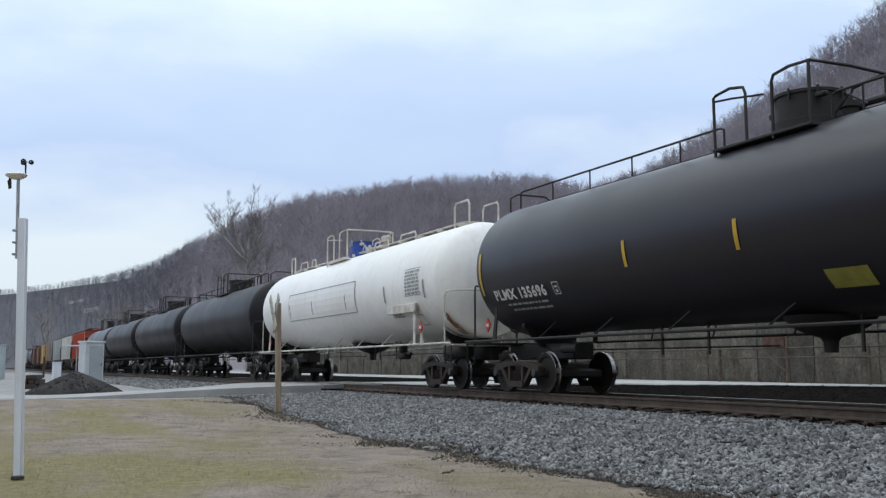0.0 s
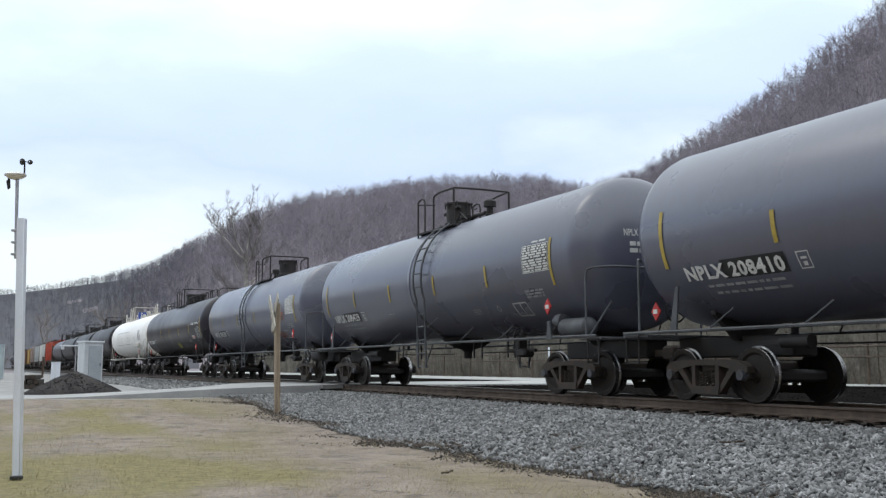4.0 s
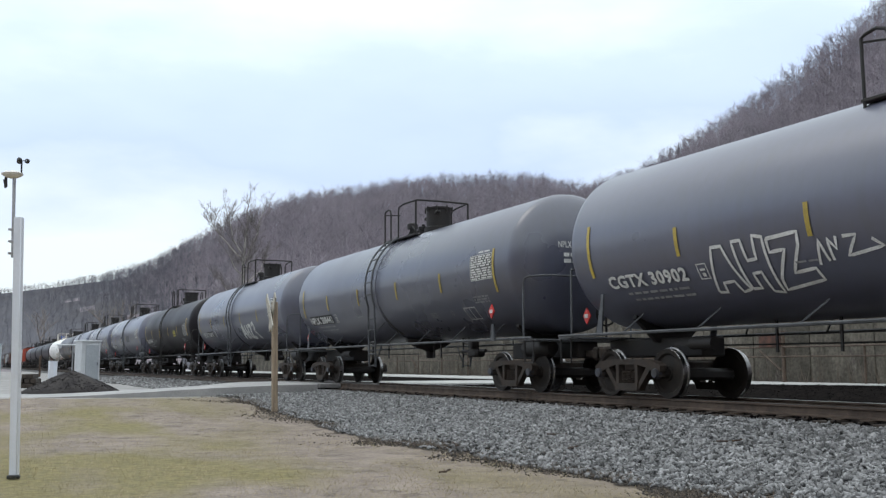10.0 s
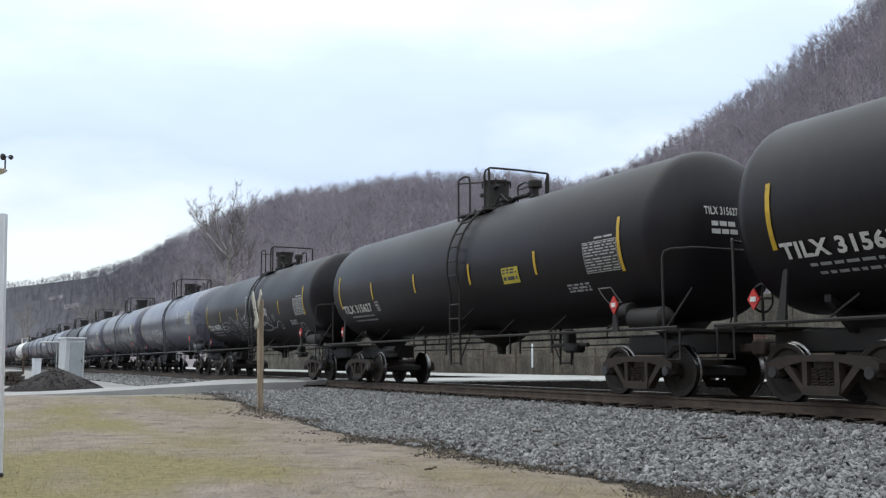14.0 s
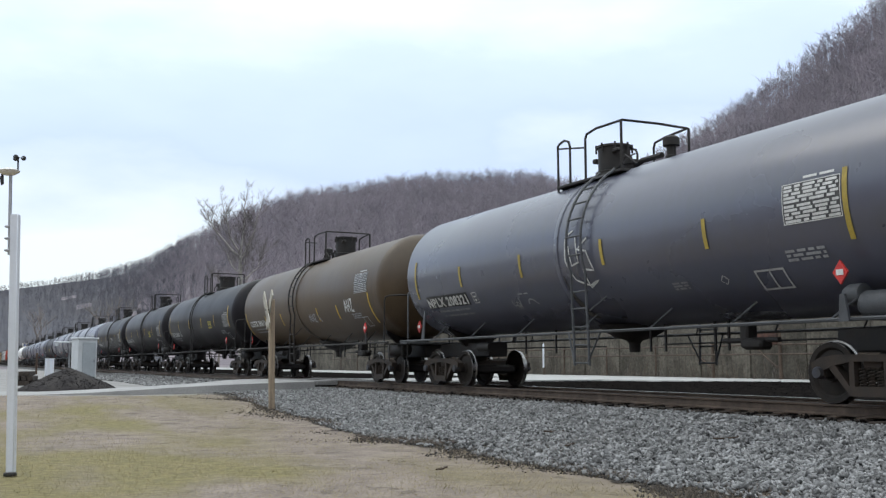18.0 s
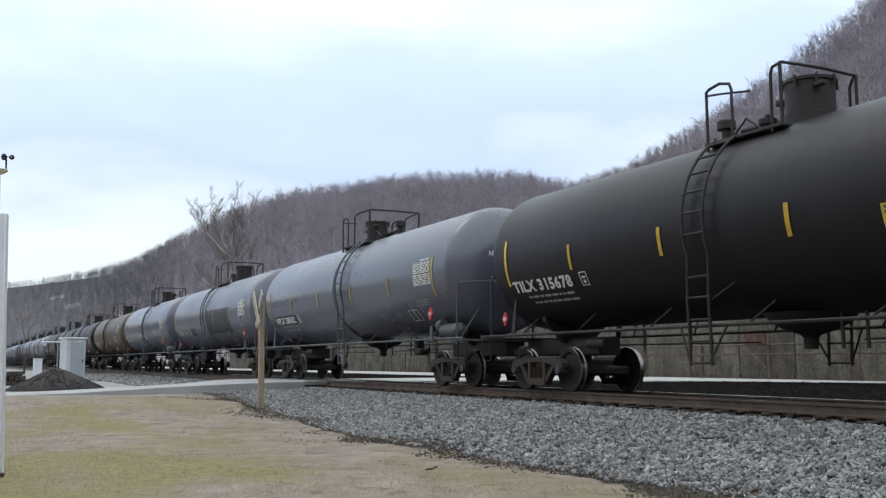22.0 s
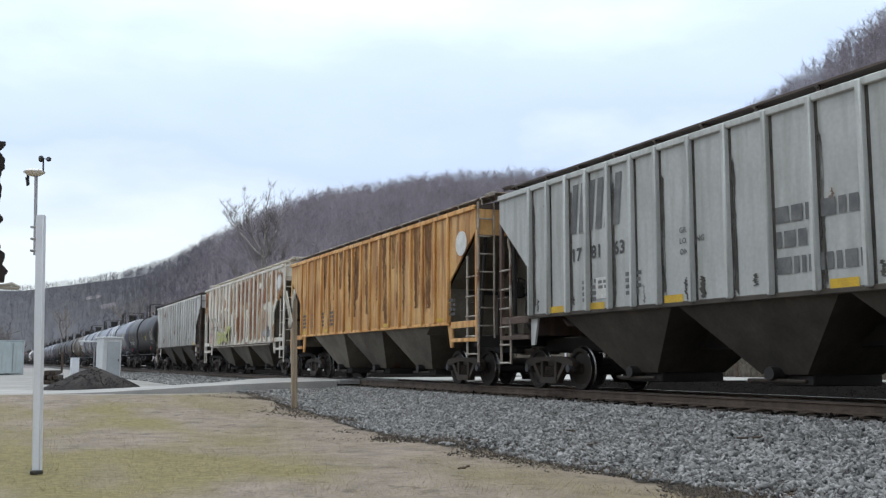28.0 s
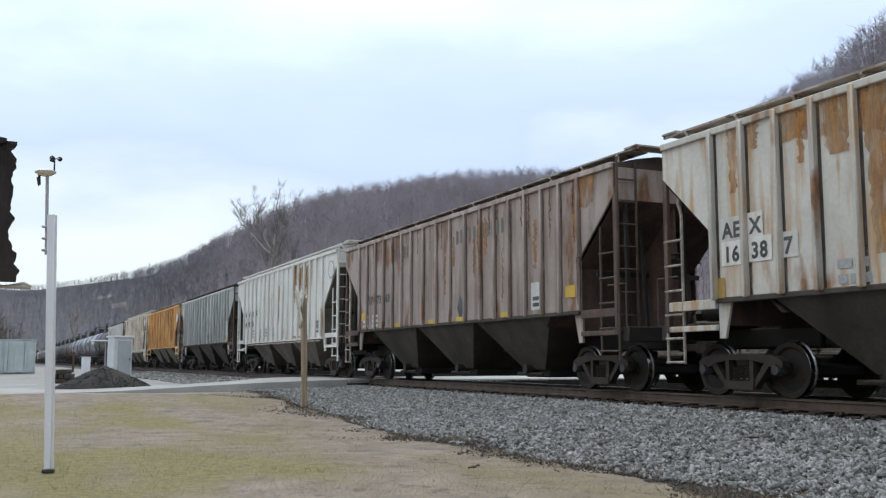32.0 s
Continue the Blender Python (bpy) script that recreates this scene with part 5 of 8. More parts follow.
    for s in (-1, 1):
        part("rail_post", MB().tube([(s * 0.86, b1, top + 0.86), (s * 0.86, b1, top - 0.2)], 0.03, 6), top_m, car)
    dome_m = M["blue"] if style == "lpg_white" else top_m
    part("manway", MB().lathe([(dr + 0.06, top - 0.2), (dr + 0.06, top + 0.1), (dr, top + 0.12), (dr, top + dh - 0.06), (dr + 0.03, top + dh - 0.05), (dr + 0.03, top + dh), (dr * 0.5, top + dh + 0.02), (0.01, top + dh + 0.03)], 24, (0, my, 0), "z"), dome_m, car, "round manway housing with a lid")
    part("hinge", MB().box((-0.1, my + dr + 0.06, top + dh * 0.6), (0.3, 0.14, 0.1), bevel=0.02), top_m, car)
    part("latch", MB().box((-dr * 0.6, my - dr - 0.02, top + dh * 0.75), (0.12, 0.2, 0.08), bevel=0.02), top_m, car)
    back = 1 if style in ("ladder_b", "ladder_black") else -1     # the side of the manway on which the valves stand
    part("valve", MB().lathe([(0.13, top - 0.05), (0.13, top + 0.1), (0.09, top + 0.12), (0.09, top + 0.3), (0.17, top + 0.31), (0.17, top + 0.46), (0.12, top + 0.5), (0.01, top + 0.51)], 14, (0, my + back * (dr + 1.55), 0), "z"), top_m, car, "upright safety valve")
    part("valve", MB().lathe([(0.12, top - 0.05), (0.12, top + 0.12), (0.16, top + 0.13), (0.16, top + 0.22), (0.05, top + 0.24), (0.05, top + 0.3), (0.01, top + 0.31)], 14, (-0.15, my + back * (dr + 0.4), 0), "z"), top_m, car, "capped valve")
    part("pipe_run", MB().tube([(0.1, my + back * (dr + 0.15), top + 0.12), (0.1, my + back * (dr + 0.5), top + 0.22), (0.05, my + back * (dr + 1.2), top + 0.2)], 0.06, 8), top_m, car)
    part("handle", MB().tube([(-0.4, my + back * (dr + 0.3), top + 0.02), (-0.42, my + back * (dr + 0.62), top + 0.26), (-0.4, my + back * (dr + 0.95), top + 0.03)], 0.022, 5), top_m, car)
    for k in range(8):
        a = k * math.pi / 4 + 0.2
        part("lid_bolt", cached(("lid_bolt", dr, dh, top), lambda: MB().cyl((dr + 0.035, 0, top + dh - 0.16), (dr + 0.035, 0, top + dh + 0.03), 0.022, 6)), top_m, car, at=pose(0, my, 0, 0, 0, math.degrees(a)))
    if style in ("ladder", "ladder_b", "ladder_dark", "ladder_black"):
        if colour not in ("tank_black", "tank_char"):
            part("jacket_band", cached(("band", R, ZC), lambda: MB().lathe([(R - 0.02, 0.18), (R + 0.022, 0.2), (R + 0.022, 0.32), (R + 0.012, 0.34), (R - 0.02, 0.36)], 56, (0, 0, ZC), "y", close=False)), paint_m, car)
            v = []
            for i in range(13):
                v += [(0.0, 1.15 * i / 12), (0.28 - 0.02 * i, 1.15 * i / 12)]
            on_tank(car, "dirt_streak", (v, [(2 * i, 2 * i + 1, 2 * i + 3, 2 * i + 2) for i in range(12)]), 0.16, -62, M["grime"], R, ZC, "black grime along the jacket band", 0.01)
        # a broad ladder bent over the near and the far side
        for s in (-1, 1):
            b = MB()
            ly = {"ladder": -0.8, "ladder_b": 0.26, "ladder_dark": -0.94}.get(style, 0.42)
            arc = [(s * (R + 0.12) * math.cos(radians(q)), ZC + (R + 0.12) * math.sin(radians(q))) for q in range(58, -21, -6)]
            prof = [(s * 0.9, top - 0.1)] + arc + [(s * 1.62, 1.6), (s * 1.6, 1.2), (s * 1.58, 0.55)]
            for y in (ly, ly + 0.5):
                b.tube([(px, y, pz) for px, pz in prof], 0.028, 6)
            lad = part("ladder", b, iron_m, car, "steel ladder bent round the tank's side")
            rungs = [arc[k] for k in (1, 3, 5, 7, 9, 11)] + [(s * 1.61, 2.0), (s * 1.62, 1.66), (s * 1.6, 1.3), (s * 1.59, 0.95), (s * 1.58, 0.6)]
            for px, pz in rungs:
                part("rung", cached("rung", lambda: MB().cyl((0, -0.04, 0), (0, 0.54, 0), 0.02, 6)), iron_m, lad, at=pose(px, ly, pz))
            for brace in ([(s * 1.6, ly + 0.02, 0.62), (s * 1.52, ly - 0.3, 1.2)], [(s * 1.6, ly + 0.5, 0.62), (s * 1.52, ly + 0.8, 1.2)], [(s * 1.58, ly - 0.05, 1.62), (s * 1.48, ly - 0.45, 1.86)]):
                part("ladder_brace", MB().tube(brace, 0.02, 5), iron_m, car)
    if style == "lpg":
        # a narrow walkway with a rail along the whole top
        walk_b = MB().box((0.1, 0, top + 0.05), (0.4, 2 * hc - 0.6, 0.03))
        part("top_walkway", walk_b, iron_m, car)
        for a, e in ((a0 + 0.1, hc - 0.4), (-hc + 0.3, b1 - 0.2)):
            part("walkway_rail", MB().tube([(-0.6, a, top - 0.1), (-0.6, a, top + 0.26), (-0.6, a + 0.1, top + 0.3), (-0.6, e - 0.1, top + 0.3), (-0.6, e, top + 0.26), (-0.6, e, top - 0.1)], 0.022, 6), iron_m, car)
            y = a + 1.2
            while y < e - 0.4:
                part("rail_post", cached(("walk_post", top), lambda: MB().cyl((-0.6, 0, top - 0.1), (-0.6, 0, top + 0.3), 0.018, 5)), iron_m, car, at=pose(0, y, 0))
                y += 1.5
        for d in (-1, 1):
            part("end_hoop", MB().tube([(-0.6, d * (hc + 0.1), top - 0.3), (-0.6, d * (hc + 0.1), top + 0.22), (-0.4, d * (hc + 0.1), top + 0.34), (0.4, d * (hc + 0.1), top + 0.34), (0.6, d * (hc + 0.1), top + 0.22), (0.6, d * (hc + 0.1), top - 0.3)], 0.024, 6), iron_m, car)
    if style == "lpg_white":
        part("top_walkway", MB().box((0, 0, top + 0.06), (0.75, 2 * hc - 1.0, 0.05), bevel=0.01), iron_m, car)
        for y, ln, h in ((hc - 0.3, 0.5, 0.62), (hc - 1.6, 0.9, 0.3), (-hc + 1.0, 0.9, 0.62), (-1.4, 1.2, 0.2), (-3.6, 1.2, 0.2)):
            for x in (-0.45, 0.45):
                part("grab_hoop", MB().tube([(x, y, top - 0.06), (x, y, top + h - 0.12), (x, y - 0.08, top + h), (x, y - ln + 0.08, top + h), (x, y - ln, top + h - 0.12), (x, y - ln, top - 0.06)], 0.03, 6), iron_m, car)
        for k in range(12):
            part("walk_bracket", cached("walk_bracket", lambda: MB().box((-0.42, 0, 4.5), (0.3, 0.06, 0.1), bevel=0.01)), iron_m, car, at=pose(0, hc - 1.0 - 1.4 * k, 0))
        on_tank(car, "patch_panel", rect(0, 0, 7.3, 1.02, 5), 4.75, -23, M["tank_white"], R, ZC, "clean white repainted panel")
        fr = join(rect(0, 0, 7.3, 0.03), rect(0, 0.99, 7.3, 1.02), rect(0, 0, 0.03, 1.02, 4), rect(7.27, 0, 7.3, 1.02, 4))
        on_tank(car, "data_panel", join(rect(0, 0, 1.1, 0.02), rect(0, 0.74, 1.1, 0.76), bars(0.05, 0.7, 1.05, 7, 0.1, 7)), -6.5, -14, M["grey_ink"], R, ZC, "grey table of small writing")
        on_tank(car, "panel_edge", fr, 4.75, -23, M["grey_ink"], R, ZC, lift=0.022)
        part("label_holder", MB().box((-1.52, -6.2, 2.22), (0.08, 2.0, 0.26), bevel=0.02), M["iron_white"], car, "white card holder board")
        for y, a0, w, h, sd in ((-hc + 0.1, -68, 0.4, 0.9, 3), (-hc + 0.7, -72, 0.35, 0.5, 4), (hc - 0.2, -68, 0.3, 0.4, 5)):
            rr = random.Random(sd)
            v = []
            for i in range(17):
                v += [(w * 0.5 - w * 0.5 * (1 - 0.5 * i / 16) + rr.uniform(-0.03, 0.03), h * i / 16), (w * 0.5 + w * 0.5 * (1 - 0.5 * i / 16) + rr.uniform(-0.03, 0.03), h * i / 16)]
            on_tank(car, "rust_stain", (v, [(2 * i, 2 * i + 1, 2 * i + 3, 2 * i + 2) for i in range(16)]), y, a0, M["dark_rust"], R, ZC, "brown rust stain")
        part("strut", MB().box((-1.46, -7.0, 1.65), (0.05, 0.14, 1.0), bevel=0.01), M["iron_white"], car)
    if not detail:
        return car
    # reflective stripes and lettering
    stripe_m = M["grey_ink"] if colour == "tank_white" else M["yellow_faded"] if colour == "tank_grey" else M["yellow"]
    ys = [hc / 7.73 * y for y in (7.25, 4.65, 1.75, -1.3, -4.2, -7.08)]
    if style == "lpg_white":
        ys = [4.6, 1.9, -1.6, -5.0, -7.8]
    if style == "lpg":
        ys = [hc - 0.1, 3.2, 0.23, -2.88, -5.97, -hc + 0.1]
    if colour == "tank_brown":
        ys = [7.45, 4.6, 2.4, 0.25, -1.95, -4.0, -6.95]
    for k, y in enumerate(ys):
        big = k in (0, len(ys) - 1) and style != "lpg_white"
        h = 1.02 if big else 0.5
        low_set = 20 if colour == "tank_brown" else 0
        on_tank(car, "reflector_stripe", rect(-0.045, -h / 2, 0.045, h / 2, 5), y, (-6 if big else -9) - low_set + (4 if low_set and not big else 0), stripe_m, R, ZC, "yellow reflective stripe" if colour != "tank_white" else "dark narrow stripe")
    ink = M["white_ink"] if colour != "tank_white" else M["grey_ink"]
    if marks:
        ny = hc - (0.9 if colour == "tank_grey" else 0.6)
        wdt = 2.25
        lv, lf = letters(marks, 0.34, 0.013)
        wide = wdt / text_width(marks, 0.34, 0.013)
        nang = -33 if colour == "tank_grey" else -30
        on_tank(car, "car_number", ([(a * wide, b) for a, b in lv], lf), ny, nang, ink, R, ZC, "stencilled white car number", 0.03)
        frm = join(rect(0, -0.03, 0.24, -0.01), rect(0, 0.24, 0.24, 0.26), rect(0, -0.03, 0.02, 0.26, 3), rect(0.22, -0.03, 0.24, 0.26, 3), rect(0.06, 0.13, 0.18, 0.17), rect(0.08, 0.02, 0.16, 0.09))
        if colour == "tank_grey" and marks[-3:] != "902":
            on_tank(car, "number_patch", rect(0.0 if marks[-3:] in ("321", "352", "441") else 0.9, -0.05, wdt + 0.05, 0.29, 4), ny, -33, M["dark_patch"], R, ZC, "dark patch behind the car number", 0.009)
        on_tank(car, "stencil_frame", shift(frm, wdt + 0.28, 0.0), ny, nang, ink, R, ZC)
        on_tank(car, "small_writing", join(bars(0.35, 0, 2.1, 1, 0.085, 3), bars(0.45, -0.15, 2.2, 1, 0.085, 4)), ny - 0.05, nang - 4.5, M["grey_ink"], R, ZC)
        # number on the rear head
        vv, ff = join(shift(letters(marks, 0.2, 0.004), -0.2, 0), bars(0.0, -0.12, 0.9, 2, 0.14, 5))
        q = MB()
        for a, b in vv:
            x = -0.55 + a * 0.62
            z = ZC + 0.28 + b
            rr = min(math.hypot(x, z - ZC) / R, 0.98)
            q.add([(x, -hc - 0.72 * math.sqrt(1 - rr * rr) - 0.012, z)], [])
        q.f = [f[::-1] for f in ff]
        writing(part("head_number", flat_mesh("head_number", q), ink, car))
    # data panel, lined frame, warning decals and placards
    if colour != "tank_white":
        thin = 0.7 if colour == "tank_grey" else 0.42
        pb = {"tank_grey": -12, "tank_brown": -6}.get(colour, -23) if style != "lpg" else -30
        py = -hc + 1.8 if style != "lpg" else -hc + 1.3
        if colour != "tank_char":
            on_tank(car, "panel_back", rect(0, 0, 1.08, 0.6, 4), py, pb, M["black_ink"] if colour == "tank_grey" else M["dark_patch"], R, ZC, "black field of the data table", 0.009)
        on_tank(car, "data_panel", join(rect(0, 0, 1.08, 0.014), rect(0, 0.586, 1.08, 0.6), rect(0, 0, 0.014, 0.6, 3), rect(1.066, 0, 1.08, 0.6, 3), bars(0.04, 0.57, 1.05, 5, 0.055, 7, thin), bars(0.04, 0.28, 1.05, 5, 0.055, 17, thin), bars(0.4, 0.68, 1.0, 1, 0.06, 6)), py, pb, M["white_ink" if colour == "tank_grey" else "panel_ink"], R, ZC, "white table of small writing")
    on_tank(car, "stencil_frame", join(rect(0, 0, 0.62, 0.035), rect(0, 0.36, 0.62, 0.395), rect(0, 0, 0.035, 0.395, 3), rect(0.585, 0, 0.62, 0.395, 3), rect(0.3, 0, 0.33, 0.395, 3)) if colour == "tank_grey" else outline([(0, 0), (0.4, 0), (0.4, 0.36), (0, 0.36)], 0.03), -hc + (2.72 if colour == "tank_grey" else 1.68), -48, M["panel_ink"], R, ZC)
    on_tank(car, "small_writing", bars(0, 0, 0.75, 3, 0.07, 9), -5.8 if colour == "tank_grey" else -5.2, -25 if colour == "tank_grey" else -29, M["grey_ink"], R, ZC)
    if colour == "tank_grey":
        on_tank(car, "small_writing", bars(0, 0, 0.4, 3, 0.06, 12), -3.0, -36, M["grey_ink"], R, ZC)
        on_tank(car, "stencil_frame", outline([(0, 0.09), (0.09, 0), (0, -0.09), (-0.09, 0)], 0.02), -4.3, -38, M["grey_ink"], R, ZC)
        on_tank(car, "small_writing", bars(0, 0, 0.5, 1, 0.05, 10), 2.2, -30, M["grey_ink"], R, ZC)
    for y, z, x in ((-hc + 0.85, 1.85 if colour == "tank_grey" else 1.66, -1.56), (hc + 0.3, 1.6, -1.15)):
        p = MB().slab([(y, z + 0.17), (y - 0.13, z), (y, z - 0.17), (y + 0.13, z)], 0.03, "x", x)
        pl = part("placard", p, M["red_ink"], car, "red diamond hazard placard")
        part("placard_face", MB().slab([(y - 0.06, z + 0.04), (y + 0.06, z + 0.04), (y + 0.06, z - 0.04), (y - 0.06, z - 0.04)], 0.012, "x", x - 0.02), M["white_ink"], pl)
    part("placard_stand", MB().slab([(-hc + 0.76, 1.17), (-hc + 0.94, 1.17), (-hc + 0.9, 1.55), (-hc + 0.82, 1.55)], 0.04, "x", -1.53), iron_m, car)
    if deco:
        deco(car, hc, R, ZC)
    return car


def deco_yellow_board(car, hc, R, ZC):
    on_tank(car, "warning_board", rect(0, 0, 0.7, 0.36, 3), -2.85, -22, M["sign_yellow"], R, ZC, "yellow warning board with dark lettering")
    on_tank(car, "board_writing", join(bars(0.05, 0.33, 0.65, 2, 0.065, 4), bars(0.05, 0.16, 0.65, 1, 0.13, 8)), -2.85, -22, M["black_ink"], R, ZC, lift=0.022)


def deco_tag(car, hc, R, ZC):
    on_tank(car, "spray_tag", scrawl(5, 3, 0.8, 0.35), hc - 3.5, -30, M["grey_ink"], R, ZC, "thin sprayed grey scrawl")
    deco_yellow_board(car, hc, R, ZC)


def outline(pts, w=0.05):
    return stroke(pts + [pts[0]], w)


def deco_ahz(car, hc, R, ZC):
    a = join(stroke([(0, 0), (0.3, 0.75), (0.6, 0)], 0.17), stroke([(0.15, 0.3), (0.5, 0.3)], 0.1), stroke([(0.75, 0), (0.75, 0.7)], 0.17), stroke([(1.1, 0), (1.15, 0.7)], 0.17), stroke([(0.75, 0.35), (1.1, 0.35)], 0.1), stroke([(1.3, 0.65), (1.7, 0.65), (1.3, 0.05), (1.8, 0.05)], 0.17), stroke([(1.9, 0.65), (2.15, 0.75), (2.3, 0.55), (2.05, 0.4), (2.3, 0.2), (2.5, -0.05)], 0.16))
    on_tank(car, "spray_tag", a, -1.1, -45, M["white_ink"], R, ZC, "white sprayed block tag")


def deco_bubble(car, hc, R, ZC):
    out = [outline([(0.0, 0.0), (0.32, 0.95), (0.62, 0.95), (0.95, 0.0), (0.7, -0.05), (0.62, 0.22), (0.3, 0.2), (0.24, -0.02)], 0.07),
           outline([(1.0, 0.0), (0.95, 1.0), (1.2, 1.0), (1.25, 0.6), (1.5, 0.62), (1.55, 1.05), (1.8, 1.0), (1.75, -0.15), (1.5, -0.1), (1.48, 0.35), (1.25, 0.33), (1.25, 0.0)], 0.07),
           outline([(1.9, 0.95), (2.7, 1.0), (2.65, 0.75), (2.3, 0.25), (2.85, 0.3), (2.9, 0.05), (1.85, -0.1), (1.9, 0.15), (2.3, 0.72), (1.9, 0.7)], 0.07),
           stroke([(3.0, 0.35), (3.15, 0.8), (3.25, 0.4)], 0.06), stroke([(3.35, 0.4), (3.35, 0.8), (3.5, 0.6), (3.55, 0.82)], 0.06), stroke([(3.7, 0.8), (4.0, 0.8), (3.7, 0.45), (4.5, 0.55), (4.3, 0.7)], 0.06)]
    v, f = join(*out)
    on_tank(car, "spray_tag", ([(0.78 * a, 0.85 * b) for a, b in v], f), 4.1, -44, M["white_ink"], R, ZC, "white outlined block spray tag")


def deco_swirl(car, hc, R, ZC):
    ring = [(0.29 * math.cos(q), 0.33 * math.sin(q)) for q in [j * 0.2856 for j in range(23)]]
    out = [stroke(ring, 0.05), stroke([(0.8 * x, 0.8 * y) for x, y in ring], 0.025), stroke([(-0.2, -0.2), (0.2, 0.2)], 0.03), stroke([(-0.18, 0.22), (0.18, -0.22)], 0.03)]
    # loose curling lines about the hub, drawn smooth
    out.append(curl([(-0.24, 0.23), (-0.51, 0.29), (-0.8, 0.45), (-1.16, 0.55), (-1.32, 0.43), (-1.29, 0.28), (-1.74, 0.34), (-2.38, 0.34), (-2.74, 0.2), (-2.79, -0.0), (-2.27, 0.01), (-1.71, 0.09), (-1.27, -0.03)], 0.034))
    out.append(curl([(-1.29, -0.05), (-1.63, 0.1), (-2.13, 0.17), (-2.57, 0.17), (-2.88, 0.06), (-2.75, -0.11), (-2.3, -0.09), (-1.89, -0.04), (-1.8, -0.22), (-1.39, -0.27), (-1.18, -0.38), (-1.22, -0.67), (-1.05, -0.68), (-0.72, -0.42)], 0.034))
    out.append(curl([(-1.18, 0.16), (-0.88, -0.03), (-1.14, -0.08), (-0.89, -0.2)], 0.034))
    out.append(curl([(-0.72, -0.42), (-0.49, -0.43), (-0.6, -0.77), (-0.43, -0.73), (-0.1, -0.46), (0.11, -0.53), (0.04, -0.82), (0.25, -0.71), (0.49, -0.39)], 0.034))
    out.append(curl([(0.52, -0.2), (0.77, -0.39), (0.64, -0.83), (0.89, -0.77), (1.12, -0.46), (0.98, -0.17)], 0.034))
    out.append(curl([(0.64, -0.09), (1.01, -0.26), (1.17, -0.42), (1.52, -0.38), (1.81, -0.34), (1.87, -0.43), (1.53, -0.56)], 0.034))
    out.append(curl([(0.28, 0.29), (0.2, 0.55), (0.46, 0.65), (0.64, 0.44), (0.81, 0.37)], 0.034))
    out.append(curl([(0.62, 0.3), (1.22, 0.5), (1.51, 0.53), (1.53, 0.38), (1.2, 0.25), (0.9, 0.21)], 0.034))
    out.append(curl([(1.15, 0.35), (1.48, 0.6), (1.61, 0.86), (1.51, 1.09), (1.44, 1.23), (1.55, 1.29), (1.66, 1.26)], 0.07))
    out.append(curl([(0.69, 0.14), (1.4, 0.23), (1.93, 0.1), (2.38, 0.02), (2.89, 0.19), (3.35, 0.23), (3.66, 0.14), (3.79, 0.22), (3.67, 0.31), (3.55, 0.25)], 0.034))
    out.append(curl([(2.54, 0.41), (2.86, 0.22), (3.16, 0.12), (3.38, 0.0), (3.78, 0.03), (4.15, 0.1), (4.48, 0.01), (4.63, -0.12), (4.74, 0.1), (4.65, 0.29), (4.46, 0.27), (4.38, 0.11)], 0.034))
    out.append(curl([(2.36, 0.03), (2.89, -0.13), (3.51, -0.22), (4.07, -0.24), (4.52, -0.2), (4.67, -0.08)], 0.034))
    out.append(curl([(3.72, 0.11), (4.08, 0.12), (4.45, -0.04), (4.81, -0.16), (5.19, -0.13), (5.55, 0.06), (5.87, 0.11), (6.03, -0.06), (5.95, -0.21), (5.77, -0.22), (5.77, -0.07)], 0.034))
    out.append(curl([(0.71, 0.01), (1.24, 0.0), (1.86, 0.0), (2.41, 0.02)], 0.034))
    out.append(curl([(0.81, 0.08), (1.42, 0.11), (1.7, -0.07), (1.33, -0.15), (0.91, -0.0)], 0.034))
    out.append(curl([(2.05, 0.47), (1.85, 0.43), (1.85, 0.31), (2.04, 0.25), (2.17, 0.35), (2.54, 0.41)], 0.034))
    out.append(curl([(-0.56, 0.22), (-0.28, 0.38), (-0.03, 0.39)], 0.034))
    on_tank(car, "spray_tag", join(*out), 1.9, -32, M["grey_ink"], R, ZC, "sprawling pale sprayed swirls round a wheel shape")
    tag = [stroke([(0.16, 0.3), (0.02, 0.25), (0.0, 0.06), (0.14, 0.02)], 0.04), stroke([(0.2, 0.02), (0.24, 0.3), (0.3, 0.12), (0.36, 0.3), (0.38, 0.02)], 0.04), stroke([(0.44, 0.06), (0.44, 0.26), (0.54, 0.26), (0.54, 0.06), (0.44, 0.06)], 0.035), stroke([(0.6, 0.02), (0.6, 0.28), (0.7, 0.04), (0.71, 0.3)], 0.035), stroke([(0.86, 0.28), (0.76, 0.24), (0.84, 0.12), (0.76, 0.03)], 0.035), stroke([(0.86, 0.3), (1.0, 0.3)], 0.035), stroke([(0.93, 0.3), (0.92, 0.02)], 0.035), stroke([(1.02, 0.02), (1.04, 0.3), (1.12, 0.28), (1.12, 0.02), (1.02, 0.02)], 0.035)]
    on_tank(car, "spray_tag", join(*tag), -1.5, -19, M["white_ink"], R, ZC, "small white sprayed tag")
    on_tank(car, "spray_tag", scrawl(5, 2, 0.3, 0.4), -3.2, -26, M["grey_ink"], R, ZC, "small faded scribble")


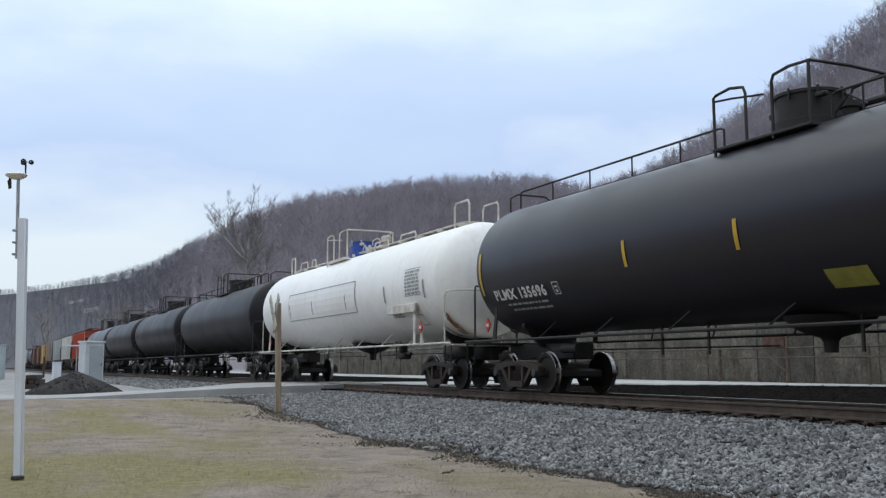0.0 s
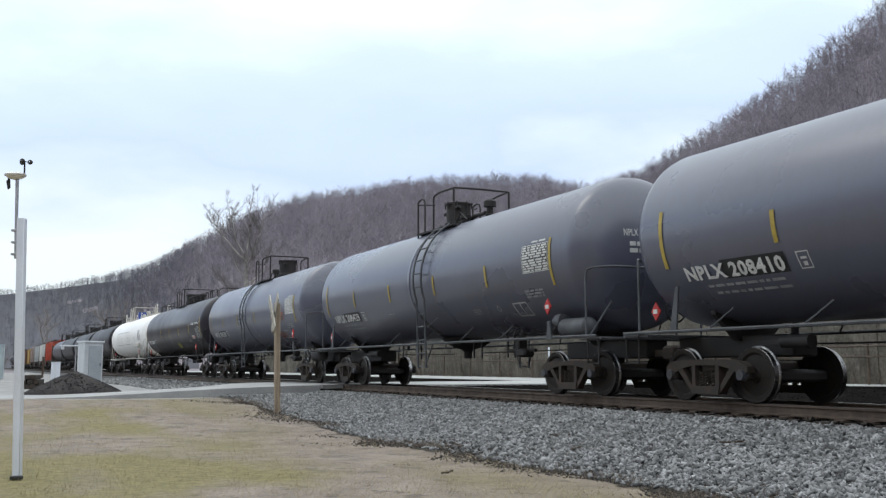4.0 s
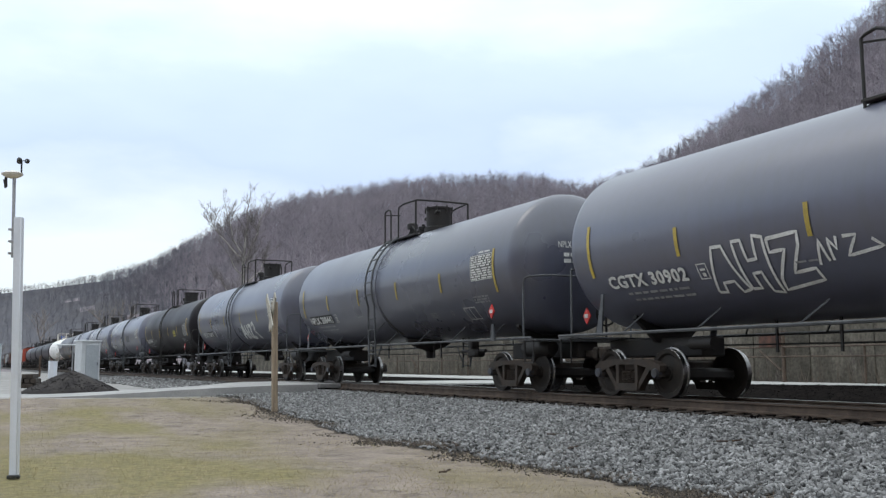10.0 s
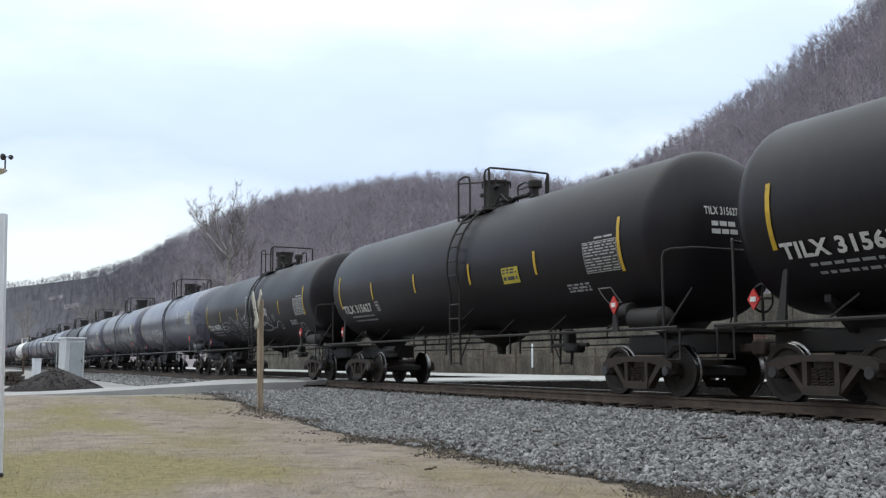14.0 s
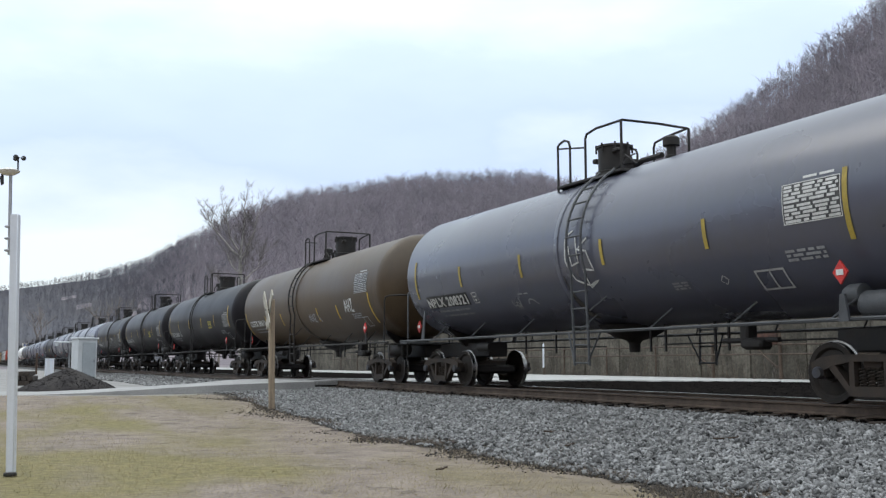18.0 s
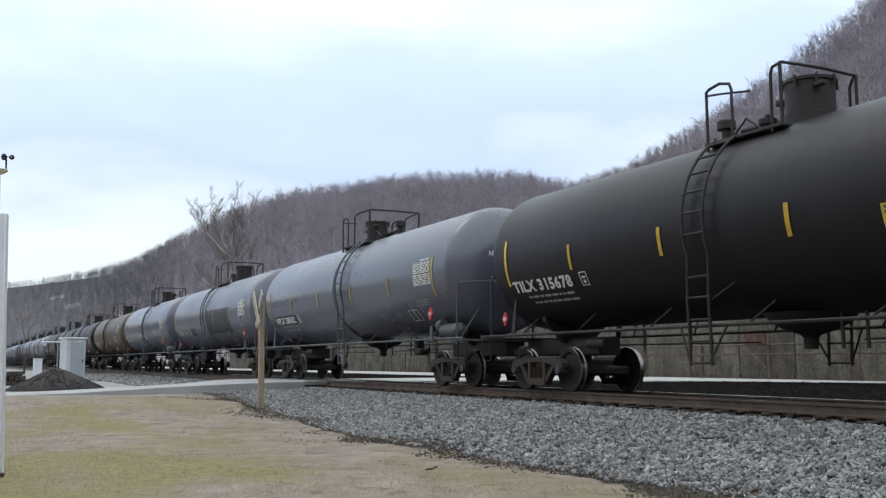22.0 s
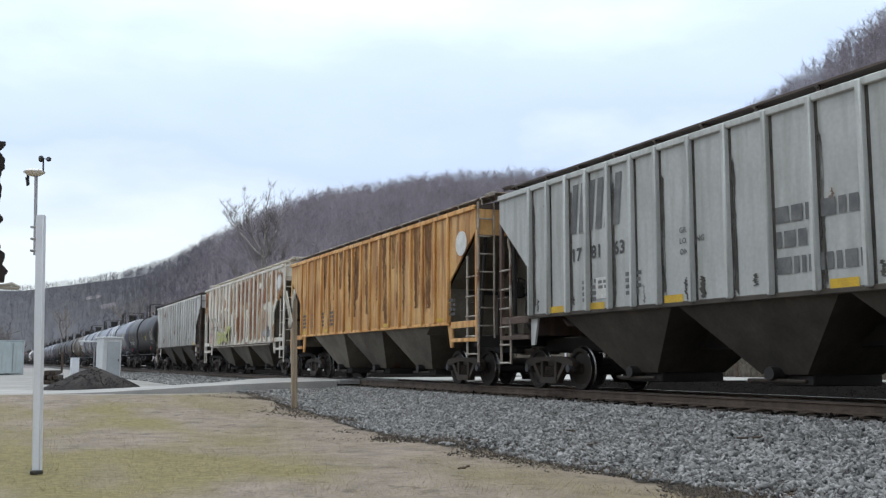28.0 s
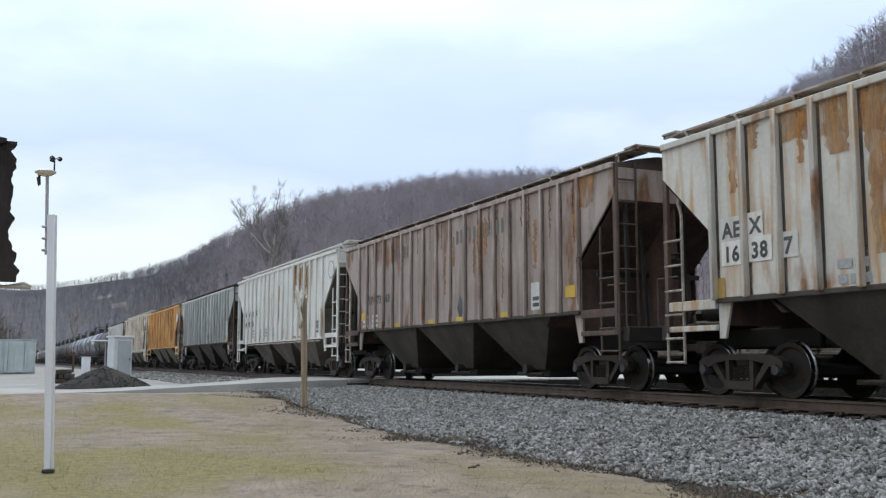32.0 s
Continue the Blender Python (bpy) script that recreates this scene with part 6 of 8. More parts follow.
def curl(pts, w):
    """A sprayed line smoothed through a few points."""
    fine = []
    n = len(pts)
    for k in range(n - 1):
        p = [Vector(pts[min(max(k + d, 0), n - 1)]) for d in (-1, 0, 1, 2)]
        for j in range(5):
            u = j / 5
            q = 0.5 * (2 * p[1] + (p[2] - p[0]) * u + (2 * p[0] - 5 * p[1] + 4 * p[2] - p[3]) * u * u + (3 * p[1] - p[0] - 3 * p[2] + p[3]) * u ** 3)
            fine.append((q.x, q.y))
    return stroke(fine + [pts[-1]], w)


def deco_black_patch(car, hc, R, ZC):
    on_tank(car, "paint_patch", rect(0, 0, 4.3, 1.15, 18), 0.05, -36, M["dark_patch"], R, ZC, "large black painted-over patch", 0.008)
    on_tank(car, "paint_patch", rect(0, 0, 1.0, 0.4, 6), hc - 3.75, -36, M["dark_patch"], R, ZC, "black painted-over patch")


def deco_scrawl(car, hc, R, ZC):
    z1 = [(0.3, 0.9), (0.05, 0.8), (0.0, 0.3), (0.2, -0.1), (0.6, -0.25), (0.95, -0.15), (0.6, -0.3), (0.55, 0.1), (0.9, 0.05), (0.75, 0.45), (0.45, 0.5), (0.8, 0.7)]
    on_tank(car, "spray_tag", join(stroke(z1, 0.04), stroke([(0.15, 0.6), (0.2, 0.2), (0.45, 0.25), (0.4, 0.75)], 0.04)), -0.05, -22, M["white_ink"], R, ZC, "thin white sprayed scrawl")
    on_tank(car, "spray_tag", scrawl(44, 3, 0.8, 0.4), 2.6, -34, M["grey_ink"], R, ZC, "thin pale sprayed scrawl")


def deco_dirt(car, hc, R, ZC):
    on_tank(car, "paint_patch", rect(0, 0, 1.6, 0.5, 3), -1.6, -20, M["head_grey"], R, ZC, "dark grimy patch")


def deco_orange(car, hc, R, ZC):
    loops = [(0.06 * k, 0.14 * math.sin(k * 1.1) + 0.002 * k) for k in range(30)]
    on_tank(car, "spray_tag", join(stroke(loops, 0.06), stroke([(0, 0.1), (1.8, 0.2)], 0.05), shift(stroke(loops[:18], 0.06), 0.1, -0.75)), -3.9, -16, M["orange_ink"], R, ZC, "faded orange scrawl")
    zig = [(0.0, 0.2), (0.12, 0.5), (0.2, 0.05), (0.32, 0.5), (0.4, 0.1), (0.55, 0.55), (0.6, 0.1), (0.75, 0.5), (0.78, 0.0), (0.95, -0.5), (1.15, -0.4)]
    on_tank(car, "spray_tag", join(stroke(zig, 0.04), stroke([(x + 0.05, 0.9 * y - 0.08) for x, y in zig], 0.03)), 0.0, -22, M["grey_ink"], R, ZC, "thin pale sprayed scrawl")


def deco_brown(car, hc, R, ZC):
    tag = join(stroke([(0, 0), (0.2, 0.5), (0.4, 0)], 0.1), stroke([(0.1, 0.2), (0.35, 0.2)], 0.08), stroke([(0.5, 0), (0.52, 0.5)], 0.1), stroke([(0.75, 0), (0.78, 0.5)], 0.1), stroke([(0.5, 0.25), (0.75, 0.25)], 0.08), stroke([(0.9, 0.48), (1.2, 0.48), (0.9, 0.02), (1.25, 0.02)], 0.1))
    on_tank(car, "spray_tag", ([(x * 0.62, y * 0.8) for x, y in tag[0]], tag[1]), -4.75, -26, M["white_ink"], R, ZC, "white sprayed block tag")
    on_tank(car, "spray_tag", join(shift(([(x * 0.6, y * 0.6) for x, y in tag[0]], tag[1]), 0, 0), shift(scrawl(12, 2, 0.7, 0.25), 0.85, 0.1)), -0.9, -34, M["grey_ink"], R, ZC, "pale outlined spray tag")


def deco_gas(car, hc, R, ZC):
    on_tank(car, "wording", letters("LIQUEFIED PETROLEUM GAS", 0.15, 0.005), -6.6, -1, M["white_ink"], R, ZC, "white stencilled wording")
    on_tank(car, "decal", rect(0, 0, 0.78, 0.36, 3), -1.25, -49, M["faded_decal"], R, ZC, "faded yellow decal")
    on_tank(car, "decal", rect(0, 0, 0.72, 0.2, 2), -6.45, -29.5, M["white_ink"], R, ZC, "white decal with red wording")
    on_tank(car, "wording", letters("NON-ODORIZED", 0.105, 0.003), -6.47, -27.6, M["red_ink"], R, ZC, lift=0.022)

# ---- covered hoppers and box cars ----
def hopper_car(length, colour, label, ribs, style, deco=None, trim=None, top=4.52, low=1.62, bay="under"):
    car = thing("covered_hopper", label, "hopper car", group="freight train")
    hl = length / 2
    body = hl - {"hop_white": 0.45, "hop_yellow": 0.42, "hop_green": 0.72}.get(colour, 0.80)   # end of the side sheets at the top
    slant = 1.55 if bay == "under_pale" or colour == "hop_yellow" else 1.35
    foot = body - slant        # end of the side sheets at the bottom
    X = 1.52
    pale = bay == "under_pale"
    pm, tm = M[colour], M[trim or colour]
    # side sheets with cut corners, roof with a shallow slope and end slope sheets
    zc = 4.12 if pale else 3.9
    out = [(-body, top), (-body, zc), (-foot, 2.7), (-foot, low), (foot, low), (foot, 2.7), (body, zc), (body, top)]
    for s in (-1, 1):
        part("side_sheet", cached(("side_sheet", s, length, low, top, zc), lambda: MB().slab(out, 0.04, "x", s * X)), pm, car)
        part("side_sill", MB().box((s * (X - 0.01), 0, low - 0.01), (0.1, 2 * foot, 0.09), bevel=0.015), M["under"] if ribs == 18 else tm, car)
        if pale:
            part("sill_pipe", MB().cyl((s * (X + 0.02), -foot + 0.5, low - 0.12), (s * (X + 0.02), foot - 0.5, low - 0.12), 0.03, 6), M["ladder_pale"], car)
        part("top_chord", MB().box((s * (X + 0.02), 0, top - 0.03), (0.12, 2 * body, 0.12), bevel=0.015), tm, car)
    if pale:
        posts = [6.66 - 0.83 * k for k in range(17)]
    elif ribs == 18:
        # five wide panels amidships, six narrower ones on either side
        half = [0.463, 1.389, 2.315, 3.085, 3.855, 4.625, 5.395, 6.165, 6.93]
        mid = 0.0 if colour == "hop_aex" else -0.12
        posts = [mid + y for y in half[::-1]] + [mid - y for y in half]
    else:
        posts = [foot - 0.04 - (2 * foot - 0.08) * k / (ribs - 1) for k in range(ribs)]
    for s in (-1, 1):
        for y in posts:
            edge = max(0.0, abs(y) - foot)
            z0 = low if edge <= 0 else 2.7 + edge * ((zc - 2.7) / slant)
            if style == "post":
                mk = lambda: MB().box((0, 0, (z0 + top) / 2), (0.15, 0.095, top - z0), bevel=0.02)
            else:
                mk = lambda: MB().box((0, 0, (z0 + top) / 2), (0.08, 0.12 if pale else 0.08, top - z0), bevel=0.018)
            part("rib", cached(("rib", style, bay, round(z0, 2), top), mk), tm, car, at=pose(s * (X + 0.055), y, 0))
            # a dark strip on the sheet paints the post's shadow line
            if style == "post" and s < 0:
                part("rib_seam", cached(("rib_seam", round(z0, 2), top), lambda: MB().box((0, 0, (z0 + top) / 2), (0.006, 0.19, top - z0 - 0.02))), M["grime"], car, at=pose(-X - 0.023, y - 0.012, 0))
    walk_m = pm if pale else M["ladder_pale"] if colour in ("hop_brown", "hop_yellow", "hop_aex") else M["roofwalk"]
    roof = MB()
    prof = [(-X, top), (-0.95, top + 0.14), (-0.45, top + 0.22), (0.45, top + 0.22), (0.95, top + 0.14), (X, top)]
    roof.slab(prof + [(X - 0.05, top - 0.05), (-X + 0.05, top - 0.05)], 2 * body, "y", 0)
    part("roof", roof, M["roofwalk"] if style == "rust" else tm, car)
    part("roof_hatch", MB().box((0, 0, top + 0.27), (0.6, 2 * body - 1.2, 0.12), bevel=0.03), tm, car, "long trough hatch along the roof")
    for s in (-1, 1):
        walkway = part("running_board", MB().box((s * 0.98, 0, top + 0.28), (0.5, 2 * body + 0.1, 0.035)), walk_m, car, "steel grating roof walkway")
        for k in range(13):
            y = -body + 0.3 + (2 * body - 0.6) * k / 12
            part("board_bracket", cached(("board_bracket", s, top), lambda: MB().box((s * 1.2, 0, top + 0.14), (0.03, 0.06, 0.26)).box((s * 1.05, 0, top + 0.24), (0.4, 0.06, 0.04))), walk_m, walkway, at=pose(0, y, 0))
    for d in (-1, 1):
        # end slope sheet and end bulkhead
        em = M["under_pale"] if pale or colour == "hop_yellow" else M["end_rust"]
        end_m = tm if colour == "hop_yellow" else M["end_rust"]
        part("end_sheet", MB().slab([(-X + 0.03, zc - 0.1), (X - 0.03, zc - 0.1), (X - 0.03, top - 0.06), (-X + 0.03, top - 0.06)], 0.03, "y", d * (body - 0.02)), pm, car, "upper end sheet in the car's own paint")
        part("slope_sheet", MB().add([(X - 0.03, d * (body - 0.02), zc - 0.1), (-X + 0.03, d * (body - 0.02), zc - 0.1), (X - 0.03, d * (hl - 3.6), 1.35), (-X + 0.03, d * (hl - 3.6), 1.35)], [(0, 1, 3, 2)]), em, car, "dark sloping end sheet")
        # corner posts, and the side sill carried on past the slope sheet to the corner
        for s in (-1, 1):
            part("corner_post", MB().box((s * (X - 0.03), d * (body - 0.01), (1.12 + zc) / 2), (0.09, 0.11, zc - 1.1), bevel=0.012), pm if pale else end_m, car)
            part("corner_sill", MB().box((s * (X - 0.03), d * (foot + body) / 2, 1.56), (0.07, body - foot - 0.08, 0.17), bevel=0.012).box((s * (X - 0.03), d * (foot + body) / 2, 1.16), (0.08, body - foot - 0.08, 0.1), bevel=0.012), pm if pale or colour == "hop_aex" else end_m, car)
            part("bolster_web", MB().slab([(d * (foot + 0.02), low), (d * (foot + 0.02), 0.98), (d * (foot - 0.12), 0.98), (d * (foot - 0.3), low)], 0.05, "x", s * (X - 0.08)), tm, car)
        part("end_sill", MB().box((0, d * (hl - 0.62), 1.12), (2.9, 0.22, 0.3), bevel=0.02).box((0, d * (hl - 1.9), 1.0), (0.6, 2.6, 0.36), bevel=0.03), M["iron"], car)
        part("end_platform", MB().box((0, d * (hl - 1.1), 1.24), (2.7, 0.8, 0.04)), pm if pale else M["roofwalk"], car)
        # bracing under the slope
        for bx, y0, y1, z1 in ((-1.2, hl - 0.85, body - 0.1, 3.85), (1.2, hl - 0.85, body - 0.1, 3.85), (-0.5, hl - 1.2, body - 0.6, 3.3), (0.5, hl - 1.2, body - 0.6, 3.3)):
            part("end_brace", MB().tube([(bx, d * y0, 1.26), (bx, d * y1, z1)], 0.05, 6), M["iron"], car)
        part("cross_brace", MB().box((0, d * (body - 1.0), 2.4), (2.6, 0.06, 0.1)), M["iron"], car)
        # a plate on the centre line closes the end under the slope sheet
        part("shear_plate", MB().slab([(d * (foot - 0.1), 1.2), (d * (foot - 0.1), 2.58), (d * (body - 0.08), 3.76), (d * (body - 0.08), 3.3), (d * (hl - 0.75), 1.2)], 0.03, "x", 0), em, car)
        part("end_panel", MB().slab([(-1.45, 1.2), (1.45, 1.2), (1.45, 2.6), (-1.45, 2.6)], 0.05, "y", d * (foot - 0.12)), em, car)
        lm = pm if pale else M["ladder_pale"]
        for s in (-1, 1):
            if s != d * -1:
                # end ladder at this corner
                b = MB().tube([(s * 1.5, d * (body + 0.06), 0.6), (s * 1.5, d * (body + 0.06), top + 0.1)], 0.03, 6).tube([(s * 1.05, d * (body + 0.06), 1.2), (s * 1.05, d * (body + 0.06), top + 0.1)], 0.026, 6)
                im = pm if pale else M["ladder_pale"] if bay != "under" else M["roofwalk"]
                lad = part("ladder", b, im, car, "end ladder")
                for z in (1.5, 1.95, 2.4, 2.85, 3.3, 3.75, 4.2):
                    part("rung", cached(("erung", s), lambda: MB().cyl((s * 1.02, 0, 0), (s * 1.53, 0, 0), 0.02, 6)), im, lad, at=pose(0, d * (body + 0.06), z))
                # a shorter flight on the side, up to the slope
                lad = part("ladder", MB().tube([(s * 1.5, d * (body - 0.56), 0.75), (s * 1.5, d * (body - 0.56), 3.3)], 0.028, 6), im, car, "short side ladder")
                for z in (0.8, 1.25, 1.75, 2.25, 2.75):
                    part("rung", cached(("srung", d), lambda: MB().cyl((0, 0.03 * d, 0), (0, -0.64 * d, 0), 0.02, 6)), im, lad, at=pose(s * 1.52, d * (body + 0.04), z))
            else:
                # side ladder at this corner
                yy = d * (body + 0.02)
                b = MB().tube([(s * 1.5, yy, 0.55), (s * 1.5, yy, top)], 0.03, 6)
                b.tube([(s * 1.5, yy - d * 0.46, 0.55), (s * 1.5, yy - d * 0.46, 3.2), (s * 1.5, yy - d * 0.38, 3.4), (s * 1.5, yy - d * 0.4, 3.5)], 0.03, 6)
                lad = part("ladder", b, lm, car, "side corner ladder")
                for z in (0.58, 1.0, 1.42, 1.85, 2.3, 2.75):
                    part("rung", cached(("hrung", d), lambda: MB().cyl((0, 0.03 * d, 0), (0, -0.49 * d, 0), 0.022, 6)), lm, lad, at=pose(s * 1.52, yy, z))
        part("grab_rail", MB().tube([(-1.5, d * (hl - 0.5), 1.25), (-1.5, d * (hl - 0.5), 2.1), (-1.5, d * (body - 0.3), 2.1)], 0.02, 5), M["roofwalk"], car)
        add_truck(car, d * (hl - 2.12), d)
        add_coupler(car, d * hl, d)
    part("center_sill", MB().box((0, 0, 1.0), (0.4, 2 * hl - 4, 0.34), bevel=0.03), M["iron"], car)
    # three hoppers hanging under the body
    span = 2 * (hl - 3.35)
    for k in range(3):
        y0 = -hl + 3.35 + span * k / 3
        y1 = y0 + span / 3
        m = (y0 + y1) / 2
        v = []
        for x in (1.5, -1.5):
            v += [(x, y0 + 0.05, low), (x, y1 - 0.05, low)]
        for x in (0.75, -0.75):
            v += [(x * 1.1, m - 0.5, 0.4), (x * 1.1, m + 0.5, 0.4)]
        b = MB().add(v, [(0, 1, 5, 4), (2, 3, 7, 6), (0, 2, 6, 4), (1, 3, 7, 5), (4, 5, 7, 6), (0, 1, 3, 2)])
        h = part("hopper_bay", b, M["under_pale"] if colour == "hop_yellow" else M[bay], car, "dark sloping hopper bottom", smooth=None)
        part("outlet_gate", MB().box((0, m, 0.31), (1.5, 1.1, 0.18), bevel=0.02), M["iron"], h)
        part("gate_shaft", MB().cyl((-0.95, m - 0.6, 0.3), (-0.95, m + 0.6, 0.3), 0.035, 8), M["truck"], h)
        part("gate_rack", MB().box((-0.5, m + 0.8, 0.28), (0.12, 0.7, 0.08), bevel=0.01), M["truck"], h)
        part("outlet_tube", MB().cyl((-1.05, m + 0.1, 0.42), (1.05, m + 0.1, 0.42), 0.11, 10), M["iron"], h)
    part("brake_wheel", MB().lathe([(0.25, -0.015), (0.275, 0), (0.25, 0.015), (0.23, 0)], 20, (-0.2, -hl + 0.6, 2.5), "y", close=False).box((-0.2, -hl + 0.62, 2.5), (0.5, 0.02, 0.03)).box((-0.2, -hl + 0.62, 2.5), (0.03, 0.02, 0.5)).box((-0.2, -hl + 0.72, 2.45), (0.3, 0.2, 0.4), bevel=0.03), M["iron"], car, "spoked hand brake wheel")
    part("air_reservoir", MB().lathe([(0.02, -0.5), (0.15, -0.46), (0.2, -0.38), (0.2, 0.38), (0.15, 0.46), (0.02, 0.5)], 16, (-0.9, hl - 1.6, 1.5), "y"), M["iron"], car)
    # a raised end platform of the roof walkway over each end
    for d in (-1, 1):
        part("end_board", MB().box((0, d * (body + 0.18), top + 0.32), (2.5, 0.42, 0.035)).box((-1.2, d * (body + 0.18), top + 0.28), (0.04, 0.4, 0.06)).box((1.2, d * (body + 0.18), top + 0.28), (0.04, 0.4, 0.06)), walk_m, car, "grating step across the roof's end")
    PANELS[:] = posts
    if deco:
        deco(car, foot, body, -X - 0.028, top, low)
    return car


PANELS = []      # the posts of the car that is being lettered, front to rear


def tapes(car, x, z, ys, w=0.55, h=0.17):
    for y in ys:
        on_side(car, "reflector_patch", rect(-w / 2, -h / 2, w / 2, h / 2), y, z, x, M["yellow"], "yellow reflective patch")


def big_emblem(car, y, z, x, size, m):
    """The owner's large emblem as plain slanting bars."""
    for k in range(6):
        a = 0.3 * k * size
        on_side(car, "emblem_bar", ([(a, 0), (a + 0.2 * size, 0), (a + 0.32 * size, size), (a + 0.12 * size, size)], [(0, 1, 2, 3)]), y, z, x, m, "plain dark slanting bar")


def panel_pairs(car, first, pairs, z, x, size=0.42):
    """Numerals in pairs, one pair to a panel between the side posts."""
    for k, s in enumerate(pairs):
        on_side(car, "car_number", letters(s, size, 0.012), PANELS[first + k] - 0.14, z, x, M["black_ink"], "black stencilled numerals")


def rust_runs(car, x, top, low, seed, material, chance, width, drop, hang=True, skip=()):
    """Ragged runs of rust between the side posts, hanging from the roof edge or standing free."""
    rng = random.Random(seed)
    for k, (y, nxt) in enumerate(zip(PANELS, PANELS[1:])):
        if rng.random() > chance or k in skip:
            continue
        step = y - nxt
        floor = low + 0.1
        h = min(rng.uniform(*drop), top - 0.1 - floor)
        z0 = top - 0.1 - h if hang else rng.uniform(floor, top - 0.15 - h)
        w = step * rng.uniform(*width)
        a0 = 0.09 + rng.uniform(0, max(step - 0.18 - w, 0.0))
        v, m = [], 20
        for i in range(m + 1):
            t = i / m
            pinch = 1 - (0.45 * (1 - t) if hang else 0.35 * abs(2 * t - 1) ** 3)
            mid = a0 + w / 2 + rng.uniform(-0.03, 0.03)
            v += [(mid - w / 2 * pinch + rng.uniform(-0.025, 0.025), h * t), (mid + w / 2 * pinch + rng.uniform(-0.025, 0.025), h * t)]
        on_side(car, "rust_patch", (v, [(2 * i, 2 * i + 1, 2 * i + 3, 2 * i + 2) for i in range(m)]), y, z0, x - 0.002, material, "ragged run of rust")


def rust_block(car, y0, y1, z0, z1, x, material, seed, label="flaked block of rust"):
    """One ragged patch of rust from y0 back to y1, its edges uneven all round."""
    rng = random.Random(seed)
    w, h = y0 - y1, z1 - z0
    nc, nr = 6, max(6, int(h / 0.06))

    def edge(n, size):
        out, e = [], 0.0
        for _ in range(n + 1):
            e = 0.75 * e + rng.gauss(0, size * 0.5)
            out.append(max(-size, min(size, e)) + rng.uniform(-0.3, 0.3) * size)
        return out

    le, ri = edge(nr, min(0.05, 0.2 * w)), edge(nr, min(0.05, 0.2 * w))
    bo, to = edge(nc, min(0.14, 0.2 * h)), edge(nc, min(0.14, 0.2 * h))
    v = []
    for r in range(nr + 1):
        for c in range(nc + 1):
            a, b = c / nc, r / nr
            v.append((a * w + le[r] * (1 - a) + ri[r] * a, b * h + bo[c] * (1 - b) + to[c] * b))
    f = [(r * (nc + 1) + c, r * (nc + 1) + c + 1, (r + 1) * (nc + 1) + c + 1, (r + 1) * (nc + 1) + c) for r in range(nr) for c in range(nc)]
    on_side(car, "rust_patch", (v, f), y0, z0, x, material, label)


def deco_nw(car, foot, body, x, top, low):
    big_emblem(car, 5.12, 3.2, x - 0.005, 1.02, M["soft_ink"])
    panel_pairs(car, 2, ("17", "80", "76"), 2.65, x - 0.004, 0.36)
    rust_runs(car, x, top, low, 61, M["dark_rust"], 0.7, (0.2, 0.8), (0.1, 0.35))
    for k, w in enumerate((1.5, 0.6, 1.58)):
        on_side(car, "owner_lettering", bars(0, 0.3, w, 1, 0.3, 20 + k, 0.8), -0.76, 2.66 - 0.36 * k, x - 0.004, M["soft_ink"], "dark bars of lettering")
    on_side(car, "small_writing", join(bars(0, 0, 1.4, 3, 0.16, 3), shift(bars(0, 0, 0.9, 3, 0.14, 4), 3.9, 0.5)), body - 2.5, 2.3, x - 0.004, M["soft_ink"])
    on_side(car, "paint_patch", rect(0, 0, 0.62, 0.55), -body + 3.62, 2.55, x - 0.004, M["iron_grey"], "dark grey repainted patch")
    on_side(car, "data_panel", join(rect(0, 0, 0.6, 0.4)), -body + 3.62, 2.02, x - 0.003, M["black_ink"])
    on_side(car, "data_panel", join(rect(0.06, 0.06, 0.27, 0.34), rect(0.33, 0.06, 0.54, 0.34)), -body + 3.62, 2.02, x - 0.007, M["white_ink"])
    tapes(car, x - 0.006, low + 0.08, (6.35, 5.69, 3.41, -0.16, -3.68, -6.55), 0.5, 0.15)


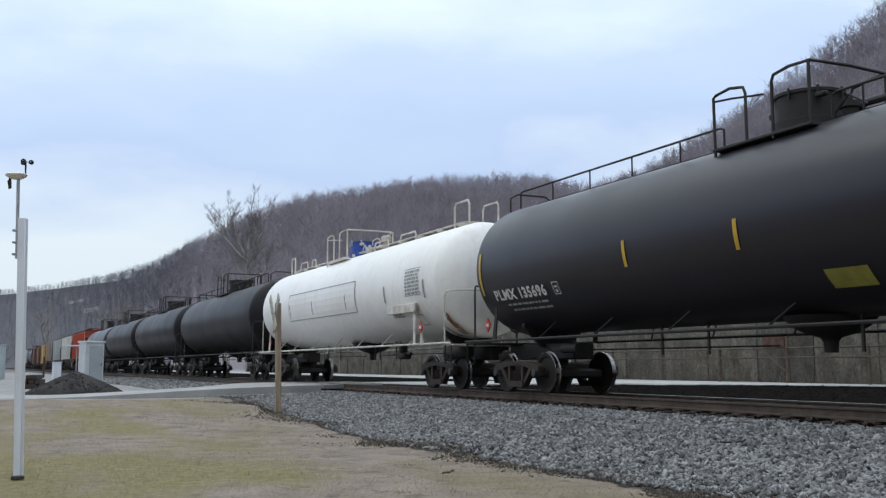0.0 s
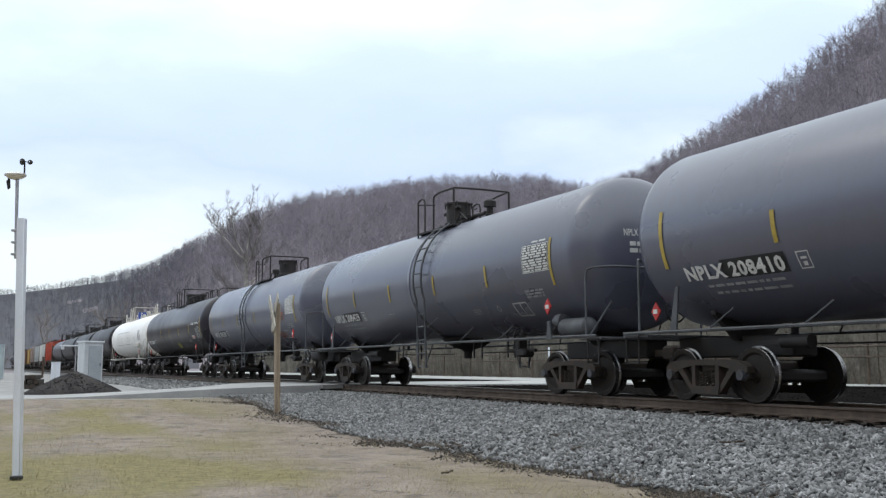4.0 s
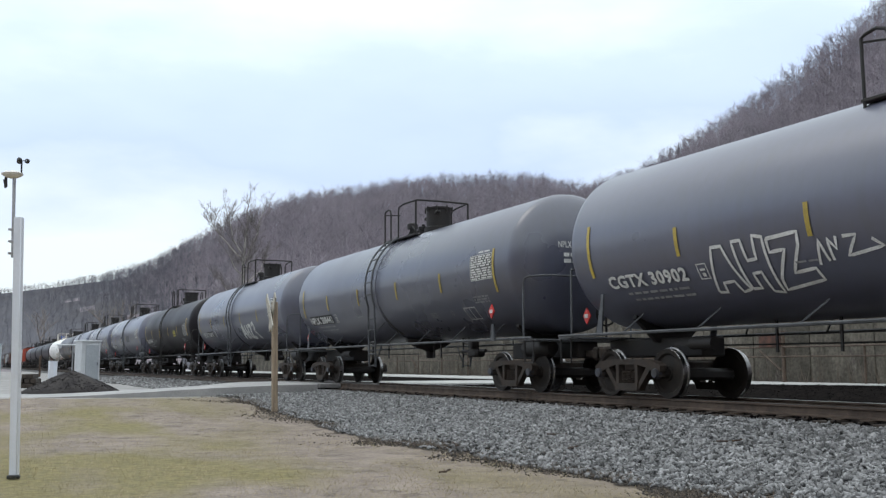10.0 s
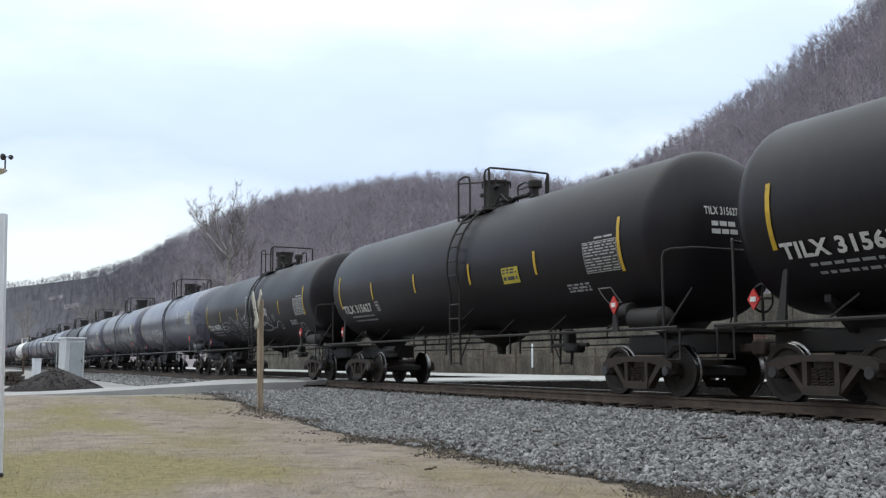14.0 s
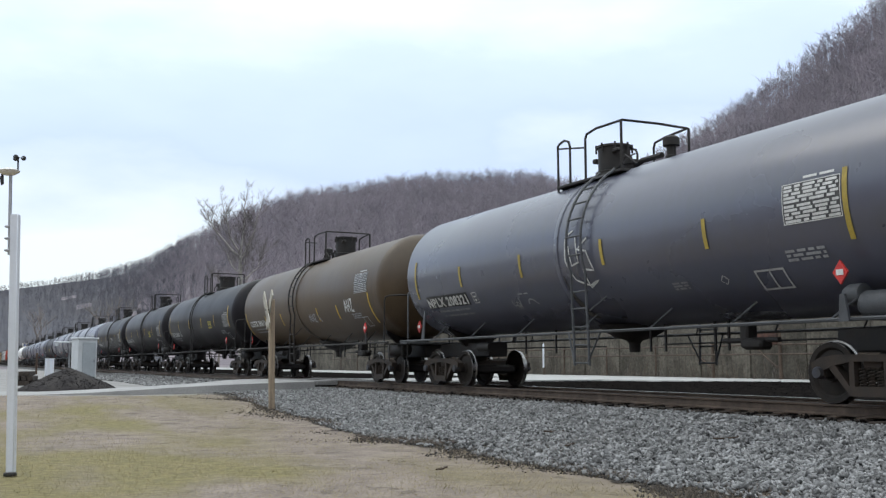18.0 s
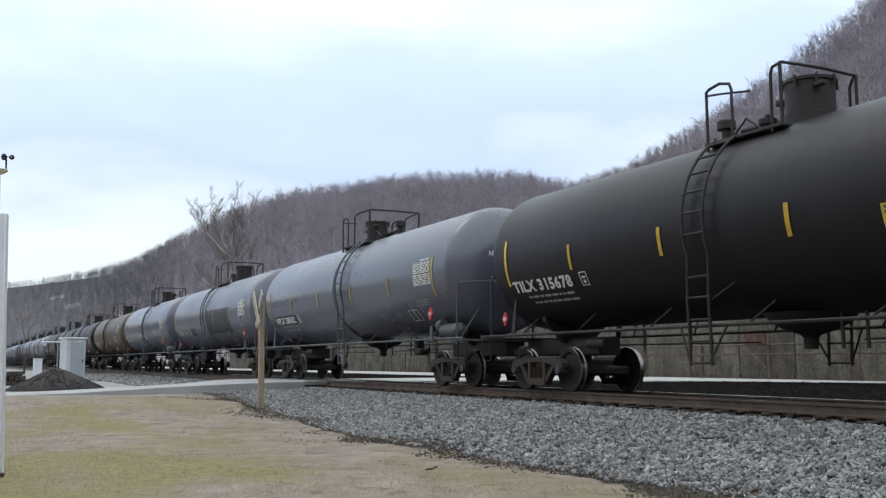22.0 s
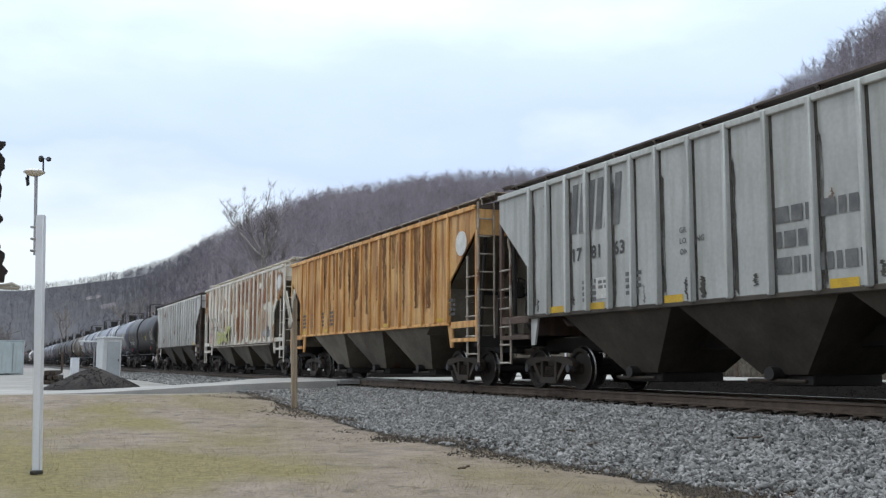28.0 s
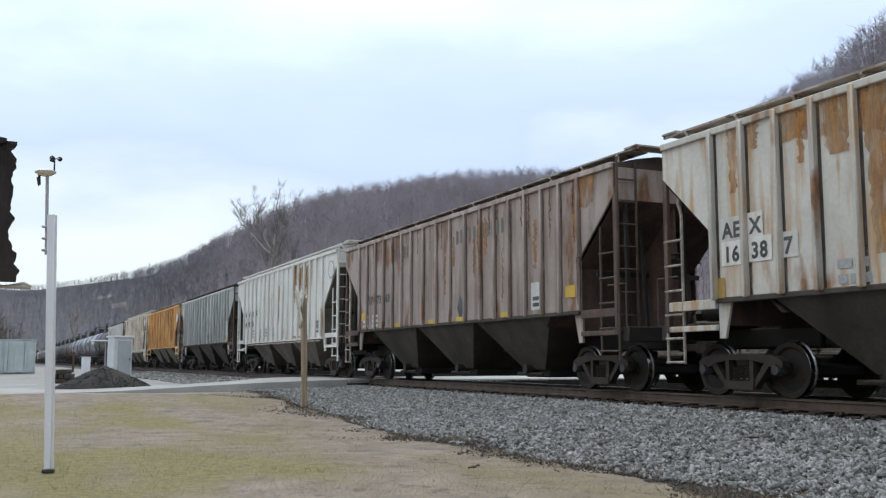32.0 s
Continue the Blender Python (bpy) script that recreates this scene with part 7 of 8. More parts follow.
def deco_nw2(car, foot, body, x, top, low):
    big_emblem(car, 5.16, 3.25, x - 0.005, 1.02, M["soft_ink"])
    for k, (s, y) in enumerate((("17", 5.14), ("81", 4.4), ("63", 3.62))):
        on_side(car, "car_number", letters(s, 0.36, 0.012), y, 2.68, x - 0.004, M["black_ink"], "black stencilled numerals")
    for k, w in enumerate((1.6, 0.62, 1.7)):
        on_side(car, "owner_lettering", bars(0, 0.32, w, 1, 0.3, 20 + k, 0.85), -0.7, (2.64, 2.26, 1.86)[k], x - 0.004, M["soft_ink"], "dark bars of lettering")
    for k, s in enumerate(("GRAIN", "LOADING", "ONLY")):
        on_side(car, "wording", letters(s, 0.14, 0.003), 1.62, 2.85 - 0.19 * k, x - 0.004, M["soft_ink"])
    on_side(car, "decal", rect(0, 0, 0.4, 0.42), 4.25, 1.85, x - 0.004, M["white_ink"])
    on_side(car, "decal", bars(0.08, 0.36, 0.36, 2, 0.1, 3), 4.25, 1.85, x - 0.008, M["soft_ink"])
    on_side(car, "data_panel", rect(0, 0, 0.5, 0.42), -5.0, 1.86, x - 0.004, M["white_ink"])
    on_side(car, "data_panel", join(rect(0.05, 0.12, 0.23, 0.37), rect(0.28, 0.12, 0.45, 0.37)), -5.0, 1.86, x - 0.008, M["black_ink"])
    on_side(car, "small_writing", join(bars(0, 0, 0.5, 4, 0.12, 3), shift(bars(0, 0, 0.5, 4, 0.12, 4), 1.5, 0.05)), 4.75, 2.25, x - 0.004, M["soft_ink"])
    on_side(car, "stencil_frame", join(rect(0, 0, 0.26, 0.025), rect(0, 0.28, 0.26, 0.305), rect(0, 0, 0.025, 0.305), rect(0.235, 0, 0.26, 0.305)), 2.35, 2.65, x - 0.004, M["soft_ink"])
    rust_runs(car, x, low + 0.6, low - 0.05, 66, M["grime"], 0.5, (0.05, 0.14), (0.15, 0.45), False)
    for k in range(0, 17, 2):
        rust_block(car, PANELS[k] - 0.1, PANELS[k] - 0.17, low + 0.1, top - 0.5, x - 0.001, M["grime"], 500 + k, "thin dark run down a post")
    rust_runs(car, x, top, low, 67, M["dark_rust"], 0.3, (0.05, 0.15), (0.1, 0.4), False)
    tapes(car, x - 0.006, low + 0.08, (5.74, 4.22, 1.82, -1.98, -4.44, -6.64), 0.52, 0.16)


def deco_mwcx(marks, tag):
    def put(car, foot, body, x, top, low):
        for k, c in enumerate("MWCX"):
            on_side(car, "car_number", letters(c, 0.33, 0.01), 6.45 - 0.76 * k, 2.76, x - 0.004, M["black_ink"], "spaced black car letters")
        for k in range(3):
            on_side(car, "car_number", letters(marks[2 * k:2 * k + 2], 0.33, 0.01), 6.45 - 0.73 * k, 2.28, x - 0.004, M["black_ink"], "spaced black car numerals")
        on_side(car, "small_writing", join(*[shift(bars(0, 0, 0.45, 3, 0.15, k), 1.25 * k, 0) for k in range(5)]), body - 2.2, 2.1, x - 0.004, M["grey_ink"])
        part("round_emblem", MB().lathe([(0.0, 0.0), (0.36, 0.0), (0.36, 0.02)], 24, (0, 0, 0), "x", close=False), M["white_ink"], car, "pale round emblem", pose(x - 0.02, -body + 0.62, 3.98))
        part("emblem_ring", MB().lathe([(0.3, 0.0), (0.33, 0.0)], 24, (0, 0, 0), "x", close=False), M["black_ink"], car, "", pose(x - 0.026, -body + 0.62, 3.98))
        if tag:
            ring = [(0.42 + 0.3 * math.cos(j * 0.45), 0.32 + 0.24 * math.sin(j * 0.45)) for j in range(15)]
            fat = [ring, [(1.0, 0.62), (0.98, 0.25), (1.15, 0.12), (1.4, 0.2), (1.45, 0.6)], [(1.72, 0.12), (1.76, 0.52)], [(1.78, 0.74), (1.82, 0.78)], [(2.5, 0.55), (2.25, 0.66), (2.05, 0.4), (2.2, 0.14), (2.5, 0.16)], [(2.45, 0.78), (3.25, 0.74)], [(2.88, 0.74), (2.84, 0.1)]]
            on_side(car, "spray_tag", join(*[stroke(p, 0.25) for p in fat]), 4.45, low + 0.06, x - 0.09, M["grey_ink"], "dark outline of a bubble spray tag")
            on_side(car, "spray_tag", join(*[stroke(p, 0.2) for p in fat]), 4.45, low + 0.06, x - 0.097, M["lime_ink"], "lime-green bubble spray tag")
            on_side(car, "spray_tag", stroke([(0.45, 0.24), (0.76, 0.0)], 0.18), 4.45, low + 0.06, x - 0.102, M["lime_ink"], "tail of a lime-green letter")
            on_side(car, "small_writing", bars(0, 0, 1.6, 1, 0.4, 5), -foot + 1.8, 2.0, x - 0.004, M["grey_ink"])
        if tag:
            # heavy flaked blocks over the rear half, thin orange runs ahead of them
            upper = ((1.03, 0.62, 3.45, 4.37), (0.23, -0.33, 3.7, 4.5), (-0.8, -1.37, 3.37, 4.48), (-1.66, -2.23, 3.32, 4.56), (-2.6, -3.1, 3.06, 4.47), (-3.36, -3.93, 3.0, 4.44), (-4.33, -4.72, 2.97, 3.92), (-5.02, -5.52, 3.12, 4.46), (-6.5, -6.95, 3.23, 4.38), (-7.34, -8.1, 3.68, 4.4), (8.24, 7.54, 3.72, 4.42))
            lower = ((0.04, -0.5, 1.59, 2.84), (-0.82, -1.38, 1.64, 2.83), (-2.62, -3.12, 1.64, 3.1), (-3.46, -3.95, 1.76, 3.03), (0.08, -0.41, 2.7, 3.72))
            wash = ((0.98, 0.5, 1.9, 3.6), (0.2, -0.5, 1.55, 4.4), (-1.85, -2.36, 1.72, 2.8), (-1.62, -2.3, 3.1, 4.5), (-3.36, -4.0, 1.6, 4.6), (-4.15, -4.75, 4.2, 4.62), (-4.2, -4.85, 1.6, 4.0), (-5.1, -5.45, 2.5, 3.0), (-5.03, -5.6, 1.6, 2.5), (-5.8, -6.25, 3.1, 4.4), (-6.45, -7.05, 3.1, 4.5), (-6.65, -7.0, 1.6, 2.3), (-7.3, -8.3, 3.3, 4.5), (8.3, 7.4, 3.4, 4.5), (1.75, 1.3, 3.0, 4.4), (-0.75, -1.42, 1.6, 4.55), (-2.55, -3.15, 1.6, 4.5))
            runs = ((6.72, 6.44, 3.8, 4.3), (7.43, 7.24, 2.94, 3.45), (6.02, 5.85, 3.03, 3.5), (5.75, 5.6, 3.9, 4.4), (4.92, 4.8, 3.03, 4.1), (4.05, 3.85, 3.27, 4.4), (3.29, 2.85, 3.35, 3.85), (3.25, 2.85, 2.36, 3.2), (2.72, 2.3, 3.5, 4.45), (2.77, 2.66, 2.9, 3.43), (2.5, 2.3, 2.5, 3.2), (4.0, 3.7, 2.4, 3.1))
            seams = ((4.5, 4.42, 2.65, 4.6), (3.4, 3.27, 4.0, 4.56), (3.2, 3.05, 2.3, 2.9), (2.5, 2.38, 3.7, 4.3), (3.63, 3.54, 2.78, 3.3), (1.0, 0.9, 2.2, 3.3), (-0.1, -0.24, 1.7, 3.0), (-3.36, -3.44, 1.65, 4.4), (-4.2, -4.3, 2.9, 3.5), (-6.52, -6.58, 3.0, 4.5))
            for sd, table, dx, m, words in ((100, wash, 0.001, "orange_rust", "orange bloom of rust"), (140, runs, 0.002, "orange_rust", "thin orange run of rust"), (170, upper + lower, 0.003, "rust_patch", "flaked block of rust"), (200, seams, 0.0035, "dark_rust", "dark run of rust")):
                for k, (y0, y1, z0, z1) in enumerate(table):
                    rust_block(car, y0, y1, z0, z1, x - dx, M[m], sd + k, words)
            on_side(car, "reflector_patch", rect(0, 0, 0.13, 1.15), 6.8, low + 0.02, x - 0.006, M["yellow"], "yellow reflective stripe")
            scrawl = ([(0.0, 0.36), (0.14, 0.62), (0.12, 0.3)], [(0.2, 0.6), (0.3, 0.32), (0.38, 0.86), (0.4, 0.4), (0.5, 0.42)], [(0.03, 0.3), (0.1, 0.05), (0.34, 0.44), (0.05, 0.16)], [(0.22, 0.3), (0.46, 0.12), (0.2, 0.02)])
            on_side(car, "spray_tag", join(*[stroke(p, 0.035) for p in scrawl[:2]]), 6.6, 1.62, x - 0.006, M["violet_ink"], "thin violet spray scrawl")
            on_side(car, "spray_tag", join(*[stroke(p, 0.025) for p in scrawl[2:]]), 6.6, 1.62, x - 0.007, M["red_ink"], "thin red spray scrawl")
        else:
            # thin runs of rust down the middle panels and along a few seams
            runs = ((-2.71, -2.81, 3.6, 4.6), (-2.5, -2.57, 3.25, 3.6), (-3.1, -3.19, 3.1, 4.6), (-3.24, -3.34, 2.73, 3.16), (-3.44, -3.56, 3.65, 4.45), (-3.82, -3.93, 2.96, 4.55), (-4.03, -4.1, 3.15, 4.28), (-4.1, -4.24, 2.6, 3.7), (-4.29, -4.45, 3.39, 4.3), (-4.56, -4.64, 3.02, 3.78), (-4.75, -4.83, 2.8, 4.1), (-3.9, -3.96, 1.75, 2.6))
            ahead = ((-5.12, -5.19, 3.7, 4.55), (-5.56, -5.62, 3.18, 3.97), (-0.7, -0.84, 3.36, 3.93), (-0.67, -0.86, 2.64, 2.88), (0.92, 0.81, 2.77, 3.74), (0.87, 0.79, 2.57, 3.2), (0.04, -0.04, 3.06, 4.06), (-0.03, -0.13, 2.32, 3.18), (-0.5, -0.58, 3.9, 4.35), (-0.82, -0.92, 3.33, 3.9), (1.25, 1.19, 2.15, 4.4), (-2.63, -2.69, 3.0, 4.6))
            wash = ((-3.22, -3.8, 3.4, 4.5), (-3.95, -4.75, 3.1, 4.4), (-2.55, -3.0, 3.6, 4.55), (-3.95, -4.3, 2.4, 3.1), (-2.5, -3.05, 1.5, 1.66), (-3.22, -3.86, 1.5, 1.62), (-4.07, -4.75, 1.5, 1.64), (0.1, -0.15, 2.5, 3.9))
            for sd, table, dx, m, words in ((200, wash, 0.001, "faint_rust", "faint orange wash of rust"), (230, runs + ahead, 0.003, "dark_rust", "dark run of rust")):
                for k, (y0, y1, z0, z1) in enumerate(table):
                    rust_block(car, y0, y1, z0, z1, x - dx, M[m], sd + k, words)
            on_side(car, "reflector_patch", rect(0, 0, 0.16, 1.05), -foot + 0.16, low + 0.05, x - 0.09, M["faded_tape"], "faded orange stripe")
            for y in (5.2, 3.2, -1.2, -3.9):
                on_side(car, "reflector_patch", rect(0, 0, 0.1, 0.4), y, low + 0.05, x - 0.09, M["faded_tape"], "faded orange stripe")
        on_side(car, "data_panel", join(rect(0, 0.14, 0.2, 0.46), rect(0.22, 0.14, 0.42, 0.46), rect(0, 0.0, 0.42, 0.09)), -5.72, 1.7, x - 0.004, M["soft_ink"])
        on_side(car, "small_writing", join(rect(0.05, 0.24, 0.15, 0.28), rect(0.27, 0.32, 0.37, 0.36), rect(0.27, 0.2, 0.33, 0.24)), -5.72, 1.7, x - 0.008, M["white_ink"])
    return put


def deco_yellow(car, foot, body, x, top, low):
    rust_runs(car, x, top, low, 63, M["dark_rust"], 0.85, (0.25, 0.6), (1.0, 2.6), True, (0, 1, 2, 15, 16, 17))
    rust_runs(car, x, top, low, 73, M["dark_rust"], 0.7, (0.12, 0.3), (0.8, 2.2), False, (0, 1, 2, 16, 17))
    part("round_emblem", MB().lathe([(0.0, 0.0), (0.32, 0.0), (0.32, 0.02)], 24, (0, 0, 0), "x", close=False), M["white_ink"], car, "pale round emblem", pose(x - 0.02, -body + 0.8, 3.65))
    on_side(car, "small_writing", join(*[shift(bars(0, 0, 0.4, 4, 0.14, k), 1.1 * k, 0) for k in range(4)]), body - 1.8, 2.4, x - 0.004, M["black_ink"])
    on_side(car, "data_panel", bars(0, 0.4, 0.4, 4, 0.12, 2), -body + 1.6, 1.85, x - 0.004, M["black_ink"])
    tapes(car, x - 0.006, low + 0.1, (foot - 0.4, 3.8, 1.0, -2.2, -foot + 0.6), 0.4, 0.1)


def deco_brownhop(car, foot, body, x, top, low):
    panel_pairs(car, 1, ("17", "73", "63"), 2.45, x - 0.004, 0.36)
    rust_runs(car, x, top, low, 62, M["orange_rust"], 0.6, (0.08, 0.2), (0.5, 1.4), False)
    rust_runs(car, x, top, low, 69, M["dark_rust"], 0.8, (0.05, 0.12), (0.4, 1.2), True)
    for k in range(18):
        rust_block(car, PANELS[k] - 0.06, PANELS[k] - 0.1, low + 0.05, top - 0.3, x - 0.001, M["grime"], 540 + k, "thin dark run down a post")
        rust_block(car, PANELS[k] + 0.1, PANELS[k] + 0.06, low + 0.3, top - 0.2, x - 0.0012, M["dark_rust"], 570 + k, "thin dark run down a post")
    rust_block(car, -6.95, -7.6, 3.75, 4.4, x - 0.002, M["orange_rust"], 590, "orange bloom of rust")
    for y0, n in ((3.62, 6), (-0.95, 12)):
        on_side(car, "owner_lettering", join(*[rect(0.26 * k, 0, 0.26 * k + 0.13, 0.36) for k in range(n) if abs((y0 - 0.26 * k - PANELS[0]) % 0.77) > 0.16]), y0, 3.7, x - 0.004, M["faint_ink"], "faint plain bars of old lettering")
    on_side(car, "small_writing", join(bars(0, 0, 0.5, 3, 0.15, 3), shift(bars(0, 0, 0.5, 3, 0.15, 5), 0.9, 0)), body - 1.9, 2.1, x - 0.004, M["white_ink"])
    on_side(car, "diamond_mark", ([(0, 0.32), (0.22, 0), (0, -0.32), (-0.22, 0)], [(0, 1, 2, 3)]), -1.22, 2.0, x - 0.004, M["iron_grey"], "dark diamond mark")
    on_side(car, "decal", rect(0, 0, 0.46, 0.62), -5.0, 1.75, x - 0.004, M["white_ink"], "white decal")
    on_side(car, "decal", bars(0.08, 0.3, 0.38, 2, 0.14, 2), -5.0, 1.75, x - 0.008, M["black_ink"])
    tapes(car, x - 0.006, low + 0.06, (3.28, 0.66, -1.2, -3.76), 0.52, 0.16)
    tapes(car, x - 0.006, low + 0.45, (-6.7, 6.4), 0.4, 0.26)


def deco_aex(car, foot, body, x, top, low):
    rust_runs(car, x, top, low, 64, M["orange_rust"], 1.0, (0.55, 0.9), (0.8, 2.4), True, (0, 1, 2))
    rust_runs(car, x, top, low, 68, M["orange_rust"], 1.0, (0.2, 0.4), (0.4, 1.1), True, tuple(range(3, 20)))
    rust_runs(car, x, low + 1.2, low, 65, M["orange_rust"], 0.5, (0.3, 0.7), (0.3, 0.8), False, (0, 1, 2, 3, 4))
    for k in range(2, 17):
        rust_block(car, PANELS[k] - 0.05, PANELS[k + 1] + 0.05, 4.25 - 0.12 * min(k, 7), top - 0.08, x - 0.001, M["orange_rust"], 620 + k, "orange bloom of rust under the roof edge")
    for s, a, z in (("AE", 0.03, 2.63), ("X", 0.68, 2.64), ("16", 0.05, 2.23), ("38", 0.7, 2.24), ("7", 1.42, 2.24)):
        on_side(car, "number_patch", rect(-0.06, -0.06, 0.46 if len(s) > 1 else 0.3, 0.34), body - 1.55 - a, z, x - 0.004, M["hop_white"], "cream patch behind the numerals")
        on_side(car, "car_number", letters(s, 0.36, 0.012), body - 1.55 - a, z, x - 0.008, M["black_ink"], "black stencilled numerals")
    on_side(car, "small_writing", join(*[shift(bars(0, 0, 0.6, 2, 0.22, k), 1.1 * k, 0) for k in range(4)]), body - 4.0, 2.05, x - 0.004, M["grey_ink"])
    on_side(car, "reflector_patch", rect(0, 0, 0.2, 0.36), foot - 0.05, low, x - 0.004, M["box_yellow"], "faded yellow stripe")
    tapes(car, x - 0.006, low + 0.2, (1.0, -3.0), 0.6, 0.25)


def box_car(length, colour, label, top=4.5):
    car = thing("box_car", label, "box car", group="freight train")
    hl = length / 2
    b = hl - 0.75
    part("body", MB().box((0, 0, (top + 1.1) / 2), (3.0, 2 * b, top - 1.1), bevel=0.03), M[colour], car)
    part("roof", MB().slab([(-1.52, top), (0, top + 0.16), (1.52, top)], 2 * b + 0.1, "y", 0), M["roofwalk"], car)
    for s in (-1, 1):
        dr = part("door", MB().box((s * 1.54, 0, 2.75), (0.06, 3.0, 3.1), bevel=0.02), M[colour], car)
        part("door_track", MB().box((s * 1.56, 0, 1.16), (0.08, 6.2, 0.08)), M["iron"], dr)
        for k in range(12):
            y = -b + 0.3 + (2 * b - 0.6) * k / 11
            if abs(y) > 1.7:
                part("rib", cached("boxrib", lambda: MB().box((0, 0, 2.8), (0.06, 0.08, 3.3))), M[colour], car, at=pose(s * 1.52, y, 0))
        for d in (-1, 1):
            part("ladder", MB().tube([(s * 1.55, d * (b - 0.1), 0.6), (s * 1.55, d * (b - 0.1), top - 0.3)], 0.025, 5).tube([(s * 1.55, d * (b - 0.55), 0.6), (s * 1.55, d * (b - 0.55), top - 0.3)], 0.025, 5), M["iron"], car)
    part("underframe", MB().box((0, 0, 0.95), (0.7, 2 * hl - 1, 0.3)), M["iron"], car)
    for d in (-1, 1):
        add_truck(car, d * (hl - 2.2), d)
        add_coupler(car, d * hl, d)
    return car

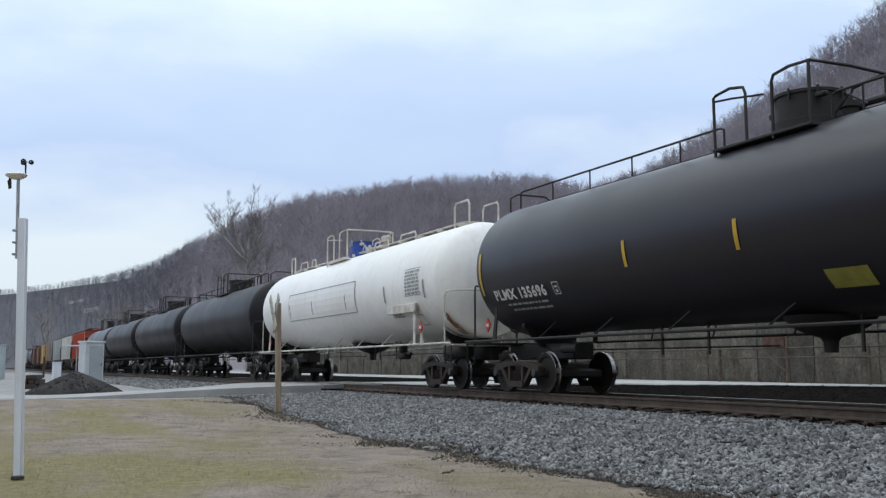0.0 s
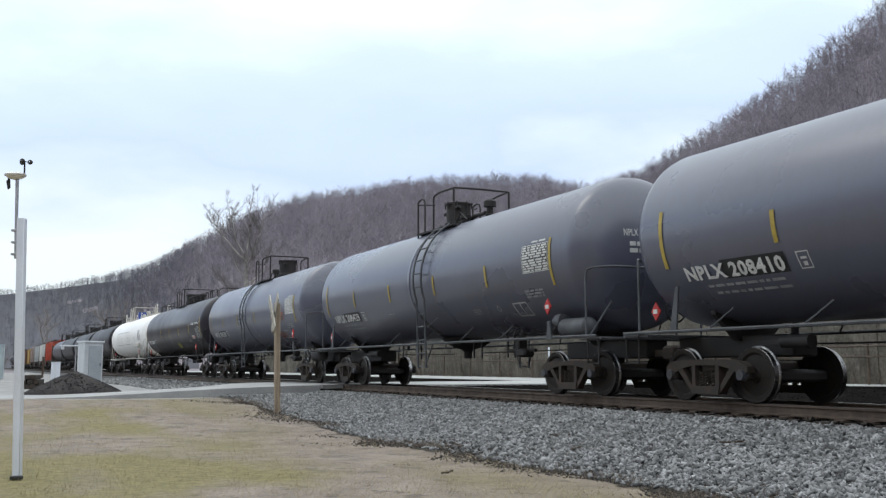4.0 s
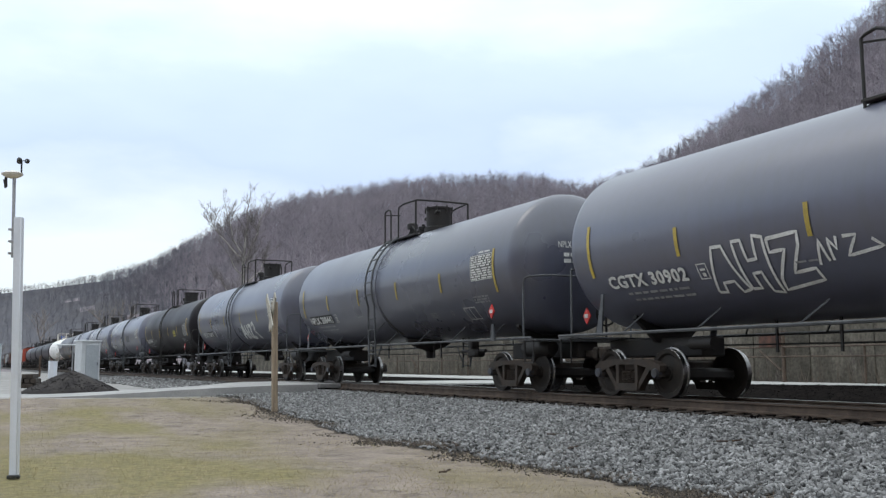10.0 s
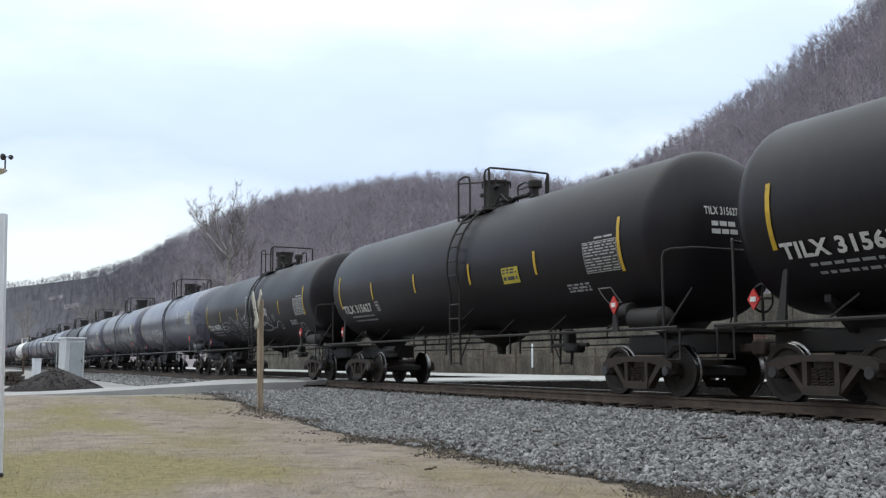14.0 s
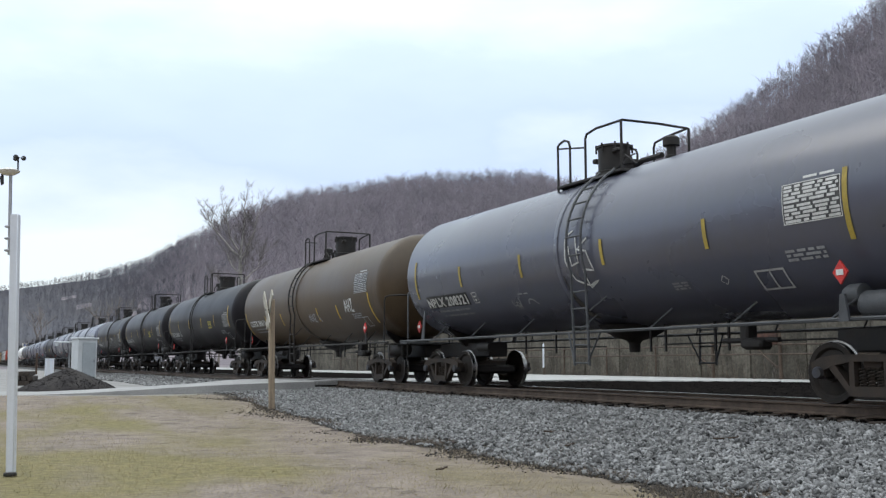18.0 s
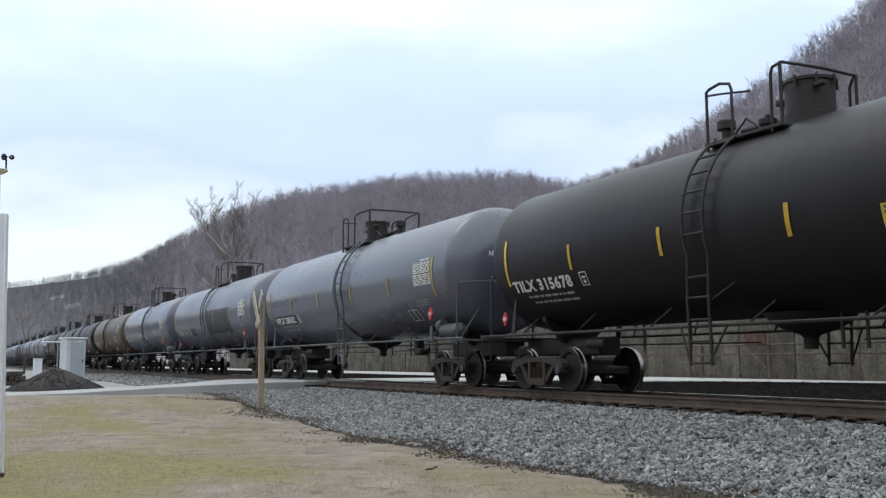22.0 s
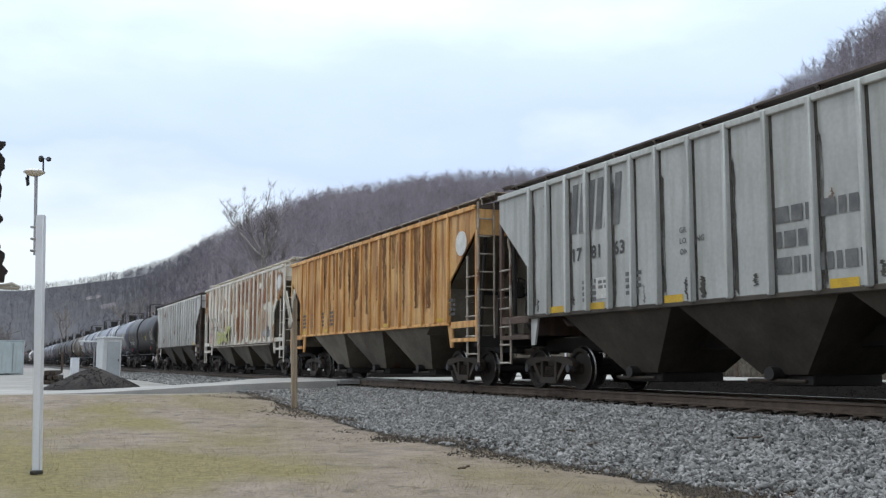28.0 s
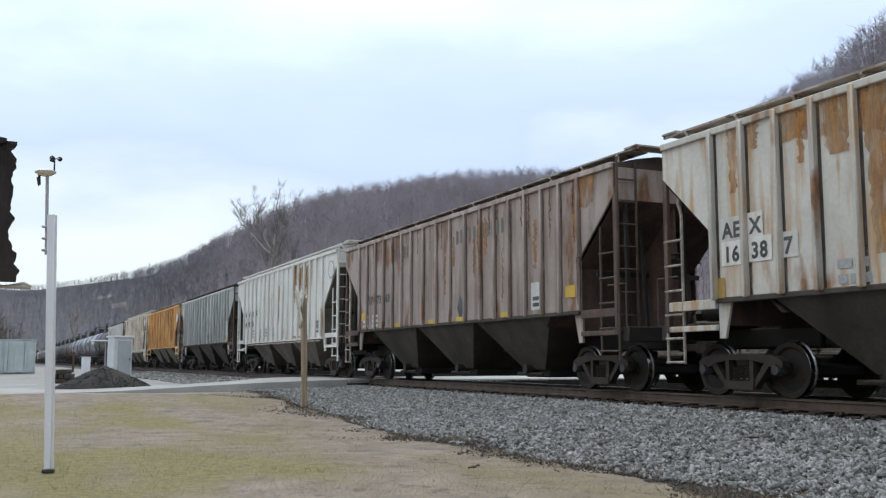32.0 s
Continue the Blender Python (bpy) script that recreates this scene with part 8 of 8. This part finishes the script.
# ---- the train: leading car first, with the place of each car's leading coupler along the line at the start ----
def make_train():
    cars = []

    def couple(front, length, car):
        cars.append((car, front - length / 2))

    lead = 41.3
    ahead = []
    y = lead
    for kind, ln in (("black", 18.4), ("black", 18.4), ("black", 18.4), ("char", 18.4), ("red", 17.5), ("white", 17.5), ("grey", 17.5), ("dark", 16.5), ("yellow", 16.5), ("brown", 16.5), ("brown", 16.5), ("char", 18.2), ("grey", 17.5), ("brown", 16.5), ("black", 18.2), ("black", 18.2)):
        y += ln
        ahead.append((y, kind, ln))
    for front, kind, ln in reversed(ahead):
        if kind in ("black", "char"):
            c = tank_car(ln, "tank_black" if kind == "black" else "tank_char", "iron", "black tank car with a pipe-railed top platform", "lpg" if kind == "black" else "plain", detail=False)
        elif kind in ("red", "white", "grey", "dark"):
            c = hopper_car(ln, {"red": "red_car", "white": "hop_white", "grey": "hop_green", "dark": "hop_brown"}[kind], {"red": "orange-red covered hopper with ribbed sides", "white": "white covered hopper with ribbed sides", "grey": "pale grey covered hopper with ribbed sides", "dark": "dull brown covered hopper with ribbed sides"}[kind], 14, "rib")
        else:
            c = box_car(ln, "box_yellow" if kind == "yellow" else "box_brown", "yellow steel box car with a sliding door" if kind == "yellow" else "brown steel box car with a sliding door")
        couple(front, ln, c)
    T = tank_car
    plan = [
        (41.3, T, (19.5, "tank_white", "iron_white", "white pressure tank car streaked with rust at its ends", "lpg_white")),
        (21.8, T, (20.6, "tank_char", "iron", "charcoal-black gas tank car with a railed walkway along its top", "lpg", "PLMX 135696", TANK_R, TANK_Z, deco_gas)),
        (1.2, T, (18.0, "tank_grey", "iron_grey", "grey tank car with faded orange scrawl on its side", "ladder_b", "NPLX 208350", GREY_R, GREY_Z, deco_orange)),
        (-17.05, T, (18.0, "tank_grey", "iron_grey", "clean grey tank car with a side ladder", "ladder", "NPLX 208429", GREY_R, GREY_Z, None)),
        (-35.05, T, (18.3, "tank_grey", "iron_grey", "pale grey tank car with a dark grimy patch", "ladder", "NPLX 208410", GREY_R, GREY_Z, deco_dirt)),
        (-53.35, T, (17.9, "tank_black", "iron", "matt black tank car with a thin scrawl and a yellow board", "ladder_black", "TILX 315607", TANK_R, TANK_Z, deco_tag)),
        (-71.5, T, (18.0, "tank_grey", "iron_grey", "grey tank car with a white sprayed block tag", "ladder_b", "NPLX 208430", GREY_R, GREY_Z, deco_ahz)),
        (-89.5, T, (18.0, "tank_grey", "iron_grey", "grey tank car with a broad side ladder", "ladder_b", "NPLX 208441", GREY_R, GREY_Z, None)),
        (-107.7, T, (18.05, "tank_grey", "iron_grey", "grey tank car with white bubble graffiti", "ladder", "CGTX 30902", GREY_R, GREY_Z, deco_bubble)),
        (-125.75, T, (18.2, "tank_black", "iron", "black tank car sprawled with white sprayed swirls", "ladder_dark", "TILX 194376", TANK_R, TANK_Z, deco_swirl)),
        (-143.95, T, (18.2, "tank_black", "iron", "matt black tank car with a yellow warning board", "ladder_dark", "TILX 315627", TANK_R, TANK_Z, deco_yellow_board)),
        (-162.15, T, (18.2, "tank_black", "iron", "matt black tank car with a yellow warning board", "ladder_black", "TILX 315636", TANK_R, TANK_Z, deco_yellow_board)),
        (-180.35, T, (17.8, "tank_brown", "iron", "rusty brown tank car with white sprayed tags", "ladder_b", "CGTX 30611", TANK_R, TANK_Z, deco_brown)),
        (-198.15, T, (18.0, "tank_grey", "iron_grey", "grey tank car with thin pale scrawl", "ladder", "NPLX 208321", GREY_R, GREY_Z, deco_scrawl)),
        (-216.15, T, (18.0, "tank_grey", "iron_grey", "grey tank car with large black painted-over patches", "ladder_b", "NPLX 208335", GREY_R, GREY_Z, deco_black_patch)),
        (-234.15, T, (18.0, "tank_grey", "iron_grey", "clean grey tank car with a side ladder", "ladder", "NPLX 208352", GREY_R, GREY_Z, None)),
        (-252.15, T, (17.3, "tank_black", "iron", "matt black tank car with a yellow warning board", "ladder_black", "TILX 315678", TANK_R, TANK_Z, deco_yellow_board)),
        (-269.42, hopper_car, (18.25, "hop_nw", "light grey covered hopper with rust-edged side posts", 18, "post", deco_nw, "hop_rib")),
        (-287.7, hopper_car, (18.3, "hop_rusty", "dirty white covered hopper blotched with rust and lime graffiti", 15, "rib", deco_mwcx("460705", True), None, 4.66, 1.5, "under_pale")),
        (-306.0, hopper_car, (17.6, "hop_yellow", "orange-yellow covered hopper streaked with rust", 17, "rust", deco_yellow, None, 4.52, 1.62, "under_tan")),
        (-323.75, hopper_car, (18.1, "hop_green", "pale grey-green covered hopper with closely set side posts", 18, "post", deco_nw2)),
        (-341.85, hopper_car, (17.55, "hop_white", "off-white covered hopper with rust runs down its middle", 15, "rib", deco_mwcx("460703", False), None, 4.66, 1.5, "under_pale")),
        (-359.2, hopper_car, (18.3, "hop_brown", "brown-grey covered hopper with rust-stained panels", 18, "rust", deco_brownhop)),
        (-377.5, hopper_car, (18.2, "hop_aex", "cream covered hopper with orange rust stains down its panels", 18, "post", deco_aex)),
    ]
    for front, make, args in plan:
        couple(front, args[0], make(*args))
    return cars


TRAIN = make_train()


def travelled(t):
    """How far the train has rolled on by t seconds; it slows a little."""
    return 12.62 * t - 0.011 * t * t

# ---- things beside the line ----
def weather_post():
    t = thing("weather_station", "white square post carrying a small weather instrument on a pipe", "weather station", pose(0.56, 13.9, ground_z(0.56, 13.9), 0, -1.9, -25))
    part("post", MB().box((0, 0, 1.7), (0.1, 0.1, 3.44), bevel=0.008), M["white_post"], t)
    part("pipe", MB().cyl((-0.075, 0, 2.88), (-0.075, 0, 4), 0.022, 10), M["galv"], t)
    for z in (2.94, 3.1, 3.26):
        part("clamp", MB().box((-0.08, 0, z), (0.1, 0.07, 0.03), bevel=0.006), M["galv"], t)
    part("sensor_dish", MB().lathe([(0.02, 3.95), (0.08, 3.965), (0.135, 4), (0.14, 4.015), (0.1, 4.04), (0.04, 4.055), (0.01, 4.06)], 20, (-0.1, 0, 0), "z"), M["white_plastic"], t, "round white sensor housing")
    part("wind_vane", MB().slab([(-0.22, 3.94), (-0.17, 3.96), (-0.165, 3.84), (-0.2, 3.82)], 0.015, "y", 0).cyl((-0.19, 0, 3.84), (-0.19, 0, 4), 0.014, 6), M["black_plastic"], t)
    arm = part("anemometer", MB().cyl((0.02, 0, 4.02), (0.02, 0, 4.2), 0.012, 6), M["black_plastic"], t)
    for k in range(3):
        a = k * 2.094 + 0.4
        part("cup", MB().lathe([(0.005, -0.02), (0.025, -0.015), (0.034, 0.0), (0.034, 0.015)], 10, (0.02 + 0.065 * math.cos(a), 0.065 * math.sin(a), 4.19), "y", close=False).cyl((0.02, 0, 4.19), (0.02 + 0.05 * math.cos(a), 0.05 * math.sin(a), 4.19), 0.006, 5), M["black_plastic"], arm)
    part("base_bolt", MB().box((0.03, -0.09, 0.03), (0.16, 0.06, 0.05), bevel=0.01), M["black_plastic"], t)


def crossbuck():
    x, y = 7.25, 25.2
    t = thing("crossing_sign", "old timber post with crossed weathered white sign boards", "crossing sign", pose(x, y, ground_z(x, y), 0, -1.2, 0))
    part("post", MB().box((0, 0, 1.4), (0.14, 0.14, 3.0), bevel=0.01), M["old_wood"], t)
    for s in (-1, 1):
        m = Matrix.Rotation(radians(s * 45), 3, "X") @ Matrix.Identity(3)
        b = MB().box((0, 0, 0), (0.035, 0.24, 1.25), Matrix.Rotation(radians(s * 45), 3, "X"), bevel=0.006)
        part("sign_board", b, M["sign_white"], t, "weathered white board", Matrix.Translation((-0.1 + 0.04 * s, 0, 2.62)) @ Matrix.Rotation(radians(-6), 4, "Z"))
    part("bolt", MB().cyl((-0.17, 0, 2.62), (0.0, 0, 2.62), 0.02, 8), M["iron"], t)


def signal_hut():
    t = thing("signal_hut", "small silver-white metal signal hut with a pale door", "signal hut", pose(5.75, 57.5, -0.34, 0, 0, 14))
    part("body", MB().box((0, 0, 1.13), (1.05, 1.05, 2.26), bevel=0.02), M["hut"], t)
    part("roof", MB().box((0, 0, 2.3), (1.18, 1.18, 0.1), bevel=0.02), M["hut"], t)
    door = part("door", MB().box((0.08, -0.54, 1.1), (0.72, 0.05, 1.95), bevel=0.01), M["hut_door"], t)
    part("door_handle", MB().box((0.36, -0.575, 1.05), (0.04, 0.04, 0.14), bevel=0.008), M["iron"], door)
    for z in (0.4, 1.1, 1.8):
        part("hinge", MB().box((-0.26, -0.57, z), (0.06, 0.02, 0.12)), M["galv"], door)
    part("base", MB().box((0, 0, -0.02), (1.15, 1.15, 0.12), bevel=0.01), M["crosspanel"], t)


def equipment_box():
    t = thing("equipment_box", "white upright trackside equipment box", "equipment box", pose(5.4, 78, -0.36, 0, 0, 10))
    part("body", MB().box((0, 0, 0.62), (0.55, 0.5, 1.24), bevel=0.03), M["white_post"], t)
    part("lid", MB().box((0, 0, 1.27), (0.62, 0.57, 0.06), bevel=0.02), M["white_post"], t)
    m = thing("mast", "thin grey mast with a small hooded fitting", "mast", pose(6.5, 75, -0.36))
    part("pole", MB().cyl((0, 0, 0), (0, 0, 2.4), 0.05, 10), M["galv"], m)
    part("hood", MB().box((-0.35, 0, 2.45), (1.5, 0.6, 0.1), bevel=0.03).box((-0.9, 0, 2.3), (0.2, 0.4, 0.25), bevel=0.03), M["hut"], m, "flat pale hood")
    solid("marker_block", MB().box((0, 0, 0.11), (0.9, 0.5, 0.22), bevel=0.03), M["white_post"], "low white painted block on the gravel", "marker", pose(6.9, 70, -0.36))


def dark_mound():
    t = MB()
    n, rings = 40, 12
    v = [(0, 0, 0.8)]
    for k in range(1, rings + 1):
        for j in range(n):
            a = 2 * math.pi * j / n
            q = k / rings
            r = q * (1 + 0.1 * noise.noise((math.cos(a) * 1.5, math.sin(a) * 1.5, 2)))
            h = 0.8 * (1 - q) ** 0.85 * (1 + 0.16 * noise.noise((math.cos(a) * 2 * q, math.sin(a) * 2 * q, 5))) + 0.02 * noise.noise((r * math.cos(a) * 6, r * math.sin(a) * 6, 1)) * (1 - q)
            v.append((r * math.cos(a) * 1.75, r * math.sin(a) * 1.5, max(h, 0.0) - (0.06 if k == rings else 0)))
    f = [(0, 1 + j, 1 + (j + 1) % n) for j in range(n)]
    for k in range(rings - 1):
        f += [(1 + k * n + j, 1 + (k + 1) * n + j, 1 + (k + 1) * n + (j + 1) % n, 1 + k * n + (j + 1) % n) for j in range(n)]
    t.add(v, f)
    solid("millings_mound", t, M["coldpatch"], "low heap of dark asphalt millings beside the lane", "heap", pose(3.25, 37.4, -0.38), smooth=80)

    def heap_lumps(rng, n):
        a, q = rng.uniform(0, 6.283, n), np.sqrt(rng.random(n))
        return np.stack([3.25 + 1.7 * q * np.cos(a), 37.4 + 1.5 * q * np.sin(a), -0.36 + np.maximum(0.8 * (1 - q) ** 0.85, 0.02)], 1)

    o = stones("asphalt_crumbs", 1400, heap_lumps, (0.008, 0.02), M["coldpatch"], "dark crumbs of asphalt on the heap", 15)
    o["category"] = "rubble"
    st = thing("tie_stack", "stack of old dark railway ties lying on the gravel", "ties", pose(2.3, 46.5, -0.36, 0, 0, 82))
    for k in range(3):
        for j in range(4 - k):
            part("tie", cached("old_tie", lambda: MB().box((0, 0, 0.1), (2.6, 0.22, 0.19), bevel=0.015)), M["tie"], st, at=pose(random.uniform(-0.08, 0.08), (j - 1.5 + k * 0.5) * 0.26, 0.2 * k, 0, 0, random.uniform(-2, 2)))


def steel_container():
    t = thing("storage_container", "pale blue-grey steel storage container with double doors", "container", pose(-0.35, 80, -0.36, 0, 0, 8))
    part("body", MB().box((0, 3, 1.28), (4.6, 6, 2.5), bevel=0.03), M["shed_blue"], t)
    for s in (-1, 1):
        d = part("door", MB().box((s * 1.1, -0.04, 1.28), (2.05, 0.06, 2.3), bevel=0.02), M["shed_blue"], t)
        for x in (0.35, 1.5):
            part("lock_rod", MB().cyl((s * x, -0.09, 0.2), (s * x, -0.09, 2.4), 0.025, 8), M["galv"], d)
        for k in range(5):
            part("corrugation", MB().box((s * 2.32, 0.7 + 1.1 * k, 1.28), (0.06, 0.5, 2.3), bevel=0.02), M["shed_blue"], t)
    part("roof", MB().box((0, 3, 2.56), (4.66, 6.06, 0.07), bevel=0.02), M["shed_blue"], t)
    solid("gate_post", MB().box((0, 0, 0.9), (0.16, 0.16, 1.8), bevel=0.02), M["bark"], "dark timber gate post beside the container", "post", pose(5.2, 90, -0.36))


def bark_board():
    """A bark-edged slab sign that hangs from a bracket; only its edge comes into view."""
    t = thing("bark_slab_sign", "hanging slab of dark bark-covered wood with a small cap", "sign", pose(-0.345, 7.2, 0.6))
    rng = random.Random(9)
    n = 40
    right, left = [], []
    for k in range(n + 1):
        z = 0.54 + 0.96 * k / n
        w = 0.30 + (0.07 if k < 9 else 0.02) + 0.015 * math.sin(k * 0.8) + rng.uniform(-0.012, 0.012)
        right.append((w, z))
        left.append((-0.3 + rng.uniform(-0.012, 0.012), z))
    part("slab", MB().slab(right + left[::-1], 0.12, "y", 0), M["dark_bark"], t)
    part("cap", MB().slab([(-0.34, 1.5), (0.22, 1.47), (0.26, 1.48), (0.27, 1.51), (-0.34, 1.6)], 0.2, "y", 0), M["dark_bark"], t)
    part("bracket", MB().tube([(-0.28, 0, -1.45), (-0.28, 0, 1.6)], 0.05, 8).tube([(-0.28, 0, 0.52), (0.46, 0, 0.5)], 0.012, 6).tube([(0.3, 0, 0.5), (0.42, 0, 0.53), (0.47, 0, 0.505)], 0.012, 6), M["sign_white"], t, "pale pole and thin bracket")


def dead_sticks():
    """A few broken dead branches lying on the stones and the grass."""
    rng = random.Random(12)
    for x, y, a, ln in ((9.6, 10.5, 5, 0.75), (8.3, 12.6, 40, 0.5), (7.6, 15.2, 70, 0.6), (8.9, 14.0, -20, 0.35), (5.6, 11.5, 30, 0.3)):
        pts = [(ln * (k / 4 - 0.5), rng.uniform(-0.03, 0.03), 0.035 + rng.uniform(0, 0.02)) for k in range(5)]
        b = MB().tube(pts, 0.012, 5).tube([pts[2], (pts[2][0] + 0.1, 0.09, 0.05)], 0.006, 4)
        solid("dead_branch", b, M["bark"], "short dark dead branch lying on the ground", "branch", pose(x, y, ground_z(x, y) + 0.02, 0, 0, a), "fallen branches")


dead_sticks()
weather_post()
crossbuck()
signal_hut()
equipment_box()
dark_mound()
steel_container()
bark_board()


# ---- what moves: every car rolls on along the line, and its wheels turn ----
def motions():
    for car, y in TRAIN:
        walk(car, [(t, pose(TRACK_X, y + travelled(t), 0)) for t in range(33)])
    for d, sets in WHEELSETS.items():
        first = sets[0]
        walk(first, [(k / FPS, pose(0, d * 0.889, WHEEL_R, -math.degrees(travelled(k / FPS) / WHEEL_R) % 360)) for k in range(32 * FPS + 1)])
        for w in sets[1:]:
            w.rotation_mode = "QUATERNION"
            keys = w.animation_data_create()
            keys.action, keys.action_slot = first.animation_data.action, first.animation_data.action_slot


motions()
